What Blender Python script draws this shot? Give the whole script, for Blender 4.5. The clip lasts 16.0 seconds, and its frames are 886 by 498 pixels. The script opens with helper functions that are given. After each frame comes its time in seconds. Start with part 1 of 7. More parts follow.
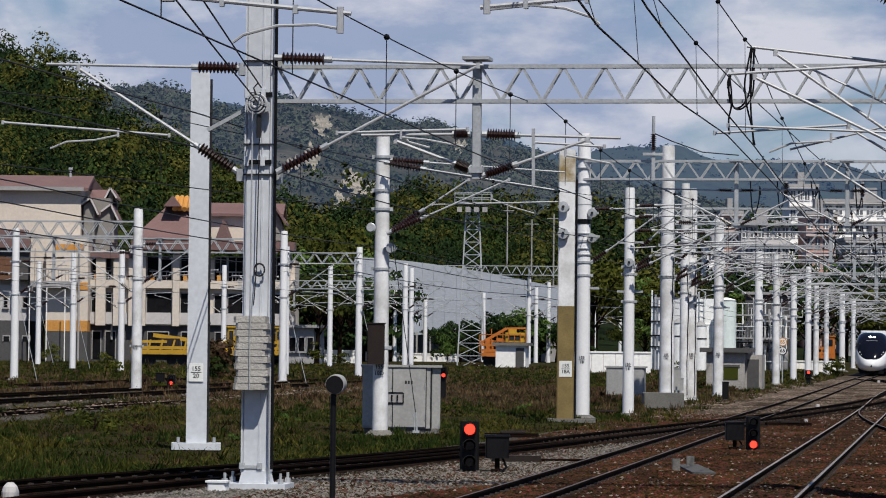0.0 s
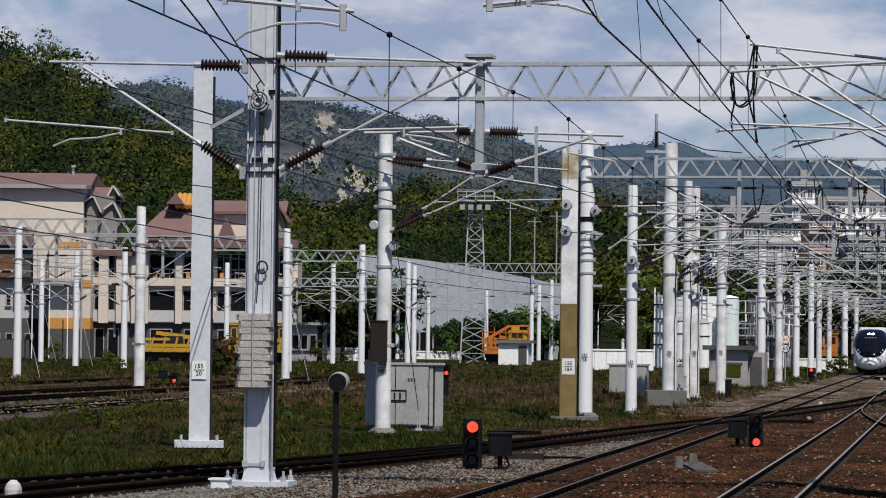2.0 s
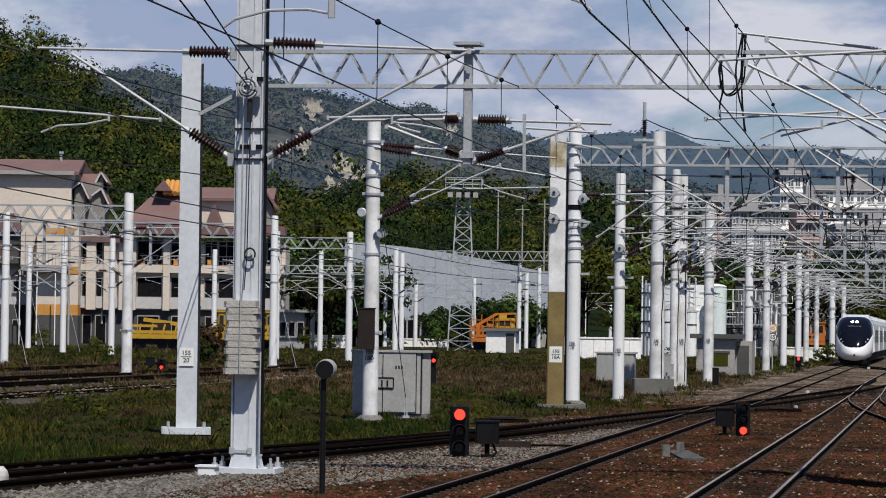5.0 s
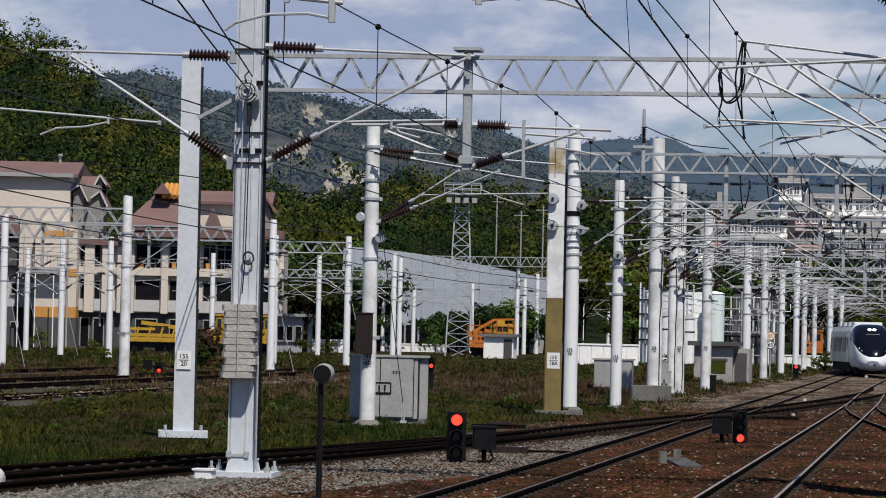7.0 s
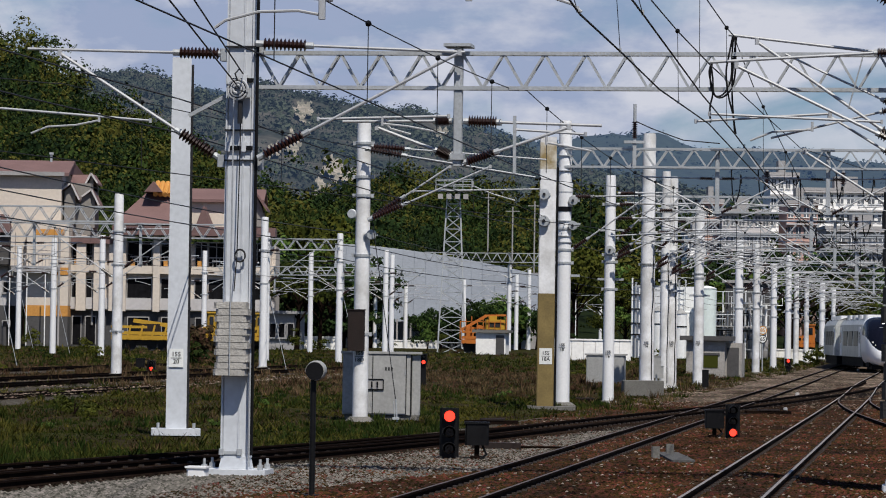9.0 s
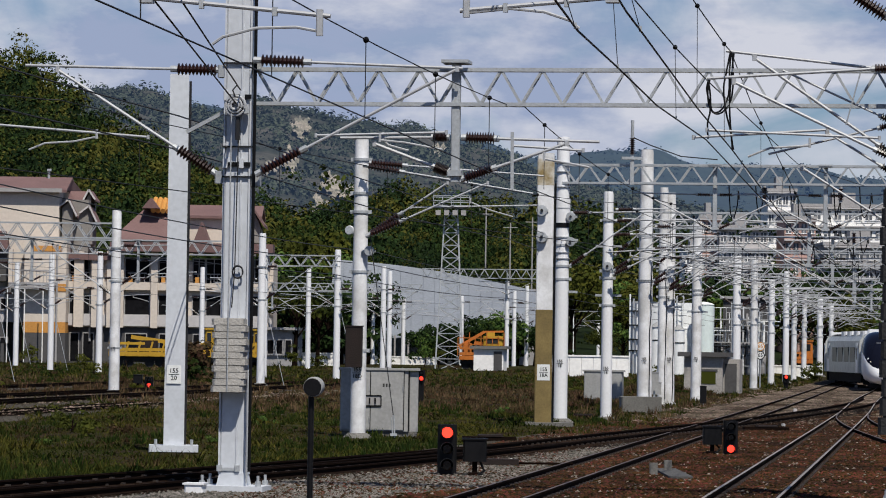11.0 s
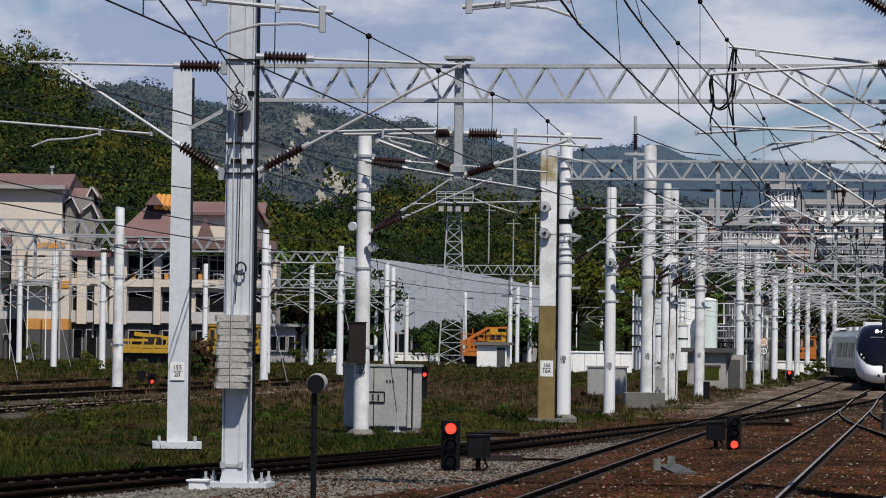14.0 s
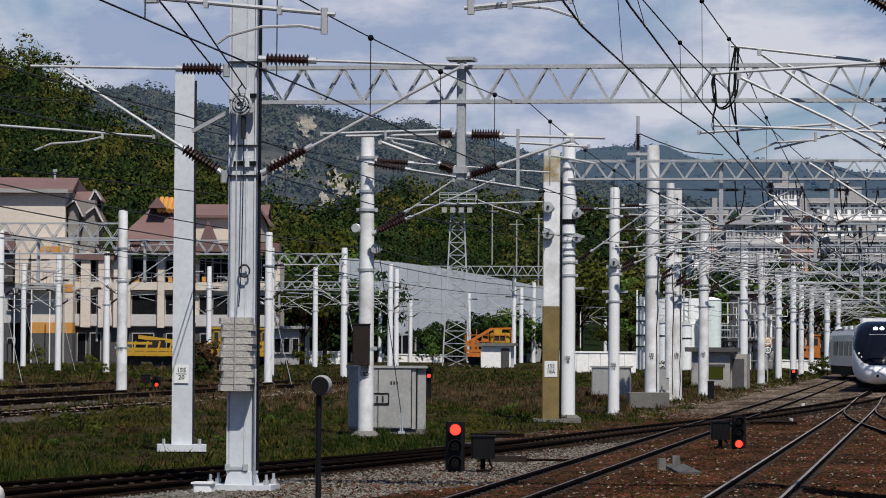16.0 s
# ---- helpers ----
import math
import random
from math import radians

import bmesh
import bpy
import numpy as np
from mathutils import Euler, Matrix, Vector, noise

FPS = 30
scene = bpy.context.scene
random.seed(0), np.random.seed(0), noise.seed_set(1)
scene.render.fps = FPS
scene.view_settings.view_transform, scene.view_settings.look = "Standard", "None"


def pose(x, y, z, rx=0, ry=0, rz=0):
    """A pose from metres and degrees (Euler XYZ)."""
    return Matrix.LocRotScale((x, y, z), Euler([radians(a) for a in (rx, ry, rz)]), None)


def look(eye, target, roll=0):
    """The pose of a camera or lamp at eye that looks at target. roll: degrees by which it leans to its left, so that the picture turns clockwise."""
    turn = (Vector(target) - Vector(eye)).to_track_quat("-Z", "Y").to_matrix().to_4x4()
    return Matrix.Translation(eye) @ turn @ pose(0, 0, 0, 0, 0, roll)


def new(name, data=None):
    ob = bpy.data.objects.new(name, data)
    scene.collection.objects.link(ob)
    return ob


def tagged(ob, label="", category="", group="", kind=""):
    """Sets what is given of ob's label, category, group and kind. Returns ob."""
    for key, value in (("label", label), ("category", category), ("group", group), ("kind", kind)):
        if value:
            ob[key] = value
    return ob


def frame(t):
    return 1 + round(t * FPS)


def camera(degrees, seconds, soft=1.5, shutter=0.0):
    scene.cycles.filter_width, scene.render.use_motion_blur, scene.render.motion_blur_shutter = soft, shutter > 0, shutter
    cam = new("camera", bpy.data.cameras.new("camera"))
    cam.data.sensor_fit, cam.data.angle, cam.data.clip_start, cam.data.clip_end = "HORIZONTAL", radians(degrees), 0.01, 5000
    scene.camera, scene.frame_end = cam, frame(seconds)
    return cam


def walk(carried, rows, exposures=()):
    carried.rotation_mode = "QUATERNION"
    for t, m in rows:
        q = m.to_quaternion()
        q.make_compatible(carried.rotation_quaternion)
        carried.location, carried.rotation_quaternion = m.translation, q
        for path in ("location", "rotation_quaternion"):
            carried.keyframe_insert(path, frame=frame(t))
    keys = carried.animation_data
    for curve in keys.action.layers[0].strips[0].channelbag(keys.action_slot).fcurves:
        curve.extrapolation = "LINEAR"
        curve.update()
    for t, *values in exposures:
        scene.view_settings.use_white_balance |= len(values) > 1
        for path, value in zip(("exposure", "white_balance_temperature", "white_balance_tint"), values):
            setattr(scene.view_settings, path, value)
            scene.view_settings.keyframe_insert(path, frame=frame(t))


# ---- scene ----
# ---------------------------------------------------------------- camera
cam = camera(15.0, 16.0, soft=1.0)
EYE = (0.0, 0.0, 2.4)
ROWS = [
    (0.0, 0.0, 1.6256, -0.6), (0.5, -0.0316, 1.5552, -0.441), (1.0, -0.0743, 1.5514, -0.461), (1.5, 0.0249, 1.5956, -0.511),
    (2.0, 0.0481, 1.5845, -0.6), (2.5, 0.0487, 1.4907, -0.53), (3.0, 0.0167, 1.4205, -0.573), (3.5, -0.0082, 1.358, -0.65),
    (4.0, -0.0709, 1.3657, -0.682), (6.5, -0.2643, 1.4215, -1.059), (7.0, -0.2026, 1.467, -1.225), (7.5, -0.2592, 1.4631, -1.046),
    (8.0, -0.338, 1.441, -0.959), (8.5, -0.3214, 1.4046, -1.021), (9.0, -0.3357, 1.4056, -0.871), (11.5, -0.3748, 1.7148, -0.841),
    (12.0, -0.3755, 1.6667, -0.815), (12.5, -0.3507, 1.6349, -0.706), (13.0, -0.2899, 1.5527, -0.65), (13.5, -0.2945, 1.5453, -0.742),
    (14.0, -0.3185, 1.6181, -0.75), (14.5, -0.306, 1.6909, -0.656), (15.0, -0.2764, 1.6728, -0.538), (15.5, -0.2682, 1.6413, -0.502),
    (16.0, -0.2504, 1.6371, -0.379),
]
walk(cam, [(t, pose(*EYE, 90 + pitch, roll, yaw)) for t, yaw, pitch, roll in ROWS], exposures=[(0.0, 0.0), (16.0, 0.0)])

# ---------------------------------------------------------------- light
SUN_AZ, SUN_EL = 162.0, 57.0          # compass degrees (0 = +y, clockwise): behind the camera, to its right
world = bpy.data.worlds.new("sky")
scene.world = world
world.use_nodes = True


def link(tree, a, b):
    tree.links.new(a, b)


def build_sky():
    nt = world.node_tree
    nt.nodes.clear()
    out = nt.nodes.new("ShaderNodeOutputWorld")
    bg = nt.nodes.new("ShaderNodeBackground")
    sky = nt.nodes.new("ShaderNodeTexSky")
    sky.sky_type, sky.sun_disc = "NISHITA", False
    sky.sun_elevation, sky.sun_rotation = radians(SUN_EL), radians(SUN_AZ)
    sky.air_density, sky.dust_density, sky.ozone_density = 1.0, 0.6, 2.0
    tc = nt.nodes.new("ShaderNodeTexCoord")
    mp = nt.nodes.new("ShaderNodeMapping")
    mp.inputs["Scale"].default_value = (1.0, 1.0, 2.4)
    mp.inputs["Location"].default_value = (0.36, 0.2, 0.47)
    n1 = nt.nodes.new("ShaderNodeTexNoise")
    n1.inputs["Scale"].default_value, n1.inputs["Detail"].default_value, n1.inputs["Roughness"].default_value = 12.0, 8.0, 0.52
    n1.inputs["Distortion"].default_value = 0.6
    r1 = nt.nodes.new("ShaderNodeValToRGB")
    r1.color_ramp.elements[0].position, r1.color_ramp.elements[1].position = 0.33, 0.52
    n2 = nt.nodes.new("ShaderNodeTexNoise")
    n2.inputs["Scale"].default_value, n2.inputs["Detail"].default_value, n2.inputs["Roughness"].default_value = 17.0, 8.0, 0.58
    r2 = nt.nodes.new("ShaderNodeValToRGB")
    r2.color_ramp.elements[0].position, r2.color_ramp.elements[1].position = 0.42, 0.58
    r2.color_ramp.elements[0].color = (9.6, 9.9, 11.2, 1)
    r2.color_ramp.elements[1].color = (5.0, 6.0, 8.6, 1)
    mix = nt.nodes.new("ShaderNodeMix")
    mix.data_type = "RGBA"
    link(nt, tc.outputs["Generated"], mp.inputs["Vector"])
    for n in (n1, n2):
        link(nt, mp.outputs["Vector"], n.inputs["Vector"])
    sep = nt.nodes.new("ShaderNodeSeparateXYZ")
    link(nt, tc.outputs["Generated"], sep.inputs["Vector"])
    clear = nt.nodes.new("ShaderNodeValToRGB")
    for e, (p, c) in zip([clear.color_ramp.elements[0], clear.color_ramp.elements[1], clear.color_ramp.elements.new(0.115), clear.color_ramp.elements.new(0.16)], ((0.085, 0.0), (0.24, 0.0), (0.108, 0.10), (0.15, 0.10))):
        e.position, e.color = p, (c, c, c, 1)
    link(nt, sep.outputs["Z"], clear.inputs["Fac"])
    less = nt.nodes.new("ShaderNodeMath")
    less.operation = "SUBTRACT"
    link(nt, n1.outputs["Fac"], less.inputs[0])
    link(nt, clear.outputs["Color"], less.inputs[1])
    link(nt, less.outputs["Value"], r1.inputs["Fac"])
    link(nt, n2.outputs["Fac"], r2.inputs["Fac"])
    link(nt, r1.outputs["Color"], mix.inputs["Factor"])
    tint = nt.nodes.new("ShaderNodeMix")
    tint.data_type, tint.blend_type = "RGBA", "MULTIPLY"
    tint.inputs["Factor"].default_value = 1.0
    tint.inputs["B"].default_value = (0.72, 0.87, 1.13, 1)
    link(nt, sky.outputs["Color"], tint.inputs["A"])
    link(nt, tint.outputs["Result"], mix.inputs["A"])
    link(nt, r2.outputs["Color"], mix.inputs["B"])
    link(nt, mix.outputs["Result"], bg.inputs["Color"])
    bg.inputs["Strength"].default_value = 0.064
    link(nt, bg.outputs["Background"], out.inputs["Surface"])


build_sky()
sun = new("sun", bpy.data.lights.new("sun", "SUN"))
sun.data.energy, sun.data.angle, sun.data.color = 5.0, radians(0.6), (1.0, 0.945, 0.85)
_a, _e = radians(SUN_AZ), radians(SUN_EL)
sun.matrix_world = look((math.sin(_a) * math.cos(_e) * 60, math.cos(_a) * math.cos(_e) * 60, math.sin(_e) * 60), (0, 0, 0))

# ---------------------------------------------------------------- materials


def mat(name, col, rough=0.6, metal=0.0, var=0.25, scale=3.0, fine=40.0, bump=0.15, col2=None, stain=0.0, rand=0.0, island=0.0, spec=0.4, emit=None, power=0.0, stretch=(1, 1, 1)):
    """A surface with blotches (scale), grain (fine) and relief; col2 is the colour of the blotches."""
    m = bpy.data.materials.new(name)
    m.use_nodes = True
    nt = m.node_tree
    b = nt.nodes["Principled BSDF"]
    b.inputs["Roughness"].default_value, b.inputs["Metallic"].default_value = rough, metal
    b.inputs["Specular IOR Level"].default_value = spec
    tc = nt.nodes.new("ShaderNodeTexCoord")
    geo = nt.nodes.new("ShaderNodeNewGeometry")
    mp = nt.nodes.new("ShaderNodeMapping")
    mp.inputs["Scale"].default_value = stretch
    link(nt, geo.outputs["Position"] if stretch == (1, 1, 1) and stain == 0 else tc.outputs["Object"], mp.inputs["Vector"])
    big = nt.nodes.new("ShaderNodeTexNoise")
    big.inputs["Scale"].default_value, big.inputs["Detail"].default_value, big.inputs["Roughness"].default_value = scale, 5.0, 0.6
    small = nt.nodes.new("ShaderNodeTexNoise")
    small.inputs["Scale"].default_value, small.inputs["Detail"].default_value = fine, 3.0
    for n in (big, small):
        link(nt, mp.outputs["Vector"], n.inputs["Vector"])
    ramp = nt.nodes.new("ShaderNodeValToRGB")
    lo, hi = (0.36, 0.62) if col2 else (0.3, 0.7)
    ramp.color_ramp.elements[0].position, ramp.color_ramp.elements[1].position = lo, hi
    c2 = col2 or tuple(c * (1 - var) for c in col)
    ramp.color_ramp.elements[0].color = (*c2, 1)
    ramp.color_ramp.elements[1].color = (*col, 1)
    link(nt, big.outputs["Fac"], ramp.inputs["Fac"])
    hsv = nt.nodes.new("ShaderNodeHueSaturation")
    mr = nt.nodes.new("ShaderNodeMapRange")
    mr.inputs["From Min"].default_value, mr.inputs["From Max"].default_value = 0.25, 0.75
    mr.inputs["To Min"].default_value, mr.inputs["To Max"].default_value = 1 - var * 0.7, 1 + var * 0.5
    link(nt, small.outputs["Fac"], mr.inputs["Value"])
    link(nt, ramp.outputs["Color"], hsv.inputs["Color"])
    value = mr.outputs["Result"]
    if rand or island:
        src = nt.nodes.new("ShaderNodeObjectInfo").outputs["Random"] if rand else geo.outputs["Random Per Island"]
        k = rand or island
        m2 = nt.nodes.new("ShaderNodeMapRange")
        m2.inputs["To Min"].default_value, m2.inputs["To Max"].default_value = 1 - k, 1 + k
        link(nt, src, m2.inputs["Value"])
        mul = nt.nodes.new("ShaderNodeMath")
        mul.operation = "MULTIPLY"
        link(nt, value, mul.inputs[0])
        link(nt, m2.outputs["Result"], mul.inputs[1])
        value = mul.outputs["Value"]
        if island:
            m3 = nt.nodes.new("ShaderNodeMapRange")
            m3.inputs["To Min"].default_value, m3.inputs["To Max"].default_value = 0.5 + 0.09 * island, 0.5 - 0.05 * island
            link(nt, src, m3.inputs["Value"])
            link(nt, m3.outputs["Result"], hsv.inputs["Hue"])
    link(nt, value, hsv.inputs["Value"])
    link(nt, hsv.outputs["Color"], b.inputs["Base Color"])
    if bump:
        bp = nt.nodes.new("ShaderNodeBump")
        bp.inputs["Strength"].default_value, bp.inputs["Distance"].default_value = bump, 0.05
        link(nt, small.outputs["Fac"], bp.inputs["Height"])
        link(nt, bp.outputs["Normal"], b.inputs["Normal"])
    if emit:
        b.inputs["Emission Color"].default_value, b.inputs["Emission Strength"].default_value = (*emit, 1), power
    return m


M_PAINT = mat("mast_paint", (0.74, 0.745, 0.76), 0.55, var=0.09, scale=0.9, fine=14, bump=0.03)
M_STEELPAINT = mat("steel_mast_paint", (0.55, 0.575, 0.615), 0.5, var=0.14, scale=1.0, fine=9, bump=0.05)
M_WORN = mat("worn_mast_paint", (0.74, 0.745, 0.76), 0.6, var=0.10, scale=1.3, fine=18, bump=0.05, col2=(0.50, 0.495, 0.49))
M_CONC = mat("concrete", (0.17, 0.163, 0.15), 0.85, var=0.35, scale=1.2, fine=22, bump=0.3)
M_WEIGHT = mat("weight_concrete", (0.45, 0.43, 0.40), 0.85, var=0.3, scale=4, fine=30, bump=0.3)
M_WEIGHTDARK = mat("weight_black", (0.018, 0.018, 0.02), 0.7, var=0.4, scale=4, fine=30, bump=0.3)
M_GALV = mat("galvanised_steel", (0.44, 0.46, 0.48), 0.5, metal=0.25, var=0.25, scale=2, fine=25, bump=0.05)
M_TUBE = mat("aluminium_tube", (0.43, 0.44, 0.46), 0.5, metal=0.15, var=0.15, scale=3, fine=20, bump=0.03)
M_BROWN = mat("insulator_porcelain", (0.028, 0.011, 0.009), 0.28, var=0.25, scale=6, fine=40, bump=0.0)
M_WIRE = mat("dark_wire", (0.025, 0.025, 0.028), 0.6, metal=0.3, var=0.2, bump=0.0)
M_FADED = mat("flaking_ochre", (0.62, 0.60, 0.55), 0.6, var=0.15, scale=1.5, fine=20, bump=0.06, col2=(0.25, 0.18, 0.07))
M_OCHRE = mat("ochre_paint", (0.215, 0.155, 0.055), 0.6, var=0.3, scale=2, fine=20, bump=0.06)
M_BLACK = mat("black_paint", (0.008, 0.008, 0.009), 0.5, var=0.35, scale=5, fine=40, bump=0.05, spec=0.15)
M_RUST = mat("rusty_iron", (0.015, 0.007, 0.005), 0.8, var=0.4, scale=3, fine=35, bump=0.25)
M_CABINET = mat("grey_cabinet_paint", (0.33, 0.33, 0.325), 0.6, var=0.2, scale=1.6, fine=12, bump=0.05)
M_PLATE = mat("plate_white", (0.72, 0.73, 0.72), 0.5, var=0.1)
M_INK = mat("plate_ink", (0.03, 0.03, 0.03), 0.6, var=0.1, bump=0)
M_RAILTOP = mat("rail_head", (0.38, 0.33, 0.29), 0.45, metal=0.5, var=0.2, scale=2, fine=30, bump=0.02)
M_RAILDULL = mat("rail_head_dull", (0.12, 0.088, 0.070), 0.5, metal=0.4, var=0.25, scale=2, fine=30, bump=0.02)
M_RAIL = mat("rail_rust", (0.013, 0.008, 0.006), 0.85, var=0.4, scale=3, fine=40, bump=0.2, spec=0.02)
M_RUSTBED = mat("rusty_ballast", (0.053, 0.0225, 0.010), 0.95, var=0.7, scale=0.8, fine=16, bump=1.0, col2=(0.013, 0.009, 0.007), spec=0.02, stretch=(1.0, 0.4, 1))
M_PALEBED = mat("pale_ballast", (0.145, 0.112, 0.088), 0.95, var=0.7, scale=0.8, fine=7, bump=1.0, col2=(0.020, 0.013, 0.009), spec=0.02, stretch=(0.5, 0.2, 1))
M_GREYBED = mat("grey_ballast", (0.080, 0.073, 0.063), 0.95, var=0.55, scale=1.3, fine=16, bump=1.0, col2=(0.04, 0.032, 0.025), spec=0.05)
M_STONEGREY = mat("ballast_stone_grey", (0.155, 0.143, 0.128), 0.9, var=0.5, fine=30, bump=0.2, island=0.7, spec=0.05)
M_STONEPALE = mat("ballast_stone_pale", (0.19, 0.15, 0.12), 0.9, var=0.5, scale=0.8, fine=30, bump=0.2, col2=(0.035, 0.022, 0.015), island=0.7, spec=0.02, stretch=(0.5, 0.2, 1))
M_LIGHTSTONE = mat("light_stone", (0.20, 0.17, 0.145), 0.9, var=0.3, fine=30, bump=0.2, island=0.5, spec=0.05)
M_DARKBED = mat("dark_ballast", (0.013, 0.009, 0.007), 0.95, var=0.6, scale=1.1, fine=16, bump=0.8, col2=(0.006, 0.005, 0.004), spec=0.02)
M_STONEDARK = mat("ballast_stone_dark", (0.026, 0.018, 0.013), 0.9, var=0.4, fine=30, bump=0.2, island=0.7, spec=0.03)
M_STONERUST = mat("ballast_stone_rust", (0.070, 0.030, 0.015), 0.9, var=0.6, scale=0.7, fine=30, bump=0.2, col2=(0.018, 0.011, 0.008), island=0.8, spec=0.02, stretch=(1.0, 0.4, 1))
M_CLIP = mat("rail_clip_steel", (0.055, 0.042, 0.034), 0.6, metal=0.2, var=0.4, fine=30, bump=0.1)
M_SLEEPER = mat("sleeper_concrete", (0.034, 0.021, 0.014), 0.9, var=0.4, scale=2, fine=25, bump=0.4, rand=0.25, spec=0.05)
M_GROUND = mat("yard_earth", (0.030, 0.031, 0.008), 0.95, var=0.7, scale=0.9, fine=6, bump=0.8, col2=(0.022, 0.014, 0.009), spec=0.02, stretch=(0.4, 0.2, 1))
M_GRASS = mat("grass", (0.064, 0.057, 0.011), 0.7, var=0.5, scale=1.0, fine=5, bump=0, col2=(0.011, 0.021, 0.004), island=0.4, spec=0.03, stretch=(0.35, 0.17, 1))
M_DRYGRASS = mat("dry_weeds", (0.070, 0.049, 0.026), 0.8, var=0.5, scale=1.0, fine=5, bump=0, col2=(0.034, 0.017, 0.011), island=0.45, spec=0.03, stretch=(0.35, 0.17, 1))
M_LEAF = mat("foliage", (0.062, 0.066, 0.011), 0.65, var=0.5, scale=0.045, fine=0.16, bump=0, col2=(0.009, 0.018, 0.005), island=0.22, spec=0.03)
M_LEAFLIGHT = mat("light_foliage", (0.070, 0.115, 0.025), 0.65, var=0.35, scale=0.05, fine=0.5, bump=0, island=0.4, spec=0.05)
M_HILL = mat("hill_soil", (0.014, 0.022, 0.008), 0.95, var=0.4, scale=0.02, fine=0.3, bump=0.5, spec=0.05)
M_TRAINWHITE = mat("train_white", (0.84, 0.85, 0.87), 0.28, var=0.05, scale=1, fine=6, bump=0.0, spec=0.5)
M_WINDOW = mat("train_window", (0.05, 0.06, 0.06), 0.35, var=0.4, scale=1.5, fine=6, bump=0, spec=0.2)
M_TRAINSILVER = mat("train_silver", (0.60, 0.62, 0.61), 0.38, metal=0.25, var=0.3, scale=1.5, fine=8, bump=0.0)
M_MASK = mat("train_black_glass", (0.006, 0.007, 0.014), 0.12, var=0.2, bump=0, spec=0.09)
M_UNDER = mat("underframe", (0.007, 0.007, 0.008), 0.8, var=0.4, scale=2, fine=15, bump=0.2, spec=0.1)
M_LAMP = mat("headlight", (0.9, 0.9, 0.9), 0.2, bump=0, var=0.0, emit=(1.0, 0.97, 0.9), power=14.0)
M_DIMLAMP = mat("marker_light", (0.75, 0.75, 0.72), 0.2, bump=0, var=0.0, emit=(1.0, 0.95, 0.85), power=0.0)
M_RED = mat("red_signal_light", (0.5, 0.03, 0.01), 0.3, bump=0, var=0.0, emit=(1.0, 0.045, 0.025), power=2.4)


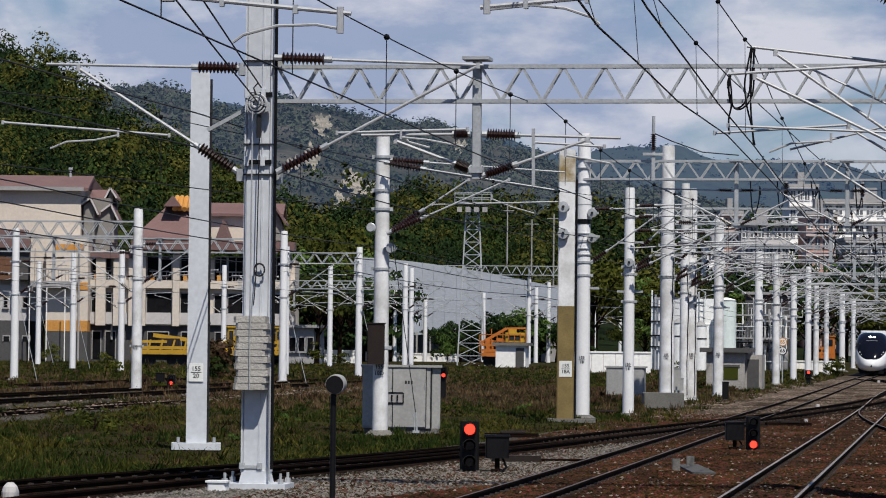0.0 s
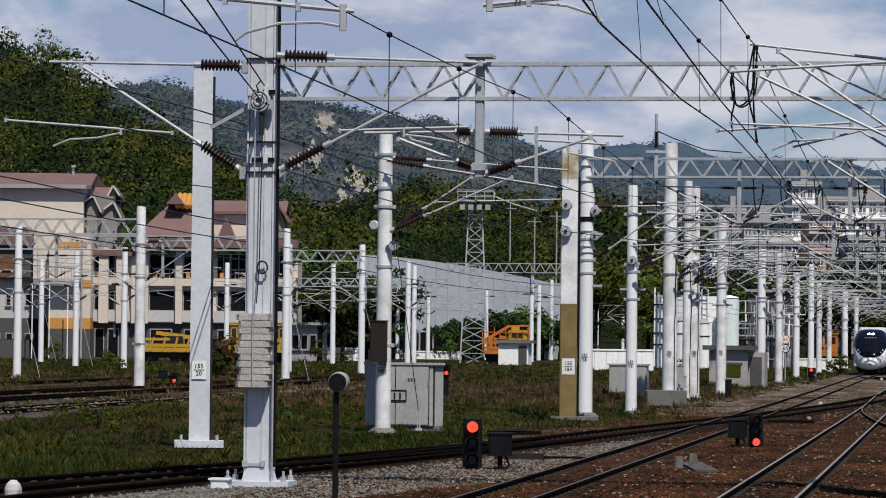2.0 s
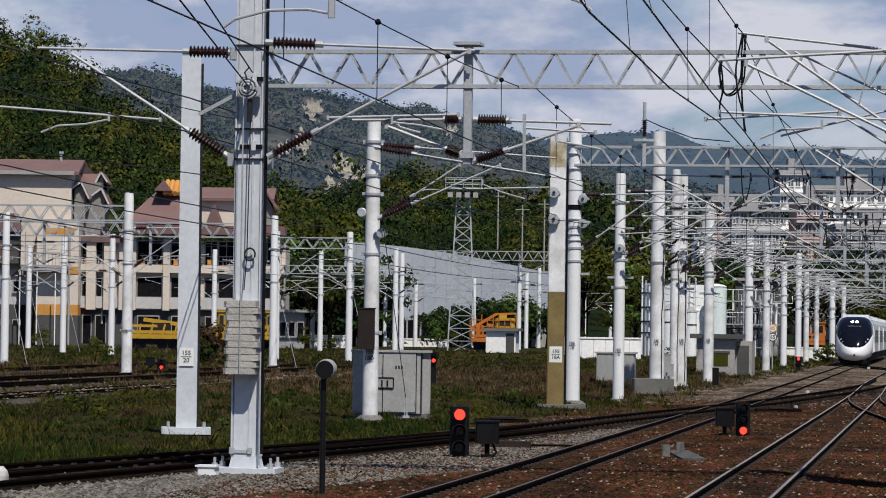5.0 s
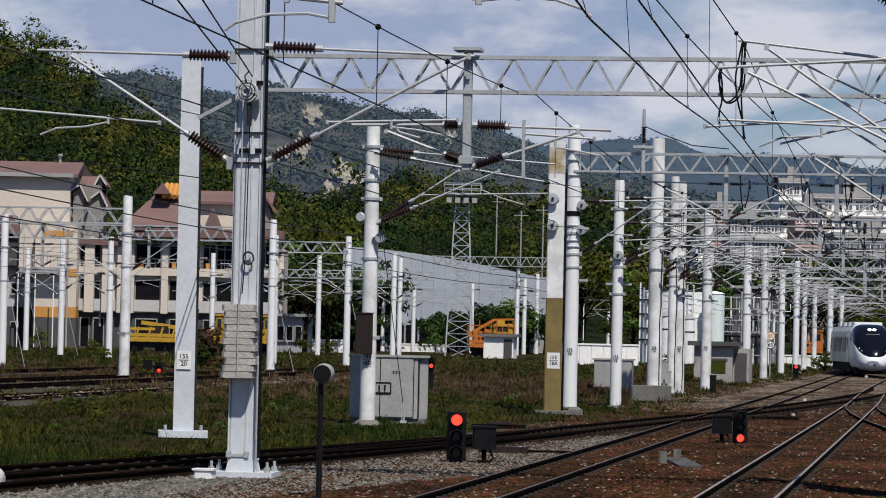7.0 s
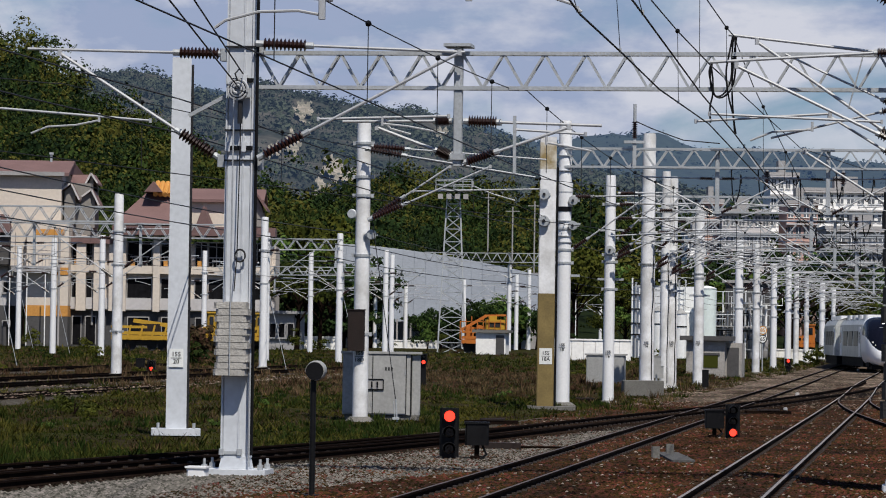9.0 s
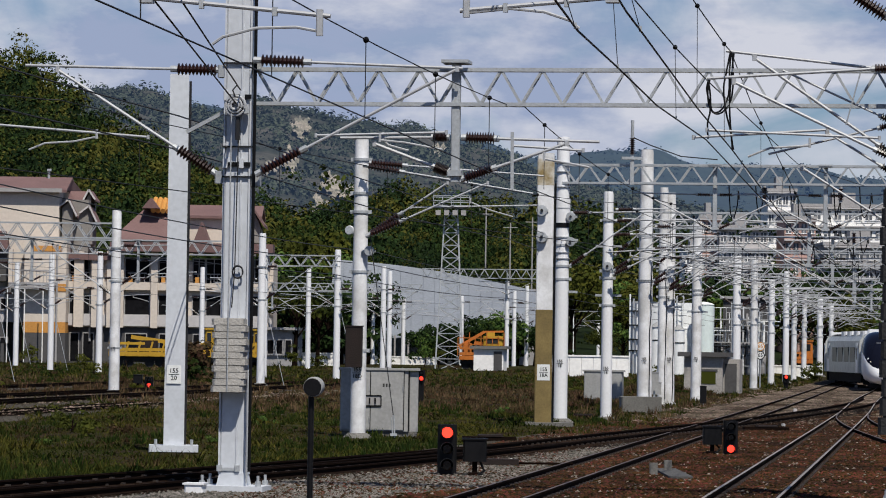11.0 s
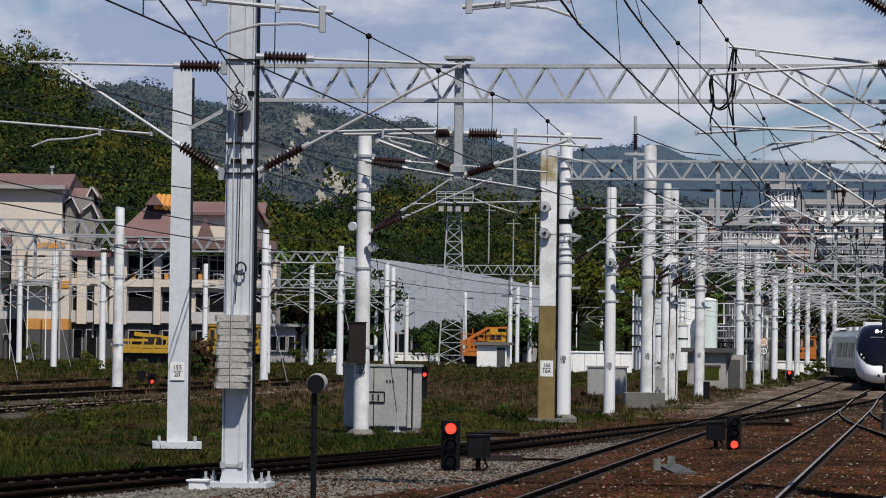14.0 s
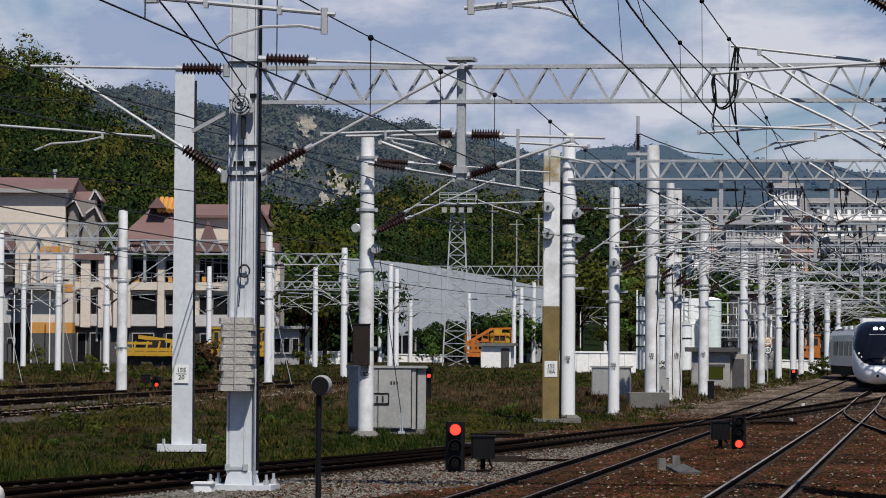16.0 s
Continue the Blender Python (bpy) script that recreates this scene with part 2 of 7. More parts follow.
# ---------------------------------------------------------------- builders
class B:
    """Gathers the faces of one mesh."""

    def __init__(self):
        self.v, self.f = [], []

    def add(self, vs, fs):
        n = len(self.v)
        self.v += [tuple(p) for p in vs]
        self.f += [tuple(i + n for i in q) for q in fs]
        return self

    def box(self, x0, x1, y0, y1, z0, z1, m=None, b=0.0):
        if b:
            vs, k = [], min(b, (x1 - x0) / 3, (y1 - y0) / 3)
            for z in (z0, z1):
                vs += [(x0 + k, y0, z), (x1 - k, y0, z), (x1, y0 + k, z), (x1, y1 - k, z), (x1 - k, y1, z), (x0 + k, y1, z), (x0, y1 - k, z), (x0, y0 + k, z)]
            fs = [tuple(range(7, -1, -1)), tuple(range(8, 16))] + [(i, (i + 1) % 8, 8 + (i + 1) % 8, 8 + i) for i in range(8)]
        else:
            vs = [(x, y, z) for z in (z0, z1) for x, y in ((x0, y0), (x1, y0), (x1, y1), (x0, y1))]
            fs = [(3, 2, 1, 0), (4, 5, 6, 7), (0, 1, 5, 4), (1, 2, 6, 5), (2, 3, 7, 6), (3, 0, 4, 7)]
        if m is not None:
            vs = [m @ Vector(p) for p in vs]
        return self.add(vs, fs)

    def lathe(self, p, q, prof, n=12):
        """Rings along p to q: prof holds (fraction, radius)."""
        p, q = Vector(p), Vector(q)
        d = (q - p)
        a = d.normalized()
        s = a.cross(Vector((0, 0, 1)) if abs(a.z) < 0.9 else Vector((1, 0, 0))).normalized()
        t = a.cross(s)
        vs = []
        for k, r in prof:
            c = p + d * k
            vs += [c + (s * math.cos(2 * math.pi * i / n) + t * math.sin(2 * math.pi * i / n)) * r for i in range(n)]
        fs = [(j * n + i, j * n + (i + 1) % n, (j + 1) * n + (i + 1) % n, (j + 1) * n + i) for j in range(len(prof) - 1) for i in range(n)]
        fs += [tuple(range(n - 1, -1, -1)), tuple(range((len(prof) - 1) * n, len(prof) * n))]
        return self.add(vs, fs)

    def cyl(self, p, q, r, r2=None, n=10):
        return self.lathe(p, q, [(0, r), (1, r if r2 is None else r2)], n)

    def tube(self, pts, r, n=6):
        """One round tube bent through the points."""
        pts = [Vector(p) for p in pts]
        vs = []
        for i, p in enumerate(pts):
            a = (pts[min(i + 1, len(pts) - 1)] - pts[max(i - 1, 0)]).normalized()
            e = a.cross(Vector((0.13, 0.31, 1)) if abs(a.z) < 0.9 else Vector((1, 0.2, 0))).normalized()
            t = a.cross(e)
            vs += [p + (e * math.cos(2 * math.pi * k / n) + t * math.sin(2 * math.pi * k / n)) * r for k in range(n)]
        fs = [(j * n + k, j * n + (k + 1) % n, (j + 1) * n + (k + 1) % n, (j + 1) * n + k) for j in range(len(pts) - 1) for k in range(n)]
        return self.add(vs, fs + [tuple(range(n - 1, -1, -1)), tuple(range((len(pts) - 1) * n, len(pts) * n))])

    def beam(self, p, q, w, h):
        """A square bar from p to q."""
        p, q = Vector(p), Vector(q)
        d = q - p
        a = d.normalized()
        s = a.cross(Vector((0, 0, 1)) if abs(a.z) < 0.95 else Vector((0, 1, 0))).normalized() * (w / 2)
        t = s.cross(a).normalized() * (h / 2)
        vs = [c + e for c in (p, q) for e in (-s - t, s - t, s + t, -s + t)]
        return self.add(vs, [(3, 2, 1, 0), (4, 5, 6, 7), (0, 1, 5, 4), (1, 2, 6, 5), (2, 3, 7, 6), (3, 0, 4, 7)])

    def prism(self, poly, y0, y1):
        """An outline in x, z pushed from y0 to y1."""
        n = len(poly)
        vs = [(x, y0, z) for x, z in poly] + [(x, y1, z) for x, z in poly]
        return self.add(vs, [tuple(range(n)), tuple(range(2 * n - 1, n - 1, -1))] + [(i, n + i, n + (i + 1) % n, (i + 1) % n) for i in range(n)])

    def mesh(self, name, smooth=False):
        me = bpy.data.meshes.new(name)
        me.from_pydata(self.v, [], self.f)
        bm = bmesh.new()
        bm.from_mesh(me)
        bmesh.ops.recalc_face_normals(bm, faces=bm.faces)
        bm.to_mesh(me)
        bm.free()
        if smooth:
            me.shade_smooth()
            me.set_sharp_from_angle(angle=radians(40))
        return me


def part(name, b, material, parent=None, label="", smooth=False, at=None):
    me = b.mesh(name, smooth) if isinstance(b, B) else b
    if material and not me.materials:
        me.materials.append(material)
    ob = new(name, me)
    if parent:
        ob.parent = parent
    if at is not None:
        ob.matrix_basis = at
    if label:
        ob["label"] = label
    return ob


def thing(name, at, label, category, group="", kind=""):
    ob = new(name)
    ob.empty_display_size = 0.2
    ob.matrix_basis = at
    return tagged(ob, label, category, group, kind)


def fast_mesh(name, verts, faces, material):
    """A mesh from arrays: verts n x 3, faces m x k."""
    me = bpy.data.meshes.new(name)
    faces = np.asarray(faces, np.int32)
    m, k = faces.shape
    me.vertices.add(len(verts))
    me.vertices.foreach_set("co", np.asarray(verts, np.float32).ravel())
    me.loops.add(m * k)
    me.loops.foreach_set("vertex_index", faces.ravel())
    me.polygons.add(m)
    me.polygons.foreach_set("loop_start", np.arange(0, m * k, k, dtype=np.int32))
    me.update(calc_edges=True)
    me.materials.append(material)
    return me


def text_mesh(words, size, name="lettering"):
    cu = bpy.data.curves.new(name, "FONT")
    cu.body, cu.size, cu.align_x, cu.align_y = words, size, "CENTER", "CENTER"
    cu.extrude, cu.resolution_u, cu.offset = 0.002, 2, size * 0.02
    ob = bpy.data.objects.new(name, cu)
    scene.collection.objects.link(ob)
    bpy.context.view_layer.update()
    me = bpy.data.meshes.new_from_object(ob.evaluated_get(bpy.context.evaluated_depsgraph_get()))
    bpy.data.objects.remove(ob)
    return me


# ---------------------------------------------------------------- plan
SLOPE = 0.152                     # the running lines head to the right of straight ahead
ACROSS = -math.degrees(math.atan(SLOPE))


def on_line(c, y):
    return c + SLOPE * y


def rise(y):
    return float(np.interp(y, [90, 110, 160, 300, 420], [0, 0.15, 0.2, 0.6, 0.8]))


def ground_z(x, y):
    """Height of the yard: flat by the running lines, rising slowly in the field beside them."""
    k = min(1, max(0, (-9.5 - (x - SLOPE * y)) / 5))
    return -0.04 + rise(y) * k * k * (3 - 2 * k)


def glide(points, y):
    """Smooth value at y through the (y, value) points."""
    ys, vs = [p[0] for p in points], [p[1] for p in points]
    i = min(max(int(np.searchsorted(ys, y)) - 1, 0), len(ys) - 2)
    h = ys[i + 1] - ys[i]
    t = (y - ys[i]) / h
    m = [(vs[min(j + 1, len(vs) - 1)] - vs[max(j - 1, 0)]) / (ys[min(j + 1, len(ys) - 1)] - ys[max(j - 1, 0)]) for j in (i, i + 1)]
    return (2 * t**3 - 3 * t**2 + 1) * vs[i] + (t**3 - 2 * t**2 + t) * h * m[0] + (3 * t**2 - 2 * t**3) * vs[i + 1] + (t**3 - t**2) * h * m[1]


SIDING = [(10, -24.0), (30, -19.2), (42, -17.0), (53.6, -14.65), (66, -11.95), (79, -9.8), (95, -8.0), (113, -6.0), (133, -4.4), (150, -3.45), (165, -3.05), (180, -2.98)]
CROSSOVER = [(170, -3.3), (200, -3.2), (216, -3.1), (225, -3.15), (231, -3.5), (237, -4.2), (244, -5.2), (250, -6.1), (256, -6.75), (263, -7.1), (275, -7.2)]
BRANCH = [(y, glide(SIDING, y) + 1.15 * max(0.0, (86 - y) / 28) ** 1.3) for y in range(40, 96, 6)]
TURNOUT = [(60, 1.8), (75, 0.7), (92, -0.9), (105, -2.0), (118, -2.75), (128, -2.98), (135, -2.98)]
LINE_L, LINE_R = -6.8, -2.98
WAY_L = [(10, -6.8), (80, -6.8), (150, -6.8), (230, -7.1), (270, -7.2), (400, -7.2), (700, -7.2)]
WAY_R = [(10, -2.98), (80, -2.98), (130, -3.02), (165, -3.25), (215, -3.15), (400, -3.3), (700, -3.3)]


def route(c):
    return (lambda y: on_line(c, y)) if not isinstance(c, list) else (lambda y: on_line(glide(c, y), y))


# ---------------------------------------------------------------- ground
def build_ground():
    xs = [-3000, -1200, -500, -200] + list(np.arange(-90, 91, 1.5)) + [200, 500, 1200, 3000]
    ys = [-300, -50, 0, 20] + list(np.arange(35, 200, 1.5)) + list(np.arange(200, 440, 8)) + [600, 1000, 2000, 4200]
    nx = len(xs)
    vs = [(x, y, ground_z(x, y) + (0.012 * noise.noise(Vector((x * 0.3, y * 0.3, 0))) if abs(x) < 91 else 0) * min(1, max(0, -9.5 - (x - SLOPE * y)))) for y in ys for x in xs]
    fs = [(j * nx + i, j * nx + i + 1, (j + 1) * nx + i + 1, (j + 1) * nx + i) for j in range(len(ys) - 1) for i in range(nx - 1)]
    me = fast_mesh("ground", vs, fs, M_GROUND)
    tagged(new("ground", me), "weedy brown and green yard earth", "ground", kind="structure")


build_ground()


def bed(name, c, y0, y1, half, z, material, label):
    """A strip of ballast along a line; c is an offset or a route."""
    go, b = route(c), B()
    ys = list(np.arange(y0, y1, 3.0)) + [y1]
    prof = [(-half - 0.5, -0.1), (-half, z), (half, z), (half + 0.5, -0.1)]
    vs = [(go(y) + u, y, w + (0.02 * noise.noise(Vector((u * 2, y * 0.4, 3))) if w > 0 else 0)) for y in ys for u, w in prof]
    fs = [(4 * j + i, 4 * j + i + 1, 4 * j + i + 5, 4 * j + i + 4) for j in range(len(ys) - 1) for i in range(3)]
    tagged(part(name, B().add(vs, fs), material), label, "ballast", kind="structure")


bed("ballast_bed", (LINE_L + LINE_R) / 2 + 0.9, 10, 112, 5.0, 0.02, M_RUSTBED, "rusty brown crushed stone track bed")
bed("ballast_bed", (LINE_L + LINE_R) / 2 + 0.7, 112, 700, 5.4, 0.02, M_PALEBED, "pale grey-brown crushed stone track bed")
bed("ballast_bed", [(10, -22.0), (42, -13.4), (54, -11.3), (66, -9.6), (79, -8.4), (95, -7.6), (110, -7.0)], 12, 106, 3.5, 0.012, M_GREYBED, "grey crushed stone ballast beside the siding")
bed("ballast_bed", [(y, c + 0.2) for y, c in SIDING[1:11]], 32, 150, 1.3, 0.035, M_DARKBED, "dark rusty ballast between the siding rails")
bed("ballast_bed", BRANCH, 42, 86, 0.85, 0.03, M_DARKBED, "dark rusty ballast under the branch rails")
bed("ballast_bed", WAY_R[1:], 112, 160, 1.35, 0.032, M_RUSTBED, "rusty brown ballast between the worn rails")
bed("ballast_bed", -43.6, 90, 330, 1.4, 0.22, M_GREYBED, "grey ballast of an overgrown siding")
bed("ballast_bed", -36.6, 60, 225, 1.3, 0.2, M_GREYBED, "grey ballast of an overgrown siding")
bed("ballast_bed", -32.9, 60, 195, 1.3, 0.2, M_GREYBED, "grey ballast of an overgrown siding")
bed("ballast_bed", -28.8, 60, 128, 1.3, 0.13, M_GREYBED, "grey ballast of an overgrown siding")


def track(c, y0, y1, label, z=0.0, sleepers=True, shiny=True, step=2.0, head=None, spread=0.0):
    """Two rails on fastenings, with sleepers sunk in the ballast."""
    go = route(c)
    t = thing("railway_track", Matrix.Identity(4), label, "track", "tracks of the yard", kind="structure")
    ys = list(np.arange(y0, y1, step)) + [y1]
    for side in (-0.566, 0.566):
        prof = [(-0.065, 0), (-0.065, 0.012), (-0.012, 0.03), (-0.012, 0.085), (-0.034, 0.095), (-0.034, 0.125), (0.034, 0.125), (0.034, 0.095), (0.012, 0.085), (0.012, 0.03), (0.065, 0.012), (0.065, 0)]
        vs, top = [], []
        for y in ys:
            d = (go(y + 0.5) - go(y - 0.5))
            n = Vector((1, -d, 0)).normalized()
            o = Vector((go(y), y, z)) + n * (side + (spread * max(0, (80 - y) / 30) if side > 0 else 0))
            vs += [o + n * u + Vector((0, 0, w)) for u, w in prof]
            top += [o + n * u + Vector((0, 0, 0.127)) for u in (-0.026, 0.026)]
        k = len(prof)
        fs = [(j * k + i, j * k + i + 1, (j + 1) * k + i + 1, (j + 1) * k + i) for j in range(len(ys) - 1) for i in range(k - 1)]
        rail = part("rail", B().add(vs, fs), M_RAIL, t)
        if shiny:
            fs = [(2 * j, 2 * j + 1, 2 * j + 3, 2 * j + 2) for j in range(len(ys) - 1)]
            part("running_surface", B().add(top, fs), head or M_RAILDULL, rail, "polished steel rail head")
    if sleepers:
        me = B().box(-1.05, 1.05, -0.12, 0.12, -0.1, 0.03, b=0.03).mesh("sleeper")
        clip = B()
        for s in (-0.566, 0.566):
            for e in (-0.1, 0.1):
                clip.box(s + e - 0.03, s + e + 0.03, -0.05, 0.05, 0.025, 0.06)
        clip = clip.mesh("clip")
        y = y0
        count = 0
        while y < min(y1, 130) and count < 150:
            d = go(y + 0.5) - go(y - 0.5)
            p = part("sleeper", me, M_SLEEPER, t, at=pose(go(y), y, z, 0, 0, -math.degrees(math.atan(d))))
            part("rail_clip", clip, M_CLIP, p)
            y += 0.6 if y < 110 else 1.2
            count += 1
    return t


track(WAY_L, 44, 620, "running line on rusty brown ballast")
track(WAY_R, 44, 620, "running line with worn bright rails on rusty ballast", head=M_RAILTOP)
track(SIDING, 40, 176, "siding curving into the running lines on grey ballast", shiny=False, z=0.03)
track(BRANCH, 44, 88, "rails of a branch leaving the siding", shiny=False, sleepers=False, z=0.03)
track(CROSSOVER, 200, 268, "crossover between the two running lines", sleepers=False, step=1.5)
track(TURNOUT, 70, 132, "turnout leading off the running line", sleepers=False, step=1.5)
track(-43.6, 95, 320, "overgrown siding beside the depot", z=0.22, sleepers=False, shiny=False)
for c, y0, y1 in ((-36.6, 75, 225), (-32.9, 70, 190), (-28.8, 70, 124)):
    track(c, y0, y1, "overgrown siding in the weeds", z=0.2 if c < -30 else 0.13, sleepers=False, shiny=False)
track(0.85, 60, 620, "running line beyond the turnout", sleepers=False, step=4)


# ---------------------------------------------------------------- overhead line
def ribbed(b, p, q, r=0.075, ribs=11, n=8):
    prof = [(0, r * 0.45)]
    for i in range(ribs):
        a = (i + 0.5) / ribs
        prof += [(a - 0.32 / ribs, r * 0.5), (a - 0.05 / ribs, r), (a + 0.1 / ribs, r), (a + 0.35 / ribs, r * 0.5)]
    return b.lathe(p, q, prof + [(1, r * 0.45)], n)


def insulator(parent, p, q, r=0.098, ribs=11):
    p, q = Vector(p), Vector(q)
    d = (q - p)
    ob = part("insulator", ribbed(B(), p + d * 0.12, q - d * 0.12, r, ribs if r > 0.096 else 7, 8 if r > 0.096 else 6), M_BROWN, parent, "dark brown ribbed porcelain insulator", smooth=True)
    part("end_cap", B().cyl(p, p + d * 0.16, r * 0.55, n=8), M_GALV, parent)
    part("end_cap", B().cyl(q - d * 0.16, q, r * 0.55, n=8), M_GALV, parent)
    return ob


def cantilever(parent, top, brace, reg=None, steady=None, y=0.0, ins=0.7, rod=0.024, r=0.098):
    """A bracket in its mast's plane: each argument holds (u, z) points, the mast's end first."""
    v3 = lambda p: Vector((p[0], y, p[1]))
    da, db = (v3(top[1]) - v3(top[0])).normalized(), (v3(brace[1]) - v3(brace[0])).normalized()
    arm = part("cantilever", B().cyl(v3(top[0]) + da * ins * 0.98, v3(top[1]), rod, n=8), M_TUBE, parent)
    e = v3(brace[1])
    part("brace_tube", B().cyl(v3(brace[0]) + db * ins * 0.98, e, rod * 1.1, n=8), M_TUBE, arm)
    part("joint", B().box(e.x - 0.035, e.x + 0.035, y - 0.03, y + 0.03, e.z - 0.045, e.z + 0.05, b=0.012), M_TUBE, arm)
    for a, d in ((v3(top[0]), da), (v3(brace[0]), db)):
        insulator(arm, a, a + d * ins, r)
    if reg:
        part("registration_tube", B().cyl(v3(reg[0]), v3(reg[1]), rod * 0.85, n=8), M_TUBE, arm)
        for p in reg:
            part("clamp", B().box(p[0] - 0.022, p[0] + 0.022, y - 0.03, y + 0.03, p[1] - 0.035, p[1] + 0.035, b=0.01), M_TUBE, arm)
    if steady:
        pts = [v3(p) for p in steady]
        part("steady_arm", B().tube(pts, 0.017), M_TUBE, arm)
        q = pts[-1]
        part("hanger", B().box(q.x - 0.02, q.x + 0.02, y - 0.02, y + 0.02, q.z - 0.03, q.z + 0.12, b=0.008), M_TUBE, arm)
    return arm


def plain_cantilever(parent, side, reach=3.0, top=6.9, drop=1.75, u0=0.2, y=0.0, contact=5.2, rod=0.024):
    """The usual bracket on one side (+1 or -1) of a mast."""
    s = side
    return cantilever(parent, ((s * u0, top), (s * (u0 + reach), top + 0.06)), ((s * u0, top - drop), (s * (u0 + reach - 0.5), top - 0.02)),
                      ((s * (u0 + reach * 0.42), contact + 0.42), (s * (u0 + reach + 0.45), contact + 0.55)),
                      [(s * (u0 + reach + 0.2), contact + 0.05), (s * (u0 + reach - 0.4), contact + 0.22), (s * (u0 + reach - 0.9), contact + 0.32)], y=y, rod=rod, r=0.095)


def mast_number(mast, words, x, y, z, size, plate=None):
    """A number in two lines with a bar between, on a plate or painted on the mast."""
    if plate:
        n = part("number_plate", B().box(x - plate[0] / 2, x + plate[0] / 2, y - 0.006, y, z - plate[1] / 2, z + plate[1] / 2), M_PLATE, mast, "white number plate")
        y -= 0.008
    else:
        n = mast
    for i, w in enumerate(words):
        part("lettering", text_mesh(w, size), M_INK, n, "black number", at=pose(x, y, z + (0.5 - i) * size * 1.15, 90, 0, 0))
    part("divider", B().box(x - size * 0.85, x + size * 0.85, y - 0.003, y, z - 0.008, z + 0.008), M_INK, n)


def round_mast(x, y, z, h, r=0.2, label="round white-painted concrete catenary mast", worn=False, bands=(), plinth=True, group="catenary masts", name="catenary_mast"):
    m = thing(name, pose(x, y, z, 0, 0, ACROSS), label, "mast", group)
    part("pole", B().lathe((0, 0, 0), (0, 0, h), [(0, r * 1.06), (0.5, r), (0.985, r * 0.92), (1, r * 0.84)], 18), M_WORN if worn else M_PAINT, m, smooth=True)
    for zz in bands:
        part("clamp_band", B().cyl((0, 0, zz - 0.035), (0, 0, zz + 0.035), r * 1.1, n=18).box(-r - 0.09, -r, -0.04, 0.04, zz - 0.05, zz + 0.05).box(r, r + 0.09, -0.04, 0.04, zz - 0.05, zz + 0.05), M_GALV, m)
    if plinth:
        part("base", B().lathe((0, 0, -0.35), (0, 0, 0.1), [(0, r * 2.3), (0.7, r * 2.1), (1, r * 1.3)], 12), M_CONC, m, "rough concrete footing")
    return m


def truss(name, parent, p, q, depth=0.6, width=0.35, pitch=0.75, chord=0.07, web=0.045, single=False):
    """A zigzag girder: four chords, two webs; single: each brace a part of its own."""
    p, q = Vector(p), Vector(q)
    d = q - p
    n = max(2, int(round(d.length / pitch)))
    side = d.normalized().cross(Vector((0, 0, 1))) * (width / 2)
    up = Vector((0, 0, depth))
    for e in (side, -side, side + up, up - side):
        part("chord", B().beam(p + e, q + e, chord, chord), M_GALV, parent)
    bars = []
    for i in range(n):
        for s in (side, -side):
            a, c = p + d * (i / n) + s, p + d * ((i + 1) / n) + s
            bars.append((a, c + up) if i % 2 else (a + up, c))
        if i % 2 == 0:
            a = p + d * ((i + 0.5) / n)
            bars += [(a + side, a - side), (a + side + up, a - side + up)]
    if single:
        for a, c in bars:
            part("brace", B().beam(a, c, web, web), M_GALV, parent)
    else:
        w = B()
        for a, c in bars:
            w.beam(a, c, web, web)
        part("lattice", w, M_GALV, parent)["kind"] = "stuff"


# --- the tall steel mast with tension weights, which carries the first girder
X0, Y0 = (-3.01, 54.78)


def weight_stack(m, x, y, z0, z1, w, n, material, label):
    h = (z1 - z0) / n
    for i in range(n):
        k = 0.012 * ((i * 7) % 5 - 2)
        part("tension_weight", B().box(x - w / 2 + k, x + w / 2 + k, y - w * 0.42, y + w * 0.42, z0 + i * h, z0 + (i + 0.9) * h, b=0.05)
             .box(x - w * 0.4, x + w * 0.4, y - w * 0.36, y + w * 0.36, z0 + (i + 0.9) * h, z0 + (i + 1) * h), material, m, label)


def steel_mast(name, x, y, h, label, z=0.0):
    """A channel-fronted box mast on a bolted base."""
    m = thing(name, pose(x, y, z, 0, 0, ACROSS), label, "mast", "catenary masts")
    part("pole", B().box(-0.2, 0.2, -0.16, 0.16, 0.0, h, b=0.02), M_STEELPAINT, m)
    part("flange", B().box(-0.225, -0.2, -0.19, 0.19, 0.3, h).box(0.2, 0.225, -0.19, 0.19, 0.3, h), M_STEELPAINT, m)
    part("front_rib", B().box(0.06, 0.085, -0.18, -0.16, 0.3, h), M_STEELPAINT, m)
    part("base_plate", B().box(-0.55, 0.55, -0.4, 0.4, -0.03, 0.12, b=0.025), M_STEELPAINT, m)
    part("pedestal", B().prism([(-0.25, 0.12), (0.25, 0.12), (0.2, 0.33), (-0.2, 0.33)], -0.2, 0.2), M_STEELPAINT, m)
    part("foot_clamp", B().box(-0.245, -0.16, -0.23, -0.17, 0.35, 0.45, b=0.01).box(0.05, 0.13, -0.23, -0.17, 0.35, 0.45, b=0.01).box(-0.16, 0.05, -0.2, -0.17, 0.36, 0.41), M_GALV, m, "bolted steel clamp")
    part("footing", B().box(-0.55, 0.55, -0.5, 0.5, -0.5, -0.1, b=0.04), M_CONC, m, "concrete footing")
    for sx in (-0.46, 0.46):
        for sy in (-0.3, 0.3):
            part("anchor_bolt", B().cyl((sx, sy, -0.15), (sx, sy, 0.29), 0.024, n=8).cyl((sx, sy, 0.12), (sx, sy, 0.2), 0.05, n=6).cyl((sx, sy, -0.11), (sx, sy, -0.03), 0.06, n=6), M_GALV, m)
    return m


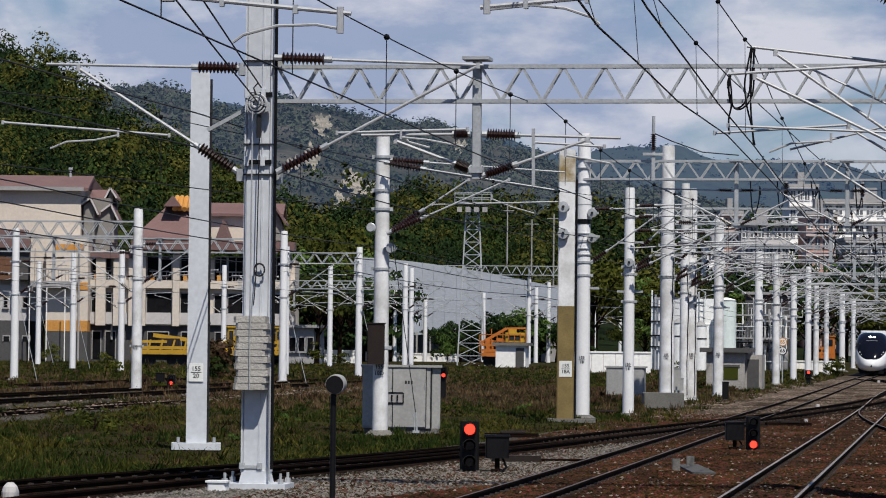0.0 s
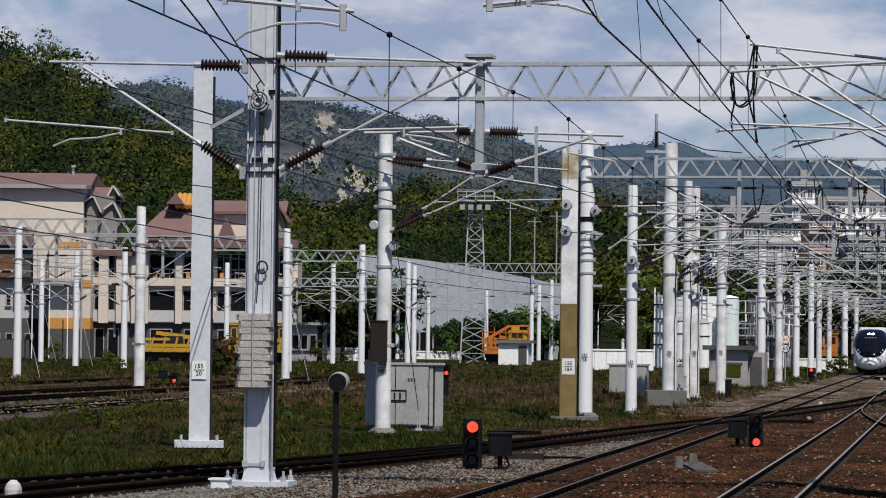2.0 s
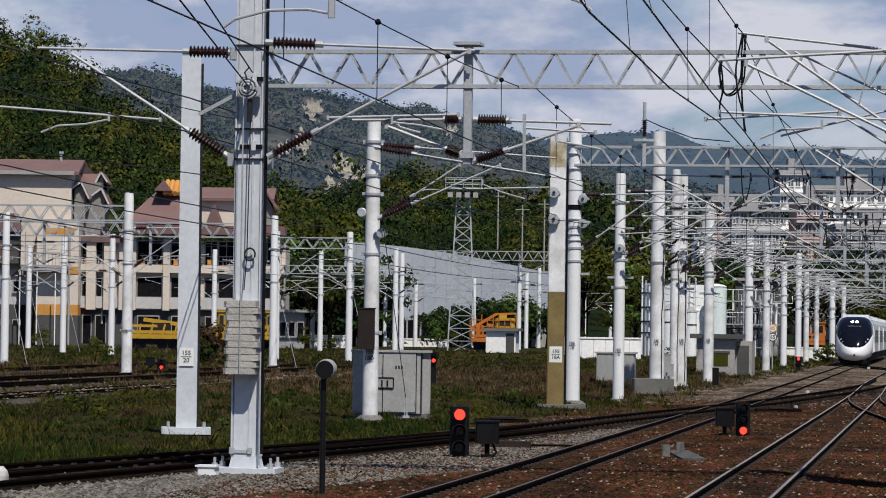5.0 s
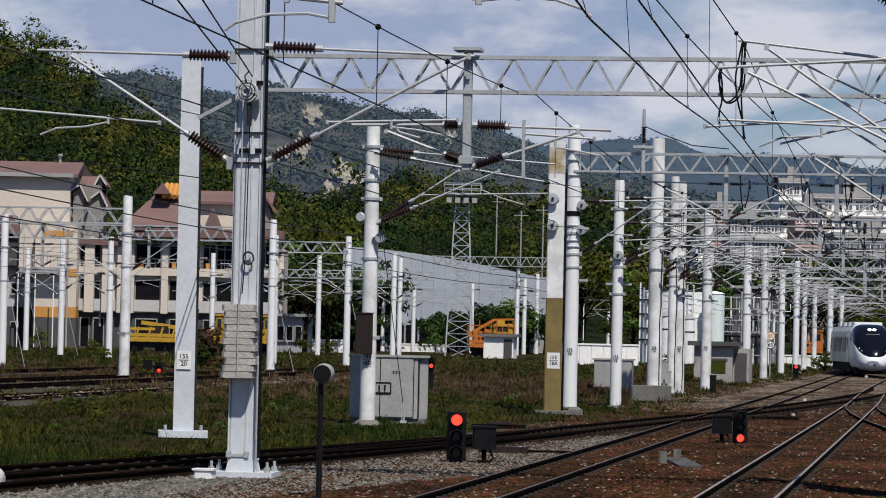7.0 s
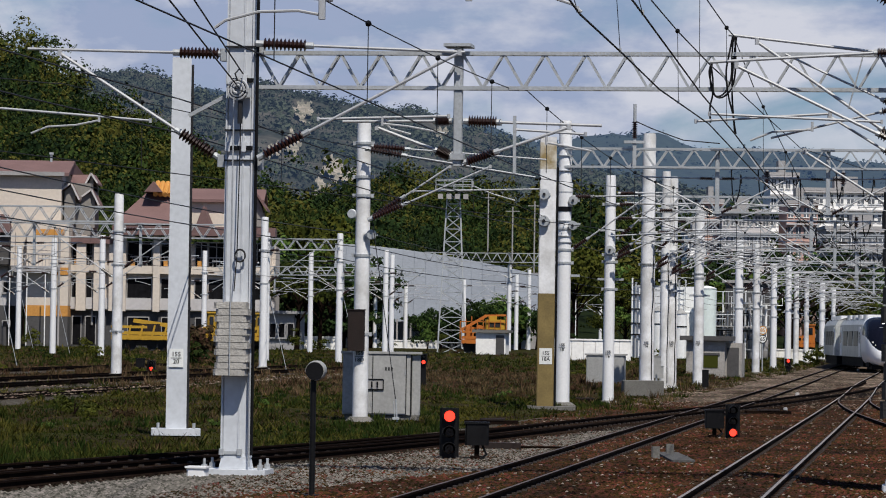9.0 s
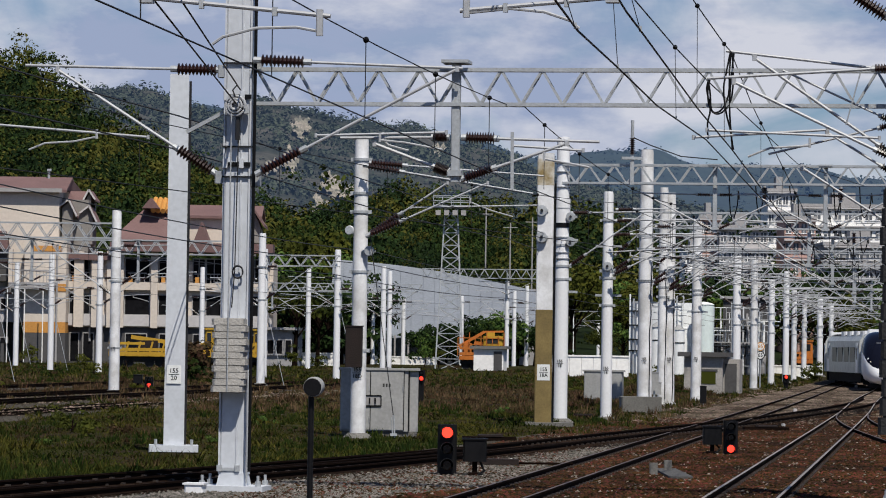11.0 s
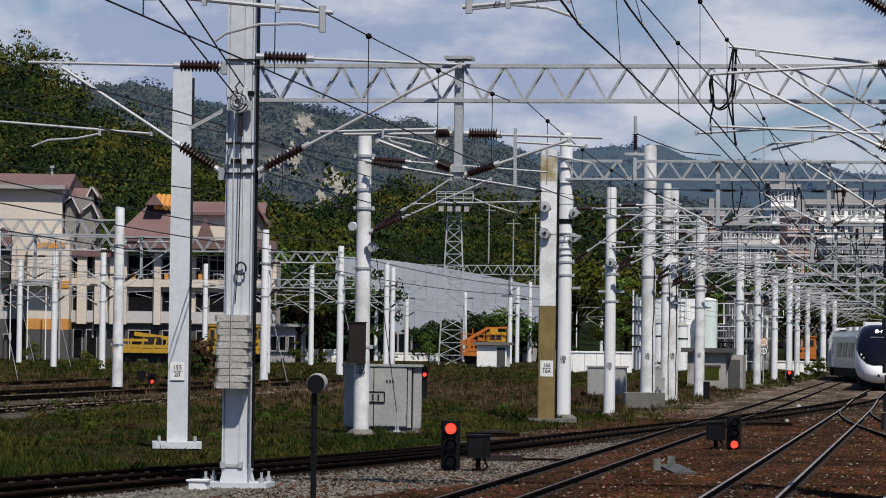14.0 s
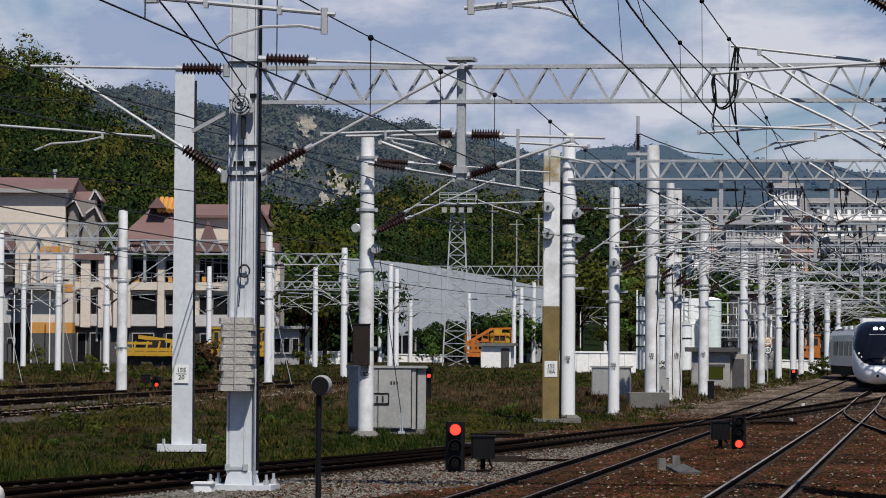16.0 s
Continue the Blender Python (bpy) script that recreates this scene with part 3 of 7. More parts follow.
M0 = steel_mast("catenary_mast", X0, Y0, 10.6, "tall grey steel catenary mast with tension weights")
weight_stack(M0, -0.02, -0.32, 1.64, 2.83, 0.52, 11, M_WEIGHT, "pale concrete tension weight")
part("weight_guide", B().cyl((-0.02, -0.56, 1.64), (-0.02, -0.56, 6.13), 0.012).cyl((0.27, -0.3, 0.17), (0.27, -0.3, 2.0), 0.014), M_GALV, M0, "thin steel guide rod")
ZP = 6.27
wheel = part("tension_wheel", B().cyl((0, -0.36, ZP), (0, -0.3, ZP), 0.15, n=24), M_WIRE, M0, "grooved grey tension wheel")
for k, (rr, yy) in enumerate(((0.16, -0.38), (0.16, -0.3), (0.11, -0.4), (0.065, -0.42))):
    part("wheel_rim", B().tube([(rr * math.cos(a), yy, ZP + rr * math.sin(a)) for a in np.linspace(0, 6.2832, 25)], 0.02, 6), M_TUBE, wheel)
for k in range(6):
    part("spoke", B().beam((0, -0.38, ZP), (0.15 * math.cos(k * 1.047), -0.38, ZP + 0.15 * math.sin(k * 1.047)), 0.02, 0.02), M_TUBE, wheel)
part("wheel_hook", B().tube([(0.0, -0.4, ZP + 0.15), (-0.04, -0.4, ZP + 0.25), (0.03, -0.4, ZP + 0.33)], 0.015), M_WIRE, wheel)
part("wheel_block", B().box(0.12, 0.22, -0.36, -0.24, ZP - 0.12, ZP + 0.02, b=0.02), M_GALV, M0)
part("chain", B().box(0.0, 0.07, -0.36, -0.26, ZP - 0.55, ZP - 0.18, b=0.02), M_WIRE, M0, "dark hanging chain")
for zz in (6.98, 5.62, 5.13):
    part("clamp_band", B().box(-0.24, 0.24, -0.205, 0.205, zz - 0.012, zz + 0.012), M_WIRE, M0, "thin dark steel band")
for zz in (6.43, 5.33):
    part("joint_plate", B().box(-0.14, 0.225, -0.21, -0.16, zz - 0.035, zz + 0.035), M_BLACK, M0, "dark gap between bolted mast sections")
    for u in (-0.19, 0.08):
        part("joint_lug", B().box(u - 0.04, u + 0.04, -0.225, -0.16, zz - 0.06, zz + 0.09, b=0.012), M_STEELPAINT, M0)
for zz, u in ((6.95, 0.3), (5.08, 0.3), (5.12, -0.3), (6.85, -0.28)):
    part("hinge_bracket", B().box(u - 0.07, u + 0.07, -0.16, 0.05, zz - 0.1, zz + 0.1, b=0.02), M_GALV, M0)
ZR = 3.58
part("ring_guide", B().tube([(0.06 + 0.085 * math.cos(a), -0.25, ZR + 0.1 * math.sin(a)) for a in np.linspace(0, 6.2832, 17)], 0.016, 6), M_WIRE, M0)
part("weight_cable", B().tube([(0.05, -0.3, ZP - 0.2), (0.02, -0.3, ZR), (-0.02, -0.3, 3.0)], 0.01, 5), M_WIRE, M0, "thin dark steel cable")
part("conduit", B().tube([(0.29, -0.21, 0.35), (0.29, -0.21, 10.4)], 0.03), M_BLACK, M0, "dark cable along the mast")
part("switch_box", B().box(-0.58, -0.27, -1.1, -0.8, -0.02, 0.16, b=0.03).box(-0.6, -0.25, -1.12, -0.78, 0.16, 0.19), M_PAINT, M0, "small grey box at the foot")
cantilever(M0, ((-0.26, 6.87), (-3.58, 6.94)), ((-0.33, 5.16), (-3.04, 6.87)),
           ((-1.5, 5.77), (-4.31, 5.98)), [(-3.5, 5.55), (-3.23, 5.66), (-2.75, 5.69), (-2.36, 5.77)], y=-0.1, ins=0.88)
cantilever(M0, ((0.28, 7.02), (3.7, 6.89)), ((0.34, 5.16), (3.61, 6.88)),
           ((1.32, 5.8), (3.45, 5.86)), [(3.39, 5.58), (2.79, 5.69), (2.37, 5.73)], y=-0.3, ins=0.95)
part("wire_strut", B().beam((-0.22, 0, 6.21), (-0.88, 0.0, 5.86), 0.06, 0.06), M_GALV, M0)

# first girder across the running lines and the mast that carries its far end
G0 = thing("catenary_girder", pose(X0, Y0, 0, 0, 0, ACROSS), "galvanised lattice girder spanning the tracks", "girder", "lattice girders")
truss("girder", G0, (0.28, 0.0, 6.33), (11.3, 0.0, 6.33), 0.56, 0.13, 0.335, 0.06, 0.035, True)


def drop_post(parent, u, z0, z1, label="hanging post under the girder"):
    return part("drop_post", B().box(u - 0.07, u + 0.07, -0.07, 0.07, z0, z1, b=0.015).box(u - 0.22, u + 0.22, -0.25, 0.25, z1, z1 + 0.05).box(u - 0.11, u + 0.11, -0.11, 0.11, z0 + 0.1, z0 + 0.2), M_GALV, parent, label)


DP = (3.56, 5.07)
drop_post(G0, DP[0], DP[1], 6.99)
cantilever(G0, ((3.65, 5.8), (5.89, 5.74)), ((3.65, 5.12), (5.36, 5.71)),
           ((4.49, 5.67), (5.63, 5.6)), [(5.73, 5.33), (5.36, 5.4), (5.0, 5.46)], ins=0.62)
cantilever(G0, ((3.46, 5.8), (1.67, 5.78)), ((3.47, 5.23), (2.23, 5.69)), None, [(2.79, 5.58), (2.46, 5.67), (2.37, 5.76)], ins=0.3)
part("earth_rod", B().beam((4.48, 0.0, 5.89), (4.49, 0.0, 4.96), 0.05, 0.05), M_GALV, G0)
# brackets that reach in from the far mast
M_END = steel_mast("catenary_mast", 7.72, 52.3, 10.2, "steel mast with black tension weights beside the line")
# This stack is coloured near black.
weight_stack(M_END, -0.32, -0.3, 1.16, 4.98, 0.5, 13, M_WEIGHTDARK, "black tension weight")
part("weight_rod", B().cyl((-0.32, -0.3, 4.94), (-0.32, -0.3, 8.5), 0.03).box(-0.5, -0.14, -0.45, -0.15, 0.6, 0.66), M_BLACK, M_END)
EX, EY = M_END.location.x, M_END.location.y
cantilever(M_END, ((-0.34, 6.84), (-3.04, 7.15)), ((-0.33, 5.46), (-2.59, 7.04)), ((-1.44, 5.91), (-3.54, 5.78)), [(-2.68, 5.48), (-2.33, 5.62), (-1.71, 5.66)], y=0.2, ins=0.42, r=0.08)
cantilever(M_END, ((-0.34, 6.86), (-3.31, 6.68)), ((-0.33, 5.41), (-2.89, 6.63)), ((-0.62, 5.76), (-3.3, 5.87)), None, y=-0.2, ins=0.42, r=0.08)
part("hanging_rod", B().cyl((-0.91, -0.2, 6.83), (-1.14, -0.2, 5.96), 0.012), M_GALV, M_END)

EI = ((-1.07, 8.0), (-0.46, 7.59))
insulator(M_END, (EI[0][0], -0.4, EI[0][1]), (EI[1][0], -0.4, EI[1][1]), 0.12, 10)
part("strain_rod", B().cyl((EI[0][0] - 0.5, -0.4, EI[0][1] + 0.36), (EI[0][0], -0.4, EI[0][1]), 0.02).cyl((EI[1][0], -0.4, EI[1][1]), (0.0, -0.1, EI[1][1] - 0.35), 0.03), M_GALV, M_END)
for a, e, q, f in (((-0.33, 6.04), (-2.37, 5.54), (-0.33, 5.2), (-1.45, 5.89)), ((-0.33, 6.02), (-2.16, 6.87), (-0.32, 4.37), (-1.84, 5.33))):
    cantilever(M_END, (a, e), (q, f), None, None, y=0.5, ins=0.35, rod=0.018, r=0.07)

# the nearer girder, whose registration arms hang into view
GN = thing("catenary_girder", pose(0, 30.5, 0, 0, 0, ACROSS), "galvanised lattice girder with hanging registration arms", "girder", "lattice girders")
truss("girder", GN, (-7.5, 0, 7.0), (9.5, 0, 7.0), 0.56, 0.4, 0.45, 0.06, 0.035)
for u in (-7.4, 9.4):
    part("support_mast", B().lathe((u, 0.4, 0), (u, 0.4, 8.2), [(0, 0.24), (1, 0.2)], 14), M_PAINT, GN, smooth=True)
for arm, steady in ((((-2.6, 5.58), (-0.88, 5.41)), [(-1.98, 5.15), (-1.88, 5.22), (-1.57, 5.3), (-1.2, 5.31), (-0.98, 5.27)]), (((1.7, 5.58), (0.31, 5.46)), [(1.4, 5.3), (1.32, 5.37), (1.08, 5.45), (0.77, 5.48), (0.37, 5.44)])):
    part("registration_tube", B().cyl((arm[0][0], 0, arm[0][1]), (arm[1][0], 0, arm[1][1]), 0.021, n=8), M_TUBE, GN)
    part("steady_arm", B().tube([(u, 0, z) for u, z in steady], 0.014), M_TUBE, GN)
    u, z = steady[-1]
    part("hanger", B().box(u - 0.03, u + 0.03, -0.03, 0.03, z - 0.04, z + 0.2, b=0.01), M_TUBE, GN)
    part("drop_post", B().box(arm[0][0] - 0.06, arm[0][0] + 0.06, -0.06, 0.06, arm[0][1] - 0.05, 7.0), M_GALV, GN)
    for q in (0.3, 0.7):
        part("clamp", B().box(arm[0][0] + (arm[1][0] - arm[0][0]) * q - 0.02, arm[0][0] + (arm[1][0] - arm[0][0]) * q + 0.02, -0.03, 0.03, arm[0][1] + (arm[1][1] - arm[0][1]) * q - 0.05, arm[0][1] + (arm[1][1] - arm[0][1]) * q + 0.03), M_GALV, GN)

# --- second steel mast with its number plate
X1, Y1 = (-5.51, 75.52)
M1 = thing("catenary_mast", pose(X1, Y1, 0, 0, 0, 4), "pale grey square steel mast with number plate on a concrete base", "mast", "catenary masts")
part("pole", B().lathe((0, 0, 0.1), (0, 0, 8.45), [(0, 0.325), (1, 0.30)], 4), M_STEELPAINT, M1, at=pose(0, 0, 0, 0, 0, 45))
part("base_plate", B().box(-0.55, 0.55, -0.4, 0.4, -0.01, 0.14, b=0.03), M_STEELPAINT, M1)
part("levelling_nut", B().box(-0.42, -0.34, -0.3, -0.2, -0.09, -0.01), M_WIRE, M1)
part("levelling_nut", B().box(0.34, 0.42, -0.3, -0.2, -0.09, -0.01), M_WIRE, M1)
part("footing", B().box(-0.65, 0.65, -0.5, 0.5, -0.4, -0.08, b=0.04), M_CONC, M1, "mossy concrete footing")
part("conduit", B().tube([(0.25, -0.1, 0.15), (0.245, -0.1, 8.3)], 0.03), M_WIRE, M1, "dark cable along the mast")
for i in range(8):
    part("cable_clip", B().box(0.2, 0.29, -0.14, -0.06, 0.9 + i * 0.95, 0.96 + i * 0.95), M_WIRE, M1)
for s in (-0.4, 0.4):
    part("anchor_bolt", B().cyl((s, -0.25, 0.13), (s, -0.25, 0.27), 0.035, n=8), M_GALV, M1)
mast_number(M1, ("155", "20"), -0.02, -0.25, 1.72, 0.14, (0.32, 0.41))

# --- the round masts by the line
MASTS = []


def line_mast(x, y, h, r, words=None, sides=(1,), worn=False, label="round white-painted concrete catenary mast", z=None, top=6.9, num_z=2.0, bands=None):
    z = ground_z(x, y) if z is None else z
    m = round_mast(x, y, z, h, r, label, worn, bands or (top - 1.75 - z, top - z, h * 0.5, h * 0.62))
    for s in sides:
        plain_cantilever(m, s, top=top - z, u0=r + 0.02, contact=5.2 - z, reach=2.9)
        if y > 112 and s > 0:
            plain_cantilever(m, s, top=top - 0.5 - z, u0=r + 0.02, contact=5.35 - z, reach=3.3, y=-0.5, drop=1.4)
            plain_cantilever(m, s, top=top + 0.4 - z, u0=r + 0.02, contact=5.9 - z, reach=2.2, y=0.45, drop=1.6)
    q = random.Random(int(y * 10))
    pts = [(r * 0.75 + q.uniform(-0.02, 0.06), -r * 0.85 - 0.02, zz) for zz in np.arange(0.3, top - z - 0.6, 0.7)]
    if int(y) % 3 == 0:
        part("conduit", B().tube(pts, 0.018, 5), M_BLACK, m, "black cable strapped to the mast")
    for zz in (top - z - 0.9, top - z - 2.6):
        part("bracket", B().beam((-r - 0.22, -0.05, zz), (r + 0.3, -0.05, zz), 0.06, 0.08), M_GALV, m)
    if words:
        mast_number(m, words, 0, -r * 1.07, num_z, 0.13)
    return m


X2, Y2 = (-1.66, 89.93)
M2 = round_mast(X2, Y2, 0, 8.0, 0.2, "round white concrete mast with a rusty box, before a cabinet", True, (2.3, 4.4, 6.0, 6.5, 7.4))
mast_number(M2, ("155", "18D"), 0.0, -0.23, 1.7, 0.15)
part("rusty_box", B().box(-0.3, 0.14, -0.42, -0.2, 1.85, 2.93, b=0.02).box(-0.32, 0.16, -0.44, -0.2, 2.93, 2.96), M_RUST, M2, "rusty dark brown metal box")
cantilever(M2, ((0.11, 7.33), (4.91, 7.0)), ((0.18, 5.37), (2.33, 6.8)), ((1.35, 6.13), (4.76, 6.22)), [(4.09, 5.91), (3.48, 6.08), (2.95, 6.29)], ins=1.15)
cantilever(M2, ((0.11, 7.23), (4.68, 6.51)), ((0.21, 5.33), (3.47, 6.78)), None, None, y=-0.45, ins=1.15)
part("tension_wheel", B().lathe((0.28, -0.3, 4.95), (0.28, -0.16, 4.95), [(0, 0.12), (0.3, 0.09), (0.5, 0.14), (0.7, 0.09), (1, 0.12)], 18).box(0.1, 0.45, -0.24, -0.2, 4.92, 4.98), M_GALV, M2, smooth=True)
part("tension_wheel", B().lathe((-0.26, -0.3, 5.5), (-0.26, -0.16, 5.5), [(0, 0.11), (0.3, 0.08), (0.5, 0.13), (0.7, 0.08), (1, 0.11)], 18), M_GALV, M2, smooth=True)

GUY = thing("guy_wire", Matrix.Identity(4), "stay wire with a turnbuckle before the grey cabinet", "wire", "overhead wires")
part("stay", B().cyl((-1.4, 89.5, 5.36), (-0.7, 89.0, 0.55), 0.012, n=5), M_WIRE, GUY)
part("turnbuckle", B().cyl((-0.7, 89.0, 0.6), (-0.66, 89.0, 0.0), 0.025, n=6).cyl((-0.76, 89.0, 0.55), (-0.72, 89.0, 0.1), 0.015, n=6).box(-0.78, -0.6, 88.9, 89.1, 0.06, 0.12), M_GALV, GUY)

# the square mast with ochre bands and its round neighbour
X3, Y3 = (3.85, 105.45)
M3 = thing("catenary_mast", pose(X3, Y3, 0, 0, 0, -3), "square concrete mast with faded ochre lower paint", "mast", "catenary masts")
part("pole", B().box(-0.27, 0.25, -0.25, 0.25, 0, 8.55, b=0.03), M_WORN, M3)
part("ochre_band", B().box(-0.276, 0.256, -0.256, 0.256, 0.05, 3.64, b=0.03), M_OCHRE, M3, "faded ochre paint")
part("ochre_patch", B().box(-0.274, 0.254, -0.254, 0.254, 7.54, 8.37, b=0.03), M_FADED, M3, "flaking remains of ochre paint")
part("footing", B().box(-0.55, 0.95, -0.5, 0.5, -0.3, 0.12, b=0.05), M_CONC, M3, "low concrete footing")
part("conduit", B().tube([(0.3, -0.2, 0.1), (0.3, -0.2, 7.6)], 0.035), M_BLACK, M3, "dark cable pipe")
part("insulator_wheel", B().lathe((-0.1, -0.42, 5.88), (-0.1, -0.26, 5.88), [(0, 0.12), (0.4, 0.16), (1, 0.16)], 14), M_GALV, M3, smooth=True)
mast_number(M3, ("155", "18A"), 0.0, -0.262, 1.68, 0.16, (0.4, 0.5))
M4 = line_mast(4.59, 110.59, 9.35, 0.23, ("155", "18"), (1,), label="round white concrete mast beside the ochre mast", num_z=1.9)


def tension_drum(m, u, y, z, r=0.17):
    d = part("tension_drum", B().lathe((u, y - 0.13, z), (u, y + 0.05, z), [(0, r * 0.35), (0.05, r), (0.25, r), (0.3, r * 0.8), (0.7, r * 0.8), (0.75, r), (1, r)], 20), M_GALV, m, "round grey tension drum", smooth=True)
    part("hub", B().cyl((u, y - 0.17, z), (u, y - 0.12, z), r * 0.28, n=10), M_WIRE, d)
    part("arm", B().box(u, u + 0.2, y + 0.0, y + 0.06, z - 0.04, z + 0.04), M_GALV, d)


for zz in (6.74, 5.91):
    tension_drum(M3, -0.12, -0.3, zz)
for zz in (6.72, 5.9):
    tension_drum(M4, 0.3, -0.16, zz, 0.15)
part("collar", B().cyl((0, 0, 6.52), (0, 0, 7.3), 0.255, n=20), M_PAINT, M4, smooth=True)
part("collar_gap", B().cyl((0, 0, 6.36), (0, 0, 6.52), 0.235, n=20), M_BLACK, M4, "dark gap under the collar")
for zz in (5.35, 5.55, 6.05, 7.0, 7.7, 8.2, 8.5):
    part("clamp_band", B().cyl((0, 0, zz - 0.015), (0, 0, zz + 0.015), 0.262, n=20), M_GALV, M4)
M5 = line_mast(6.43, 116.6, 7.9, 0.19, ("155", "16"), (1,), num_z=1.7)
tension_drum(M5, 0.02, -0.2, 5.3, 0.15)
for x, y, h, r, words, sides in (
    (8.79, 132.2, 10.3, 0.28, ("155", "14"), (1,)),
    (10.36, 144.5, 9.4, 0.2, None, (1,)),
    (10.69, 144.7, 9.2, 0.21, ("155", "12"), (1,)),
    (13.16, 160.9, 8.6, 0.24, ("155", "10"), (1,)),
    (18.16, 193.8, 7.9, 0.24, None, (1, -1)),
    (21.05, 212.8, 8.2, 0.23, None, (1,)),
    (24.56, 235.9, 7.4, 0.22, None, (1,)),
    (28.15, 259.6, 8.6, 0.24, None, (1,)),
    (30.41, 274.4, 7.6, 0.22, None, (1, -1)),
    (33.71, 296.1, 7.4, 0.22, None, (1,)),
    (40.03, 337.7, 7.8, 0.3, None, (1,)),
    (45.75, 375.3, 7.8, 0.26, None, (1,)),
):
    line_mast(x, y, h, r, words, sides, worn=(int(y) % 2 == 0))

# --- masts in the field and the far yard
for x, y, z, h, sides in (
    (*(-23.19, 182.2, 0.26, 8.2), (1,)), (*(-32.09, 266.8, 0.51, 8.2), (1,)), (*(-26.33, 239.4, 0.43, 8.2), (1,)), (*(-21.82, 228.2, 0.39, 8.2), (1,)),
    (*(-28.55, 329.9, 0.65, 8.2), (1,)), (*(-17.99, 275.9, 0.53, 8.2), (1,)), (*(-19.98, 325.5, 0.64, 8.2), (1,)), (*(-8.66, 182.2, 0.26, 8.2), (1,)),
    (*(-16.11, 378.5, 0.73, 8.2), (1,)), (*(-9.28, 275.9, 0.53, 8.2), (1,)), (*(-5.37, 214.2, 0.35, 8.2), (-1,)), (*(-4.84, 336.2, 0.66, 7.15), (1,)),
    (*(-2.98, 262.5, 0.49, 8.2), (1,)), (*(-2.67, 280.6, 0.54, 8.2), (-1,)), (*(-1.81, 339, 0.66, 6.7), (1,)), (*(4.06, 339.7, 0.66, 7.0), (1,)),
    (*(8.11, 319.2, 0.63, 8.2), (-1,)), (*(9.32, 338, 0.66, 7.6), (1,)), (*(10.76, 343.9, 0.67, 8.2), (-1,)), (*(19.05, 424.6, 0.8, 8.2), (1,)),
    (*(24.45, 465.1, 0.8, 8.2), (1,)),
):
    m = round_mast(x, y, z, h, 0.21, "round white concrete mast in the weedy yard", plinth=y < 200, bands=(4.6, 6.4))
    for s in sides:
        plain_cantilever(m, s, top=min(6.4, h - 0.4), u0=0.22, contact=4.8)
        plain_cantilever(m, -s, top=min(5.7, h - 1.1), u0=0.22, contact=4.5, reach=2.6, y=-0.3, drop=1.4)
GUYS = thing("guy_wires", Matrix.Identity(4), "thin stay wires of the yard masts", "wire", "overhead wires")
for x, y in ((-23.19, 182.2), (-32.09, 266.8), (-26.33, 239.4), (-8.66, 182.2), (-5.37, 214.2)):
    part("stay", B().tube([(x, y, 5.5), (x + 1.3, y - 0.5, ground_z(x, y))], 0.018, 5), M_GALV, GUYS)
X6, Y6, Z6, H6 = (-13.8, 151.7, 0.19, 8.2)
M6 = round_mast(X6, Y6, Z6, H6, 0.23, "stained round concrete mast among dry weeds", True, (2.0, 5.0, 6.5))
plain_cantilever(M6, 1, top=6.6, u0=0.24, contact=4.9)
plain_cantilever(M6, -1, top=6.2, u0=0.24, contact=4.7)
mast_number(M6, ("122",), 0.0, -0.26, 1.9, 0.13)


# --- girders of the yard
def girder(x, y, length, z, depth=0.6, label="lattice girder across the yard tracks", posts=(), pitch=0.5, own_masts=(), turn=ACROSS):
    g = thing("catenary_girder", pose(x, y, 0, 0, 0, turn), label, "girder", "lattice girders")
    truss("girder", g, (0, 0, z), (length, 0, z), depth, 0.4, pitch, 0.07, 0.045)
    for u in own_masts:
        part("support_mast", B().lathe((u, 0.35, 0), (u, 0.35, z + depth + 0.4), [(0, 0.24), (1, 0.2)], 14), M_PAINT, g, smooth=True)
    for u, sides in posts:
        drop_post(g, u, z - 1.6, z + depth)
        for s in sides:
            cantilever(g, ((u + s * 0.08, z - 0.35), (u + s * 2.7, z - 0.3)), ((u + s * 0.08, z - 1.5), (u + s * 2.3, z - 0.35)), ((u + s * 1.0, z - 1.25), (u + s * 3.0, z - 1.15)),
                       [(u + s * 2.8, z - 1.6), (u + s * 2.3, z - 1.45), (u + s * 1.8, z - 1.3)], ins=0.55, r=0.07)
    return g


girder(-30.79, 167, 16.0, 7.53, 0.72, own_masts=(0.3,), posts=((6, (1, -1)),))
girder(-30.42, 187, 21.0, 7.3, 0.75, posts=((9, (1, -1)), (15, (1,))))
girder(-10.21, 214.6, 5.0, 7.47, 0.68, own_masts=(0.1,))
girder(-0.02, 320, 11.0, 9.06, 0.85, posts=((8.2, (1, -1)),))
girder(-17.78, 290, 18.0, 7.06, 0.7, posts=((5, (1, -1)), (11, (1, -1))))
girder(4.59, 110.59, 22.0, 7.88, 0.6, "lattice girder across the running lines", ((5.0, (1, -1)), (8.6, (1, -1)), (13.0, (1, -1))), 0.42)
for k, (y, z, u0, ln) in enumerate(((134, 7.3, -11.2, 26), (152, 7.0, -11.2, 30), (176, 7.0, -11.2, 34), (205, 7.0, -11, 38), (238, 7.0, -11, 42), (275, 7.0, -11, 46), (320, 7.0, -11, 50), (380, 7.0, -11, 56), (450, 7, -11, 60))):
    girder(on_line(u0, y), y, ln, z, 0.62, "lattice girder across the running lines", tuple((u, (1, -1)) for u in np.arange(6.2 + 0.4 * (k % 3), ln - 2, 7.6)), 0.5, own_masts=(ln,))


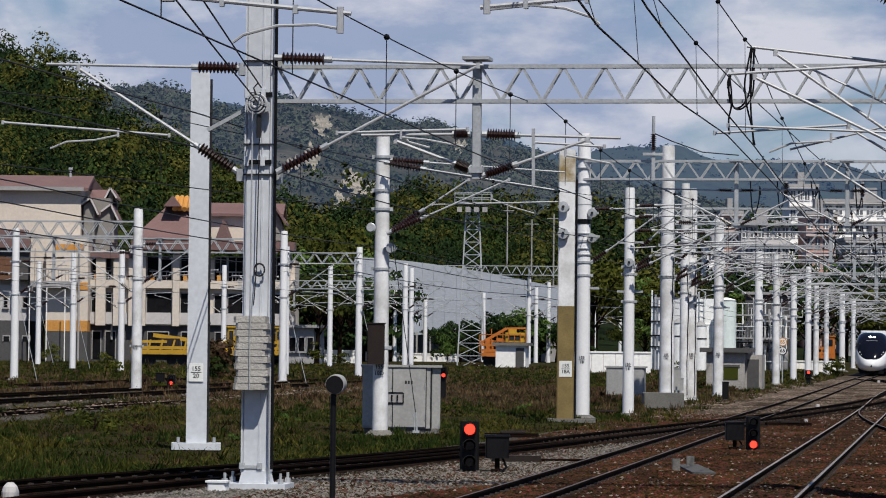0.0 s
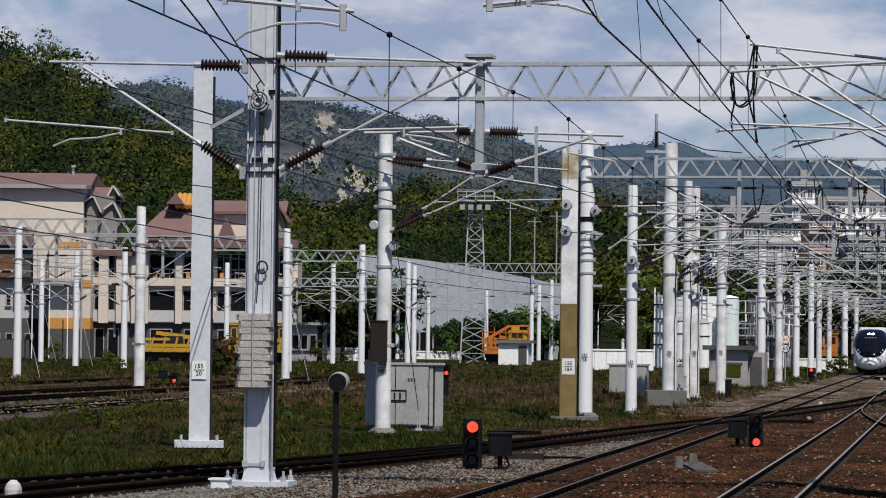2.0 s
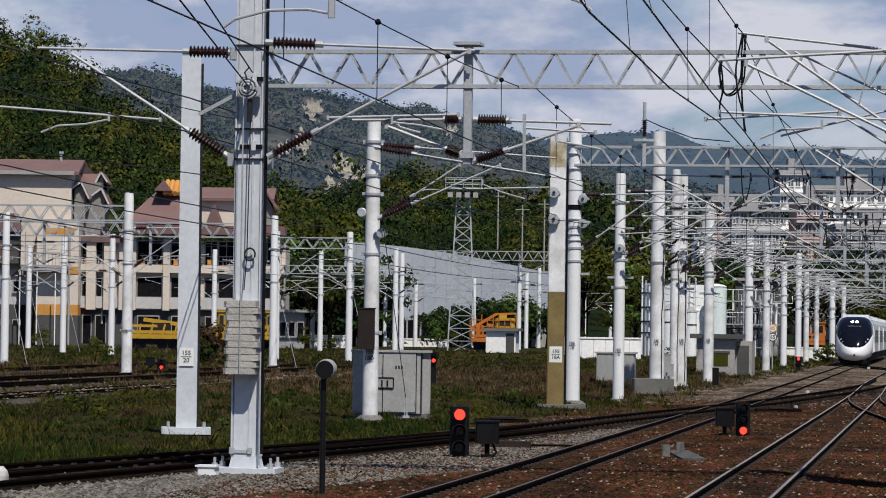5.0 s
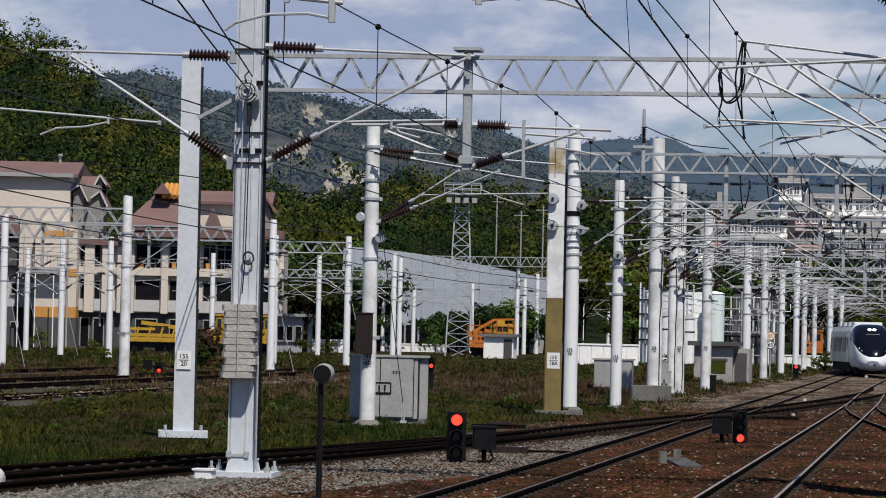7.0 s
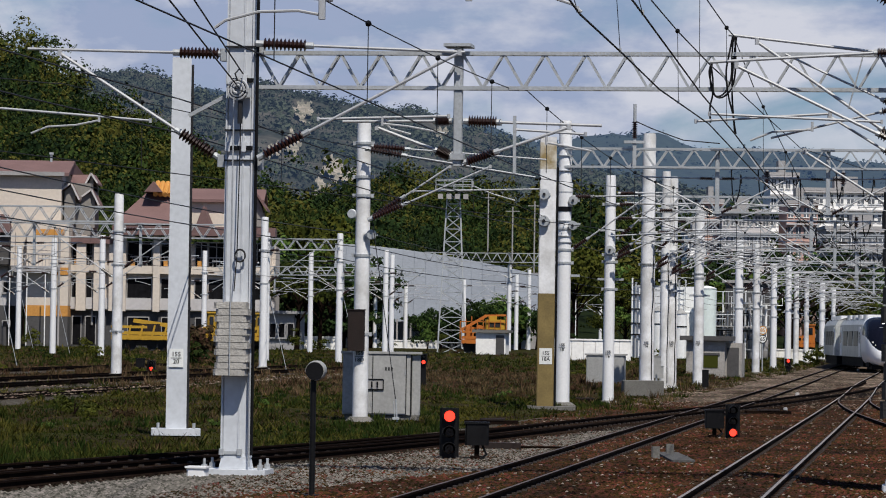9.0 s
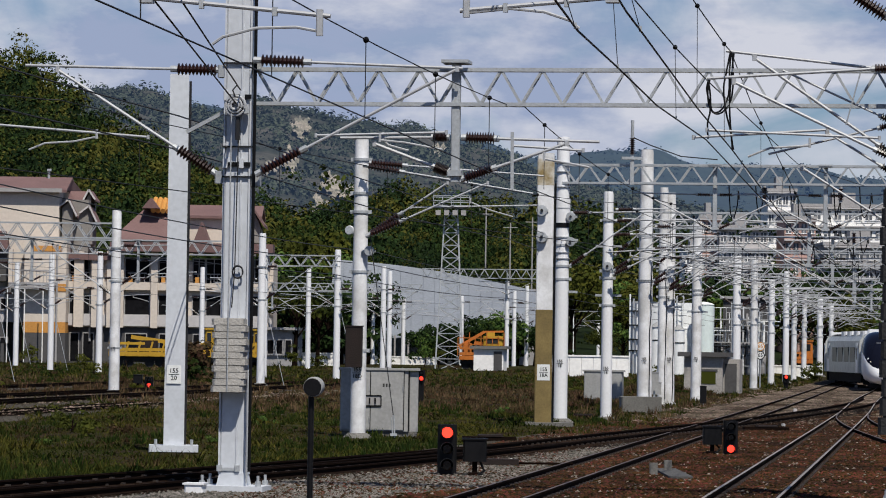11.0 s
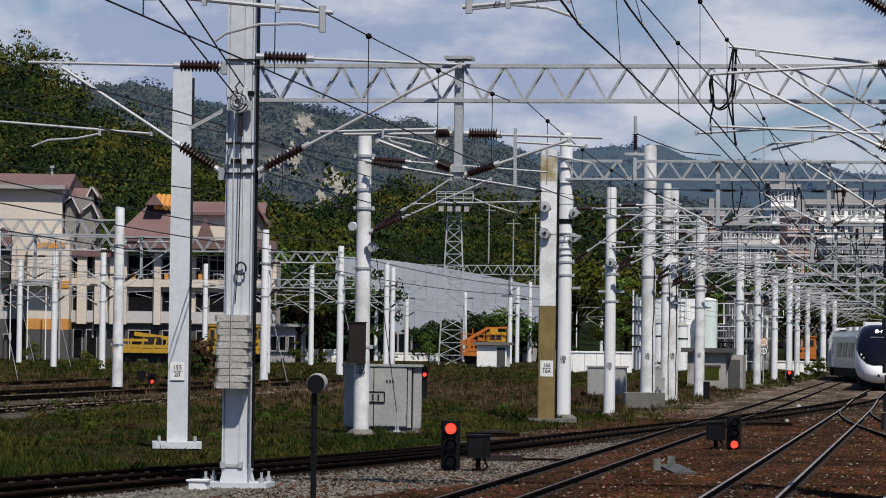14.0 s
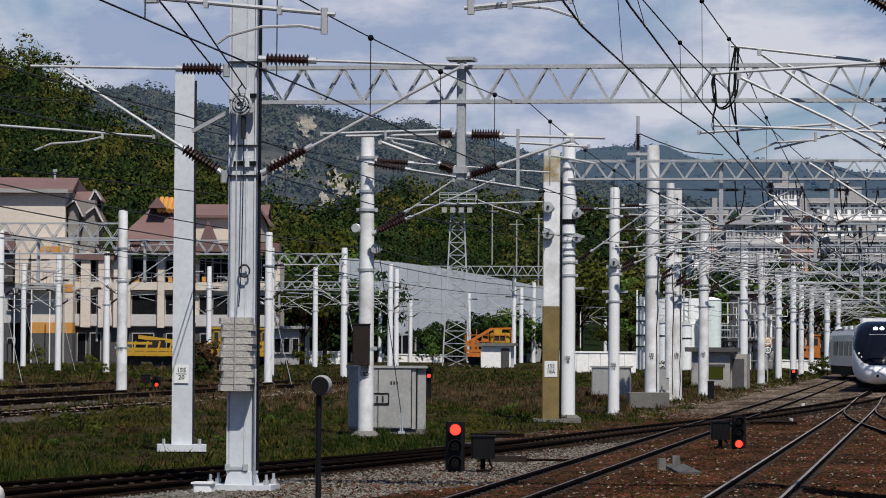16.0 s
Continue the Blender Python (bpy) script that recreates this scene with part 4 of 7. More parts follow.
# --- wires
def glide3(pts, k):
    """The point at k along a smooth curve through the points."""
    i = min(int(k), len(pts) - 2)
    a, b, c, d = [Vector(pts[min(max(i + o, 0), len(pts) - 1)]) for o in (-1, 0, 1, 2)]
    t = k - i
    return 0.5 * ((2 * b) + (c - a) * t + (2 * a - 5 * b + 4 * c - d) * t * t + (3 * b - a - 3 * c + d) * t ** 3)


def wire_run(name, c, y0, y1, spans, z_mess=6.35, z_cont=5.15, label="dark catenary wire with droppers", drop=5.2, r=0.0085, sag=0.3):
    """A carrying wire, the contact wire below it and the droppers between."""
    go = route(c)
    t = thing(name, Matrix.Identity(4), label, "wire", "overhead wires")
    mess, dropper = [], []
    for a, b in zip(spans, spans[1:]):
        st = 0.2
        for i in range(13):
            k = i / 12
            y = a + (b - a) * k
            mess.append((go(y) + st * (1 - 2 * k) * 0.5, y, z_mess - sag * 4 * k * (1 - k)))
        n = max(2, int((b - a) / drop))
        for i in range(n):
            k = (i + 0.5) / n
            y = a + (b - a) * k
            z = z_mess - sag * 4 * k * (1 - k)
            x = go(y) + st * (1 - 2 * k) * 0.5
            dropper.append(((x, y, z_cont), (x, y, z)))
    part("carrying_wire", B().tube(mess, r, 5), M_WIRE, t)
    part("contact_wire", B().tube([(go(y) + 0.15 * (-1) ** i, y, z_cont) for i, y in enumerate(spans)], r * 1.1, 5), M_WIRE, t)
    for p, q in dropper:
        if p[1] < 140:
            d = part("dropper", B().cyl(p, q, 0.006, n=4), M_WIRE, t)
            part("wire_clamp", B().lathe((q[0], q[1] - 0.06, q[2]), (q[0], q[1] + 0.06, q[2]), [(0, 0.015), (0.3, 0.038), (0.7, 0.038), (1, 0.015)], 8), M_BLACK, d)
    return t


SPANS = [14, 54.8, 91, 110.6, 134, 152, 176, 205, 238, 275, 320, 380]
wire_run("overhead_wire", LINE_L, 14, 380, SPANS)
wire_run("overhead_wire", LINE_R, 91, 380, SPANS[2:])
wire_run("overhead_wire", 0.85, 30, 380, SPANS[2:])


def overlap_wire(mess, cont, drops):
    """One of the two wire pairs that run side by side where the line's wires change over."""
    t = thing("overhead_wire", Matrix.Identity(4), "dark catenary wire pair with thin droppers", "wire", "overhead wires")
    part("carrying_wire", B().tube(mess, 0.0095, 6), M_WIRE, t)
    part("contact_wire", B().tube(cont, 0.0105, 6), M_WIRE, t)
    for y in drops:
        p = [Vector([float(np.interp(y, [q[1] for q in w], [q[i] for q in w])) for i in range(3)]) for w in (mess, cont)]
        d = part("dropper", B().cyl(p[1], p[0], 0.0045, n=4), M_WIRE, t)
        part("wire_clamp", B().lathe(p[0] - Vector((0, 0.05, 0)), p[0] + Vector((0, 0.05, 0)), [(0, 0.015), (0.3, 0.034), (0.7, 0.034), (1, 0.015)], 8), M_BLACK, d)
        part("contact_clip", B().box(p[1].x - 0.012, p[1].x + 0.012, p[1].y - 0.03, p[1].y + 0.03, p[1].z - 0.01, p[1].z + 0.04), M_GALV, d)


overlap_wire([(-0.62, 20, 6.62), (2.62, 41.5, 6.69), (3.54, 47.6, 6.71), (4.41, 52.3, 6.61), (8.91, 80, 6.9), (13.12, 100, 7.4)],
             [(-0.1, 14, 4.7), (1.38, 30.5, 5.3), (2.18, 38, 5.6), (3.11, 45, 5.69), (4.39, 52.3, 5.7), (8.6, 80, 5.5), (13.5, 110, 5.4)], (30, 38, 47.6))
overlap_wire([(-0.51, 20, 7.42), (3.67, 45.6, 7.12), (4.52, 50.8, 7.06), (4.76, 52.3, 7.08), (5.75, 59, 6.75), (7.6, 71, 6.3), (10.4, 91, 6.1), (13.8, 110.6, 6.5)],
             [(-0.1, 14, 5.3), (1.82, 30.5, 5.48), (2.11, 33, 5.55), (3.74, 46, 5.73), (4.79, 52.3, 5.56), (8.9, 80, 5.2), (13.8, 110.6, 5.15)], (33, 45.8, 50.8, 62, 71, 80, 90))
wire_run("overhead_wire", SIDING, 20, 150, [20, 54.8, 89.9, 117, 150])
wire_run("overhead_wire", -34.9, 80, 200, [80, 130, 165, 200])
wire_run("overhead_wire", -43.6, 90, 300, [90, 140, 180, 230, 300])
TENS = thing("tension_wire", Matrix.Identity(4), "dark wires drawn to the tension wheel of the steel mast", "wire", "overhead wires")
part("wire", B().tube([(-3.1, 18, 6.25), (-3.04, Y0 - 0.45, ZP + 0.02)], 0.012, 5), M_WIRE, TENS)
part("wire", B().tube([(-2.75, 18, 6.35), (-2.98, Y0 - 0.45, ZP + 0.25)], 0.012, 5), M_WIRE, TENS)
FEED = thing("feeder_cables", Matrix.Identity(4), "long dark feeder cables along the yard masts", "cable", "overhead wires")
for i, (c, z) in enumerate(((-12.2, 6.1), (-12.4, 5.6), (-16.2, 5.15), (-16.4, 4.8), (-17.5, 4.5))):
    pts = [(on_line(c, y), y, z - 0.14 * 4 * (k % 1) * (1 - (k % 1))) for y in np.arange(14, 260, 4.0) for k in [(y - 14) / 42]]
    part("cable", B().tube(pts, 0.012, 5), M_WIRE, FEED)
JUMP = thing("jumper_cable", Matrix.Identity(4), "black jumper cables hanging in loops between wires", "cable")


for pts in (
    [(4.87, 53.5, 7.18), (4.85, 53.5, 6.86), (4.84, 53.5, 6.5), (4.75, 53.5, 6.28), (4.62, 53.5, 6.21), (4.53, 53.5, 6.33), (4.51, 53.5, 6.59), (4.54, 53.5, 6.73)],
    [(4.89, 53.5, 7.19), (4.91, 53.5, 6.77), (4.88, 53.5, 6.41), (4.78, 53.5, 6.25), (4.66, 53.5, 6.19), (4.57, 53.5, 6.26), (4.55, 53.5, 6.5), (4.52, 53.5, 6.71)],
    [(4.54, 53.5, 6.77), (4.49, 53.5, 6.59), (4.55, 53.5, 6.27), (4.51, 53.5, 6.04), (4.52, 53.5, 5.79)],
    [(4.86, 53.5, 7.18), (4.8, 53.5, 6.86), (4.76, 53.5, 6.59), (4.8, 53.5, 6.23), (4.88, 53.5, 5.91), (4.91, 53.5, 5.62)],
    [(4.92, 53.5, 7.19), (4.87, 53.5, 6.68), (4.86, 53.5, 6.23), (4.9, 53.5, 5.78), (4.93, 53.5, 5.62)],
):
    part("cable", B().tube([glide3(pts, k) for k in np.linspace(0, len(pts) - 1, 22)], 0.016, 5), M_BLACK, JUMP)



for y, z, n, u0 in ((110.3, 7.9, 5, 4.0), (134, 7.3, 6, 6.0), (152, 7.0, 6, 7.0), (176, 7.0, 7, 8.0), (205, 7.0, 6, 9.0)):
    r = random.Random(int(y))
    jc = thing("jumper_cable", Matrix.Identity(4), "black jumper loops hanging from a girder", "cable", "jumper cables")
    for i in range(n):
        x0 = on_line(-11.0, y) + u0 + i * 1.15 + r.uniform(-0.3, 0.3)
        w, d, d2 = r.uniform(0.15, 0.5), r.uniform(0.5, 1.3), r.uniform(0.2, 1.4)
        pts = [(x0, y, z), (x0 + 0.05, y, z - d * 0.7), (x0 + w * 0.5, y, z - d), (x0 + w, y, z - d * 0.6), (x0 + w * 1.1, y, z - d2 * 0.4), (x0 + w * 1.2, y, z - d2)]
        part("cable", B().tube([glide3(pts, k) for k in np.linspace(0, 5, 16)], 0.022, 5), M_BLACK, jc)
        if i % 2:
            insulator(jc, (x0 + w * 1.2, y, z), (x0 + w * 1.2, y, z - 0.55), 0.1, 6)

# ---------------------------------------------------------------- hills and woods
def hill_height(profile, foot, ridge, x, y):
    """Height of a slope that climbs from foot to ridge; profile: (bearing, height of the ridge)."""
    b = x / y
    top = float(np.interp(b, [p[0] for p in profile], [p[1] for p in profile]))
    k = min(1, max(0, (y - foot) / (ridge - foot)))
    v = Vector((x * 0.011, y * 0.006, 1.7))
    rough = noise.fractal(v, 0.9, 2.1, 4) * 0.12
    return max(-2.0, top * (k ** 0.85) * (1 + rough * (1 - 0.6 * k))) if y <= ridge else top * (1 - (y - ridge) / ridge * 1.2)


def hill(name, profile, foot, ridge, label, material, nb=60, ny=36):
    b0, b1 = profile[0][0], profile[-1][0]
    ys = list(np.linspace(foot, ridge, ny)) + [ridge * 1.1, ridge * 1.3]
    vs = [(b * y, y, hill_height(profile, foot, ridge, b * y, y)) for y in ys for b in np.linspace(b0, b1, nb)]
    fs = [(j * nb + i, j * nb + i + 1, (j + 1) * nb + i + 1, (j + 1) * nb + i) for j in range(len(ys) - 1) for i in range(nb - 1)]
    ob = new(name, fast_mesh(name, vs, fs, material))
    return tagged(ob, label, "hill", kind="structure")


def leaf_cloud(centres, radii, per, size, rng, flat=0.8):
    """Leaf sprays on lumpy crowns: four-cornered, all turned at random, denser near the skin."""
    n = len(centres)
    c = np.repeat(centres, per, 0)
    r = np.repeat(radii, per)
    d = rng.normal(size=(n * per, 3))
    d /= np.linalg.norm(d, axis=1)[:, None]
    d[:, 2] = np.abs(d[:, 2]) * 1.1 - 0.25
    lump = 0.72 + 0.3 * np.sin(d[:, 0] * 5 + c[:, 0]) * np.sin(d[:, 2] * 6 + c[:, 1]) + 0.12 * rng.normal(size=n * per)
    p = c + d * (r * lump)[:, None] * np.array([1, 1, flat])
    a = rng.normal(size=(n * per, 3))
    a /= np.linalg.norm(a, axis=1)[:, None]
    nrm = d + 0.2 * a
    t = np.cross(nrm, a)
    t /= np.linalg.norm(t, axis=1)[:, None] + 1e-9
    u = np.cross(nrm, t)
    u /= np.linalg.norm(u, axis=1)[:, None] + 1e-9
    s = (size * np.repeat(radii, per) * rng.uniform(0.6, 1.3, n * per))[:, None]
    v = np.stack([p - t * s, p - u * s * 0.6, p + t * s, p + u * s * 0.6 + d * s * 0.3], 1).reshape(-1, 3)
    return v, np.arange(len(v)).reshape(-1, 4)


def woods(name, profile, foot, ridge, count, radius, per, size, materials, seed, label, gaps=0.0, span=None, sink=0.5):
    """Crowns over a slope, shared out among the leaf materials; rough ones come in clumps of lobes."""
    rng = np.random.default_rng(seed)
    b0, b1 = profile[0][0], profile[-1][0]
    sets = [([], []) for _ in materials]
    total = 0
    while total < count:
        y = foot + (ridge * 1.02 - foot) * rng.random() ** 0.8 if span is None else rng.uniform(*span)
        x = rng.uniform(b0, b1) * y
        if gaps:
            q = (hill_height(profile, foot, ridge, x, min(y, ridge)) - 2.4) / y
            bare = max(1 - math.hypot((x / y - bx) / rx, (q - bz) / rz) for bx, bz, rx, rz in ((-0.0365, 0.064, 0.004, 0.005), (-0.0265, 0.0455, 0.007, 0.005), (-0.0395, 0.054, 0.003, 0.005), (-0.045, 0.052, 0.003, 0.004), (0.004, 0.058, 0.003, 0.0025)))
            if bare + 0.7 * noise.noise(Vector((x * 0.05, y * 0.02, q * 400))) > gaps:
                continue
        total += 1
        r = radius * (0.5 + 1.1 * rng.random() ** 1.8)
        z = hill_height(profile, foot, ridge, x, min(y, ridge)) + r * sink * rng.uniform(0.5, 1.6)
        drift = noise.noise(Vector((x * 0.02, y * 0.008, 5.0)))
        cs, rs = sets[int(np.clip((rng.random() + drift * 0.7) * len(materials), 0, len(materials) - 1))]
        if gaps or sink < 0:
            cs.append((x, y, z))
            rs.append(r)
        else:
            for _ in range(4):
                d = rng.normal(size=3) * 0.42 * r
                cs.append((x + d[0], y + d[1], z + abs(d[2]) * 1.2))
                rs.append(r * rng.uniform(0.38, 0.7))
    for (cs, rs), m in zip(sets, materials):
        if cs:
            v, f = leaf_cloud(np.array(cs), np.array(rs), per, size, rng, 0.95)
            tagged(new(name, fast_mesh(name, v, f, m)), label, "woods", kind="stuff")


def ridge_line(points, y):
    """Bearings and heights of a skyline at distance y from (bearing, slope above the eye)."""
    return [(b, 2.4 + s * y) for b, s in points]


NEAR = ridge_line([(-0.1426, 0.081), (-0.1325, 0.0787), (-0.1225, 0.0782), (-0.1123, 0.0739), (-0.1039, 0.0631), (-0.092, 0.0548), (-0.0768, 0.0487), (-0.065, 0.0407), (-0.0532, 0.0341), (-0.038, 0.0287), (-0.0262, 0.0295), (-0.0146, 0.0352), (-0.0028, 0.037), (0.0107, 0.0326), (0.0241, 0.029), (0.0359, 0.0314), (0.0527, 0.0268), (0.0695, 0.022), (0.0864, 0.0188), (0.1468, 0.016)], 1300)
MID = ridge_line([(-0.1223, 0.0727), (-0.1005, 0.0746), (-0.0888, 0.0756), (-0.077, 0.0728), (-0.0619, 0.0691), (-0.0485, 0.0743), (-0.0384, 0.0711), (-0.0249, 0.0661), (-0.0114, 0.0646), (-0.003, 0.0652), (0.0071, 0.0606), (0.0189, 0.0582), (0.034, 0.0525), (0.0526, 0.0476), (0.0862, 0.0395), (0.1467, 0.0368)], 2600)
FAR = ridge_line([(-0.1424, 0.0674), (-0.082, 0.0723), (-0.072, 0.0729), (-0.0619, 0.072), (-0.0484, 0.0701), (-0.0148, 0.0629), (0.0155, 0.0624), (0.029, 0.0574), (0.0424, 0.0567), (0.0575, 0.0586), (0.0676, 0.0599), (0.0777, 0.0571), (0.0911, 0.0551), (0.1113, 0.0533), (0.1466, 0.0519)], 3800)
# Weak blue emission in these four materials paints the distance haze.
M_ROCK = mat("rock_haze_glow", (0.30, 0.26, 0.21), 0.95, var=0.5, scale=0.05, fine=0.2, bump=0.8, col2=(0.10, 0.10, 0.075), emit=(0.12, 0.19, 0.32), power=0.12)
M_FARWOOD = mat("woods_haze_glow", (0.024, 0.036, 0.024), 0.9, var=0.4, scale=0.008, fine=0.08, bump=0.4, emit=(0.08, 0.16, 0.36), power=0.27)
M_FARLEAF = mat("foliage_haze_glow", (0.044, 0.054, 0.030), 0.8, var=0.3, scale=0.014, fine=0.06, bump=0, col2=(0.014, 0.023, 0.015), island=0.08, emit=(0.09, 0.155, 0.30), power=0.15)
M_UNDERWOOD = mat("undergrowth_haze_glow", (0.075, 0.070, 0.058), 0.9, var=0.5, scale=0.012, fine=0.12, bump=0.8, col2=(0.022, 0.028, 0.022), emit=(0.09, 0.155, 0.30), power=0.15, spec=0.02)
hill("hill_near", NEAR, 480, 1300, "green wooded hill slope behind the depot", M_HILL)
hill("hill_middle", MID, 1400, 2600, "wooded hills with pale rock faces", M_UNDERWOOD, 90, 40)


def rock_face(b0, s0, rb, rs, seed):
    """A bare patch of rock lying on the middle hill, about bearing b0 and slope s0."""
    vs, fs, n = [], [], 26
    ok = []
    for j in range(n):
        for i in range(n):
            u, w = i / (n - 1) * 2 - 1, j / (n - 1) * 2 - 1
            b, sl = b0 + u * rb, s0 + w * rs
            lo, hi = 1420.0, 2600.0
            for _ in range(24):
                y = (lo + hi) / 2
                if hill_height(MID, 1400, 2600, b * y, y) - 2.4 > sl * y:
                    hi = y
                else:
                    lo = y
            vs.append((b * y, y - 3, hill_height(MID, 1400, 2600, b * y, y) + 2.5 + 2.0 * noise.noise(Vector((i * 0.5, j * 0.5, seed)))))
            ok.append(math.hypot(u, w) + 0.75 * noise.noise(Vector((u * 2.2, w * 3.0, seed))) < 0.72)
    for j in range(n - 1):
        for i in range(n - 1):
            q = (j * n + i, j * n + i + 1, j * n + n + i + 1, j * n + n + i)
            if sum(ok[k] for k in q) > 2 and max(vs[k][1] for k in q) - min(vs[k][1] for k in q) < 140:
                fs.append(q)
    groups = []
    for q in fs:
        near = [g for g in groups if g[0] & set(q)]
        one = (set(q).union(*[g[0] for g in near]), [q] + [p for g in near for p in g[1]])
        groups = [g for g in groups if all(g is not k for k in near)] + [one]
    fs = max(groups, key=lambda g: len(g[1]))[1]
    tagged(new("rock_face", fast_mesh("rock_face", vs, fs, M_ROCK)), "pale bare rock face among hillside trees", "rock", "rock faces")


for k, spot in enumerate(((-0.0365, 0.064, 0.0036, 0.0045), (-0.0275, 0.0465, 0.0042, 0.0042), (-0.022, 0.044, 0.0040, 0.0035), (-0.0395, 0.054, 0.003, 0.005), (-0.031, 0.041, 0.003, 0.003), (-0.045, 0.052, 0.003, 0.004), (0.004, 0.058, 0.003, 0.0025))):
    rock_face(*spot, 3.1 + 2.3 * k)
hill("backdrop_mountain", FAR, 2800, 3800, "wooded mountain ridge with blue haze glow", M_FARWOOD, 120, 16)
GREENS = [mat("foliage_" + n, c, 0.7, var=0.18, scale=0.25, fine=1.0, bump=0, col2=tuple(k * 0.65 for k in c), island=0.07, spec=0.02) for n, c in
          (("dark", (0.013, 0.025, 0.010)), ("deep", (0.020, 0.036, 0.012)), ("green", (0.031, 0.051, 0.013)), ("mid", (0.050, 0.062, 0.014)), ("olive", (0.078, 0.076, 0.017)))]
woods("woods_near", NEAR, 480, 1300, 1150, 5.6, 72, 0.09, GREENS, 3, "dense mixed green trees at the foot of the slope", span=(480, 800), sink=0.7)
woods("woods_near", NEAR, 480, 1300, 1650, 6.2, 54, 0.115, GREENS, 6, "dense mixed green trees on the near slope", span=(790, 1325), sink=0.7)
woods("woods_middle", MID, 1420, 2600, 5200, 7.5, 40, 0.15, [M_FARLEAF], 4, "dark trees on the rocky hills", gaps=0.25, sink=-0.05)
# The far ridge's leaves carry their haze as blue emission too.
M_HAZELEAF = mat("far_foliage_haze_glow", (0.024, 0.036, 0.022), 0.8, var=0.4, scale=0.02, fine=0.1, bump=0, col2=(0.012, 0.02, 0.012), island=0.15, emit=(0.08, 0.16, 0.36), power=0.26)
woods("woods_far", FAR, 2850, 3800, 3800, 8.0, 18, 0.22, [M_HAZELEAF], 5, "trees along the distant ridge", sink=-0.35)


def tree(x, y, z, h, crown, seed, light=False, label="leafy green tree at the foot of the hill", low=0.55):
    rng = np.random.default_rng(seed)
    t = thing("tree", pose(x, y, z), label, "tree", "trees of the yard")
    b = B().lathe((0, 0, 0), (0.2, 0, h * 0.6), [(0, 0.03 * h), (0.5, 0.022 * h), (1, 0.012 * h)], 8)
    tips = []
    for i in range(7):
        a = i * 2.4 + rng.random()
        p = Vector((0.1, 0, h * (0.3 + 0.04 * i)))
        q = p + Vector((math.cos(a) * crown * 0.6, math.sin(a) * crown * 0.6, h * 0.28))
        b.cyl(p, q, 0.012 * h, 0.005 * h, 6)
        tips.append(q)
    part("trunk", b, M_RAIL, t, "dark bark")
    cs = [tuple(q) for q in tips] + [(rng.normal() * crown * 0.35, rng.normal() * crown * 0.35, h * rng.uniform(low, 0.95)) for _ in range(7 if low > 0.5 else 12)]
    v, f = leaf_cloud(np.array(cs), rng.uniform(0.28, 0.5, len(cs)) * crown, 90, 0.16, rng)
    part("crown", fast_mesh("crown", v, f, M_LEAFLIGHT if light else GREENS[1] if "dark" in label else M_LEAF), None, t)
    return t


rngt = random.Random(8)
for i in range(58):
    px = -0.14 + 0.29 * (i + rngt.random()) / 58
    y = rngt.uniform(400, 470)
    h = rngt.uniform(8, 13) if -0.05 < px < 0.09 else rngt.uniform(7, 11)
    tree(px * y, y, ground_z(px * y, y), h, h * 0.38, 100 + i, i % 5 == 0)
for i, (x, y, h) in enumerate(((-11.26, 300, 8.0), (-9.56, 310, 7.5), (0.32, 300, 2.0), (1.63, 310, 1.8), (17.34, 290, 4.5), (15.33, 280, 4.0), (-13.22, 330, 10.0))):
    tree(x, y, ground_z(x, y), h, h * 0.4, 300 + i, i in (2, 4), "bushy green tree beside the yard wall")


# The deeper leaf green of these crowns paints in the shade over them.
for i in range(16):
    px = 0.075 + 0.075 * (i + rngt.random()) / 16
    y = rngt.uniform(440, 495)
    h = rngt.uniform(10, 14.5)
    tree(px * y, y, 0.0, h, h * 0.36, 400 + i, i % 4 == 0, "tall dark green tree before the town blocks")
for i in range(18):
    px = -0.045 + 0.030 * (i + rngt.random()) / 18
    y = rngt.uniform(328, 344)
    tree(px * y, y, 0.6, rngt.uniform(6.5, 9.5), rngt.uniform(2.4, 3.6), 430 + i, i % 6 == 2, "bushy dark green tree before the shed", 0.12)
for i in range(13):
    px = -0.004 + 0.042 * (i + rngt.random()) / 13
    y = rngt.uniform(343, 349)
    h = rngt.uniform(3.2, 4.6) if i < 5 else rngt.uniform(3.8, 6.2)
    tree(px * y, y, 0.6, h, h * 0.5, 460 + i, i % 2 == 1, "dark green bush in front of the bowed roof", 0.12)
for i in range(7):
    px = -0.048 + 0.03 * (i + rngt.random()) / 7
    y = rngt.uniform(385, 410)
    h = rngt.uniform(11, 16)
    tree(px * y, y, 0.6, h, h * 0.36, 450 + i, i % 2 == 0, "tall bright green tree beside the depot")


# ---------------------------------------------------------------- depot buildings
M_CREAM = mat("cream_render", (0.60, 0.53, 0.46), 0.9, var=0.12, scale=0.3, fine=4, bump=0.1)
M_WHITEWALL = mat("white_render", (0.86, 0.85, 0.83), 0.9, var=0.15, scale=0.3, fine=4, bump=0.1)
# Dark grey wall colour; also paints shade in the balcony and hut doorway.
M_GREYWALL = mat("dark_grey_render_recess_shade", (0.075, 0.073, 0.075), 0.9, var=0.25, scale=0.4, fine=5, bump=0.1)
M_LGREY = mat("grey_render", (0.33, 0.32, 0.32), 0.9, var=0.2, scale=0.4, fine=5, bump=0.1)
# Darker copy of the wall render; shade on the gables is in its colour.
M_SHADEGREY = mat("shade_grey_render", (0.24, 0.225, 0.21), 0.9, var=0.2, scale=0.4, fine=5, bump=0.1)
M_ROOF = mat("mauve_roof", (0.17, 0.10, 0.095), 0.8, var=0.2, scale=0.5, fine=6, bump=0.3)
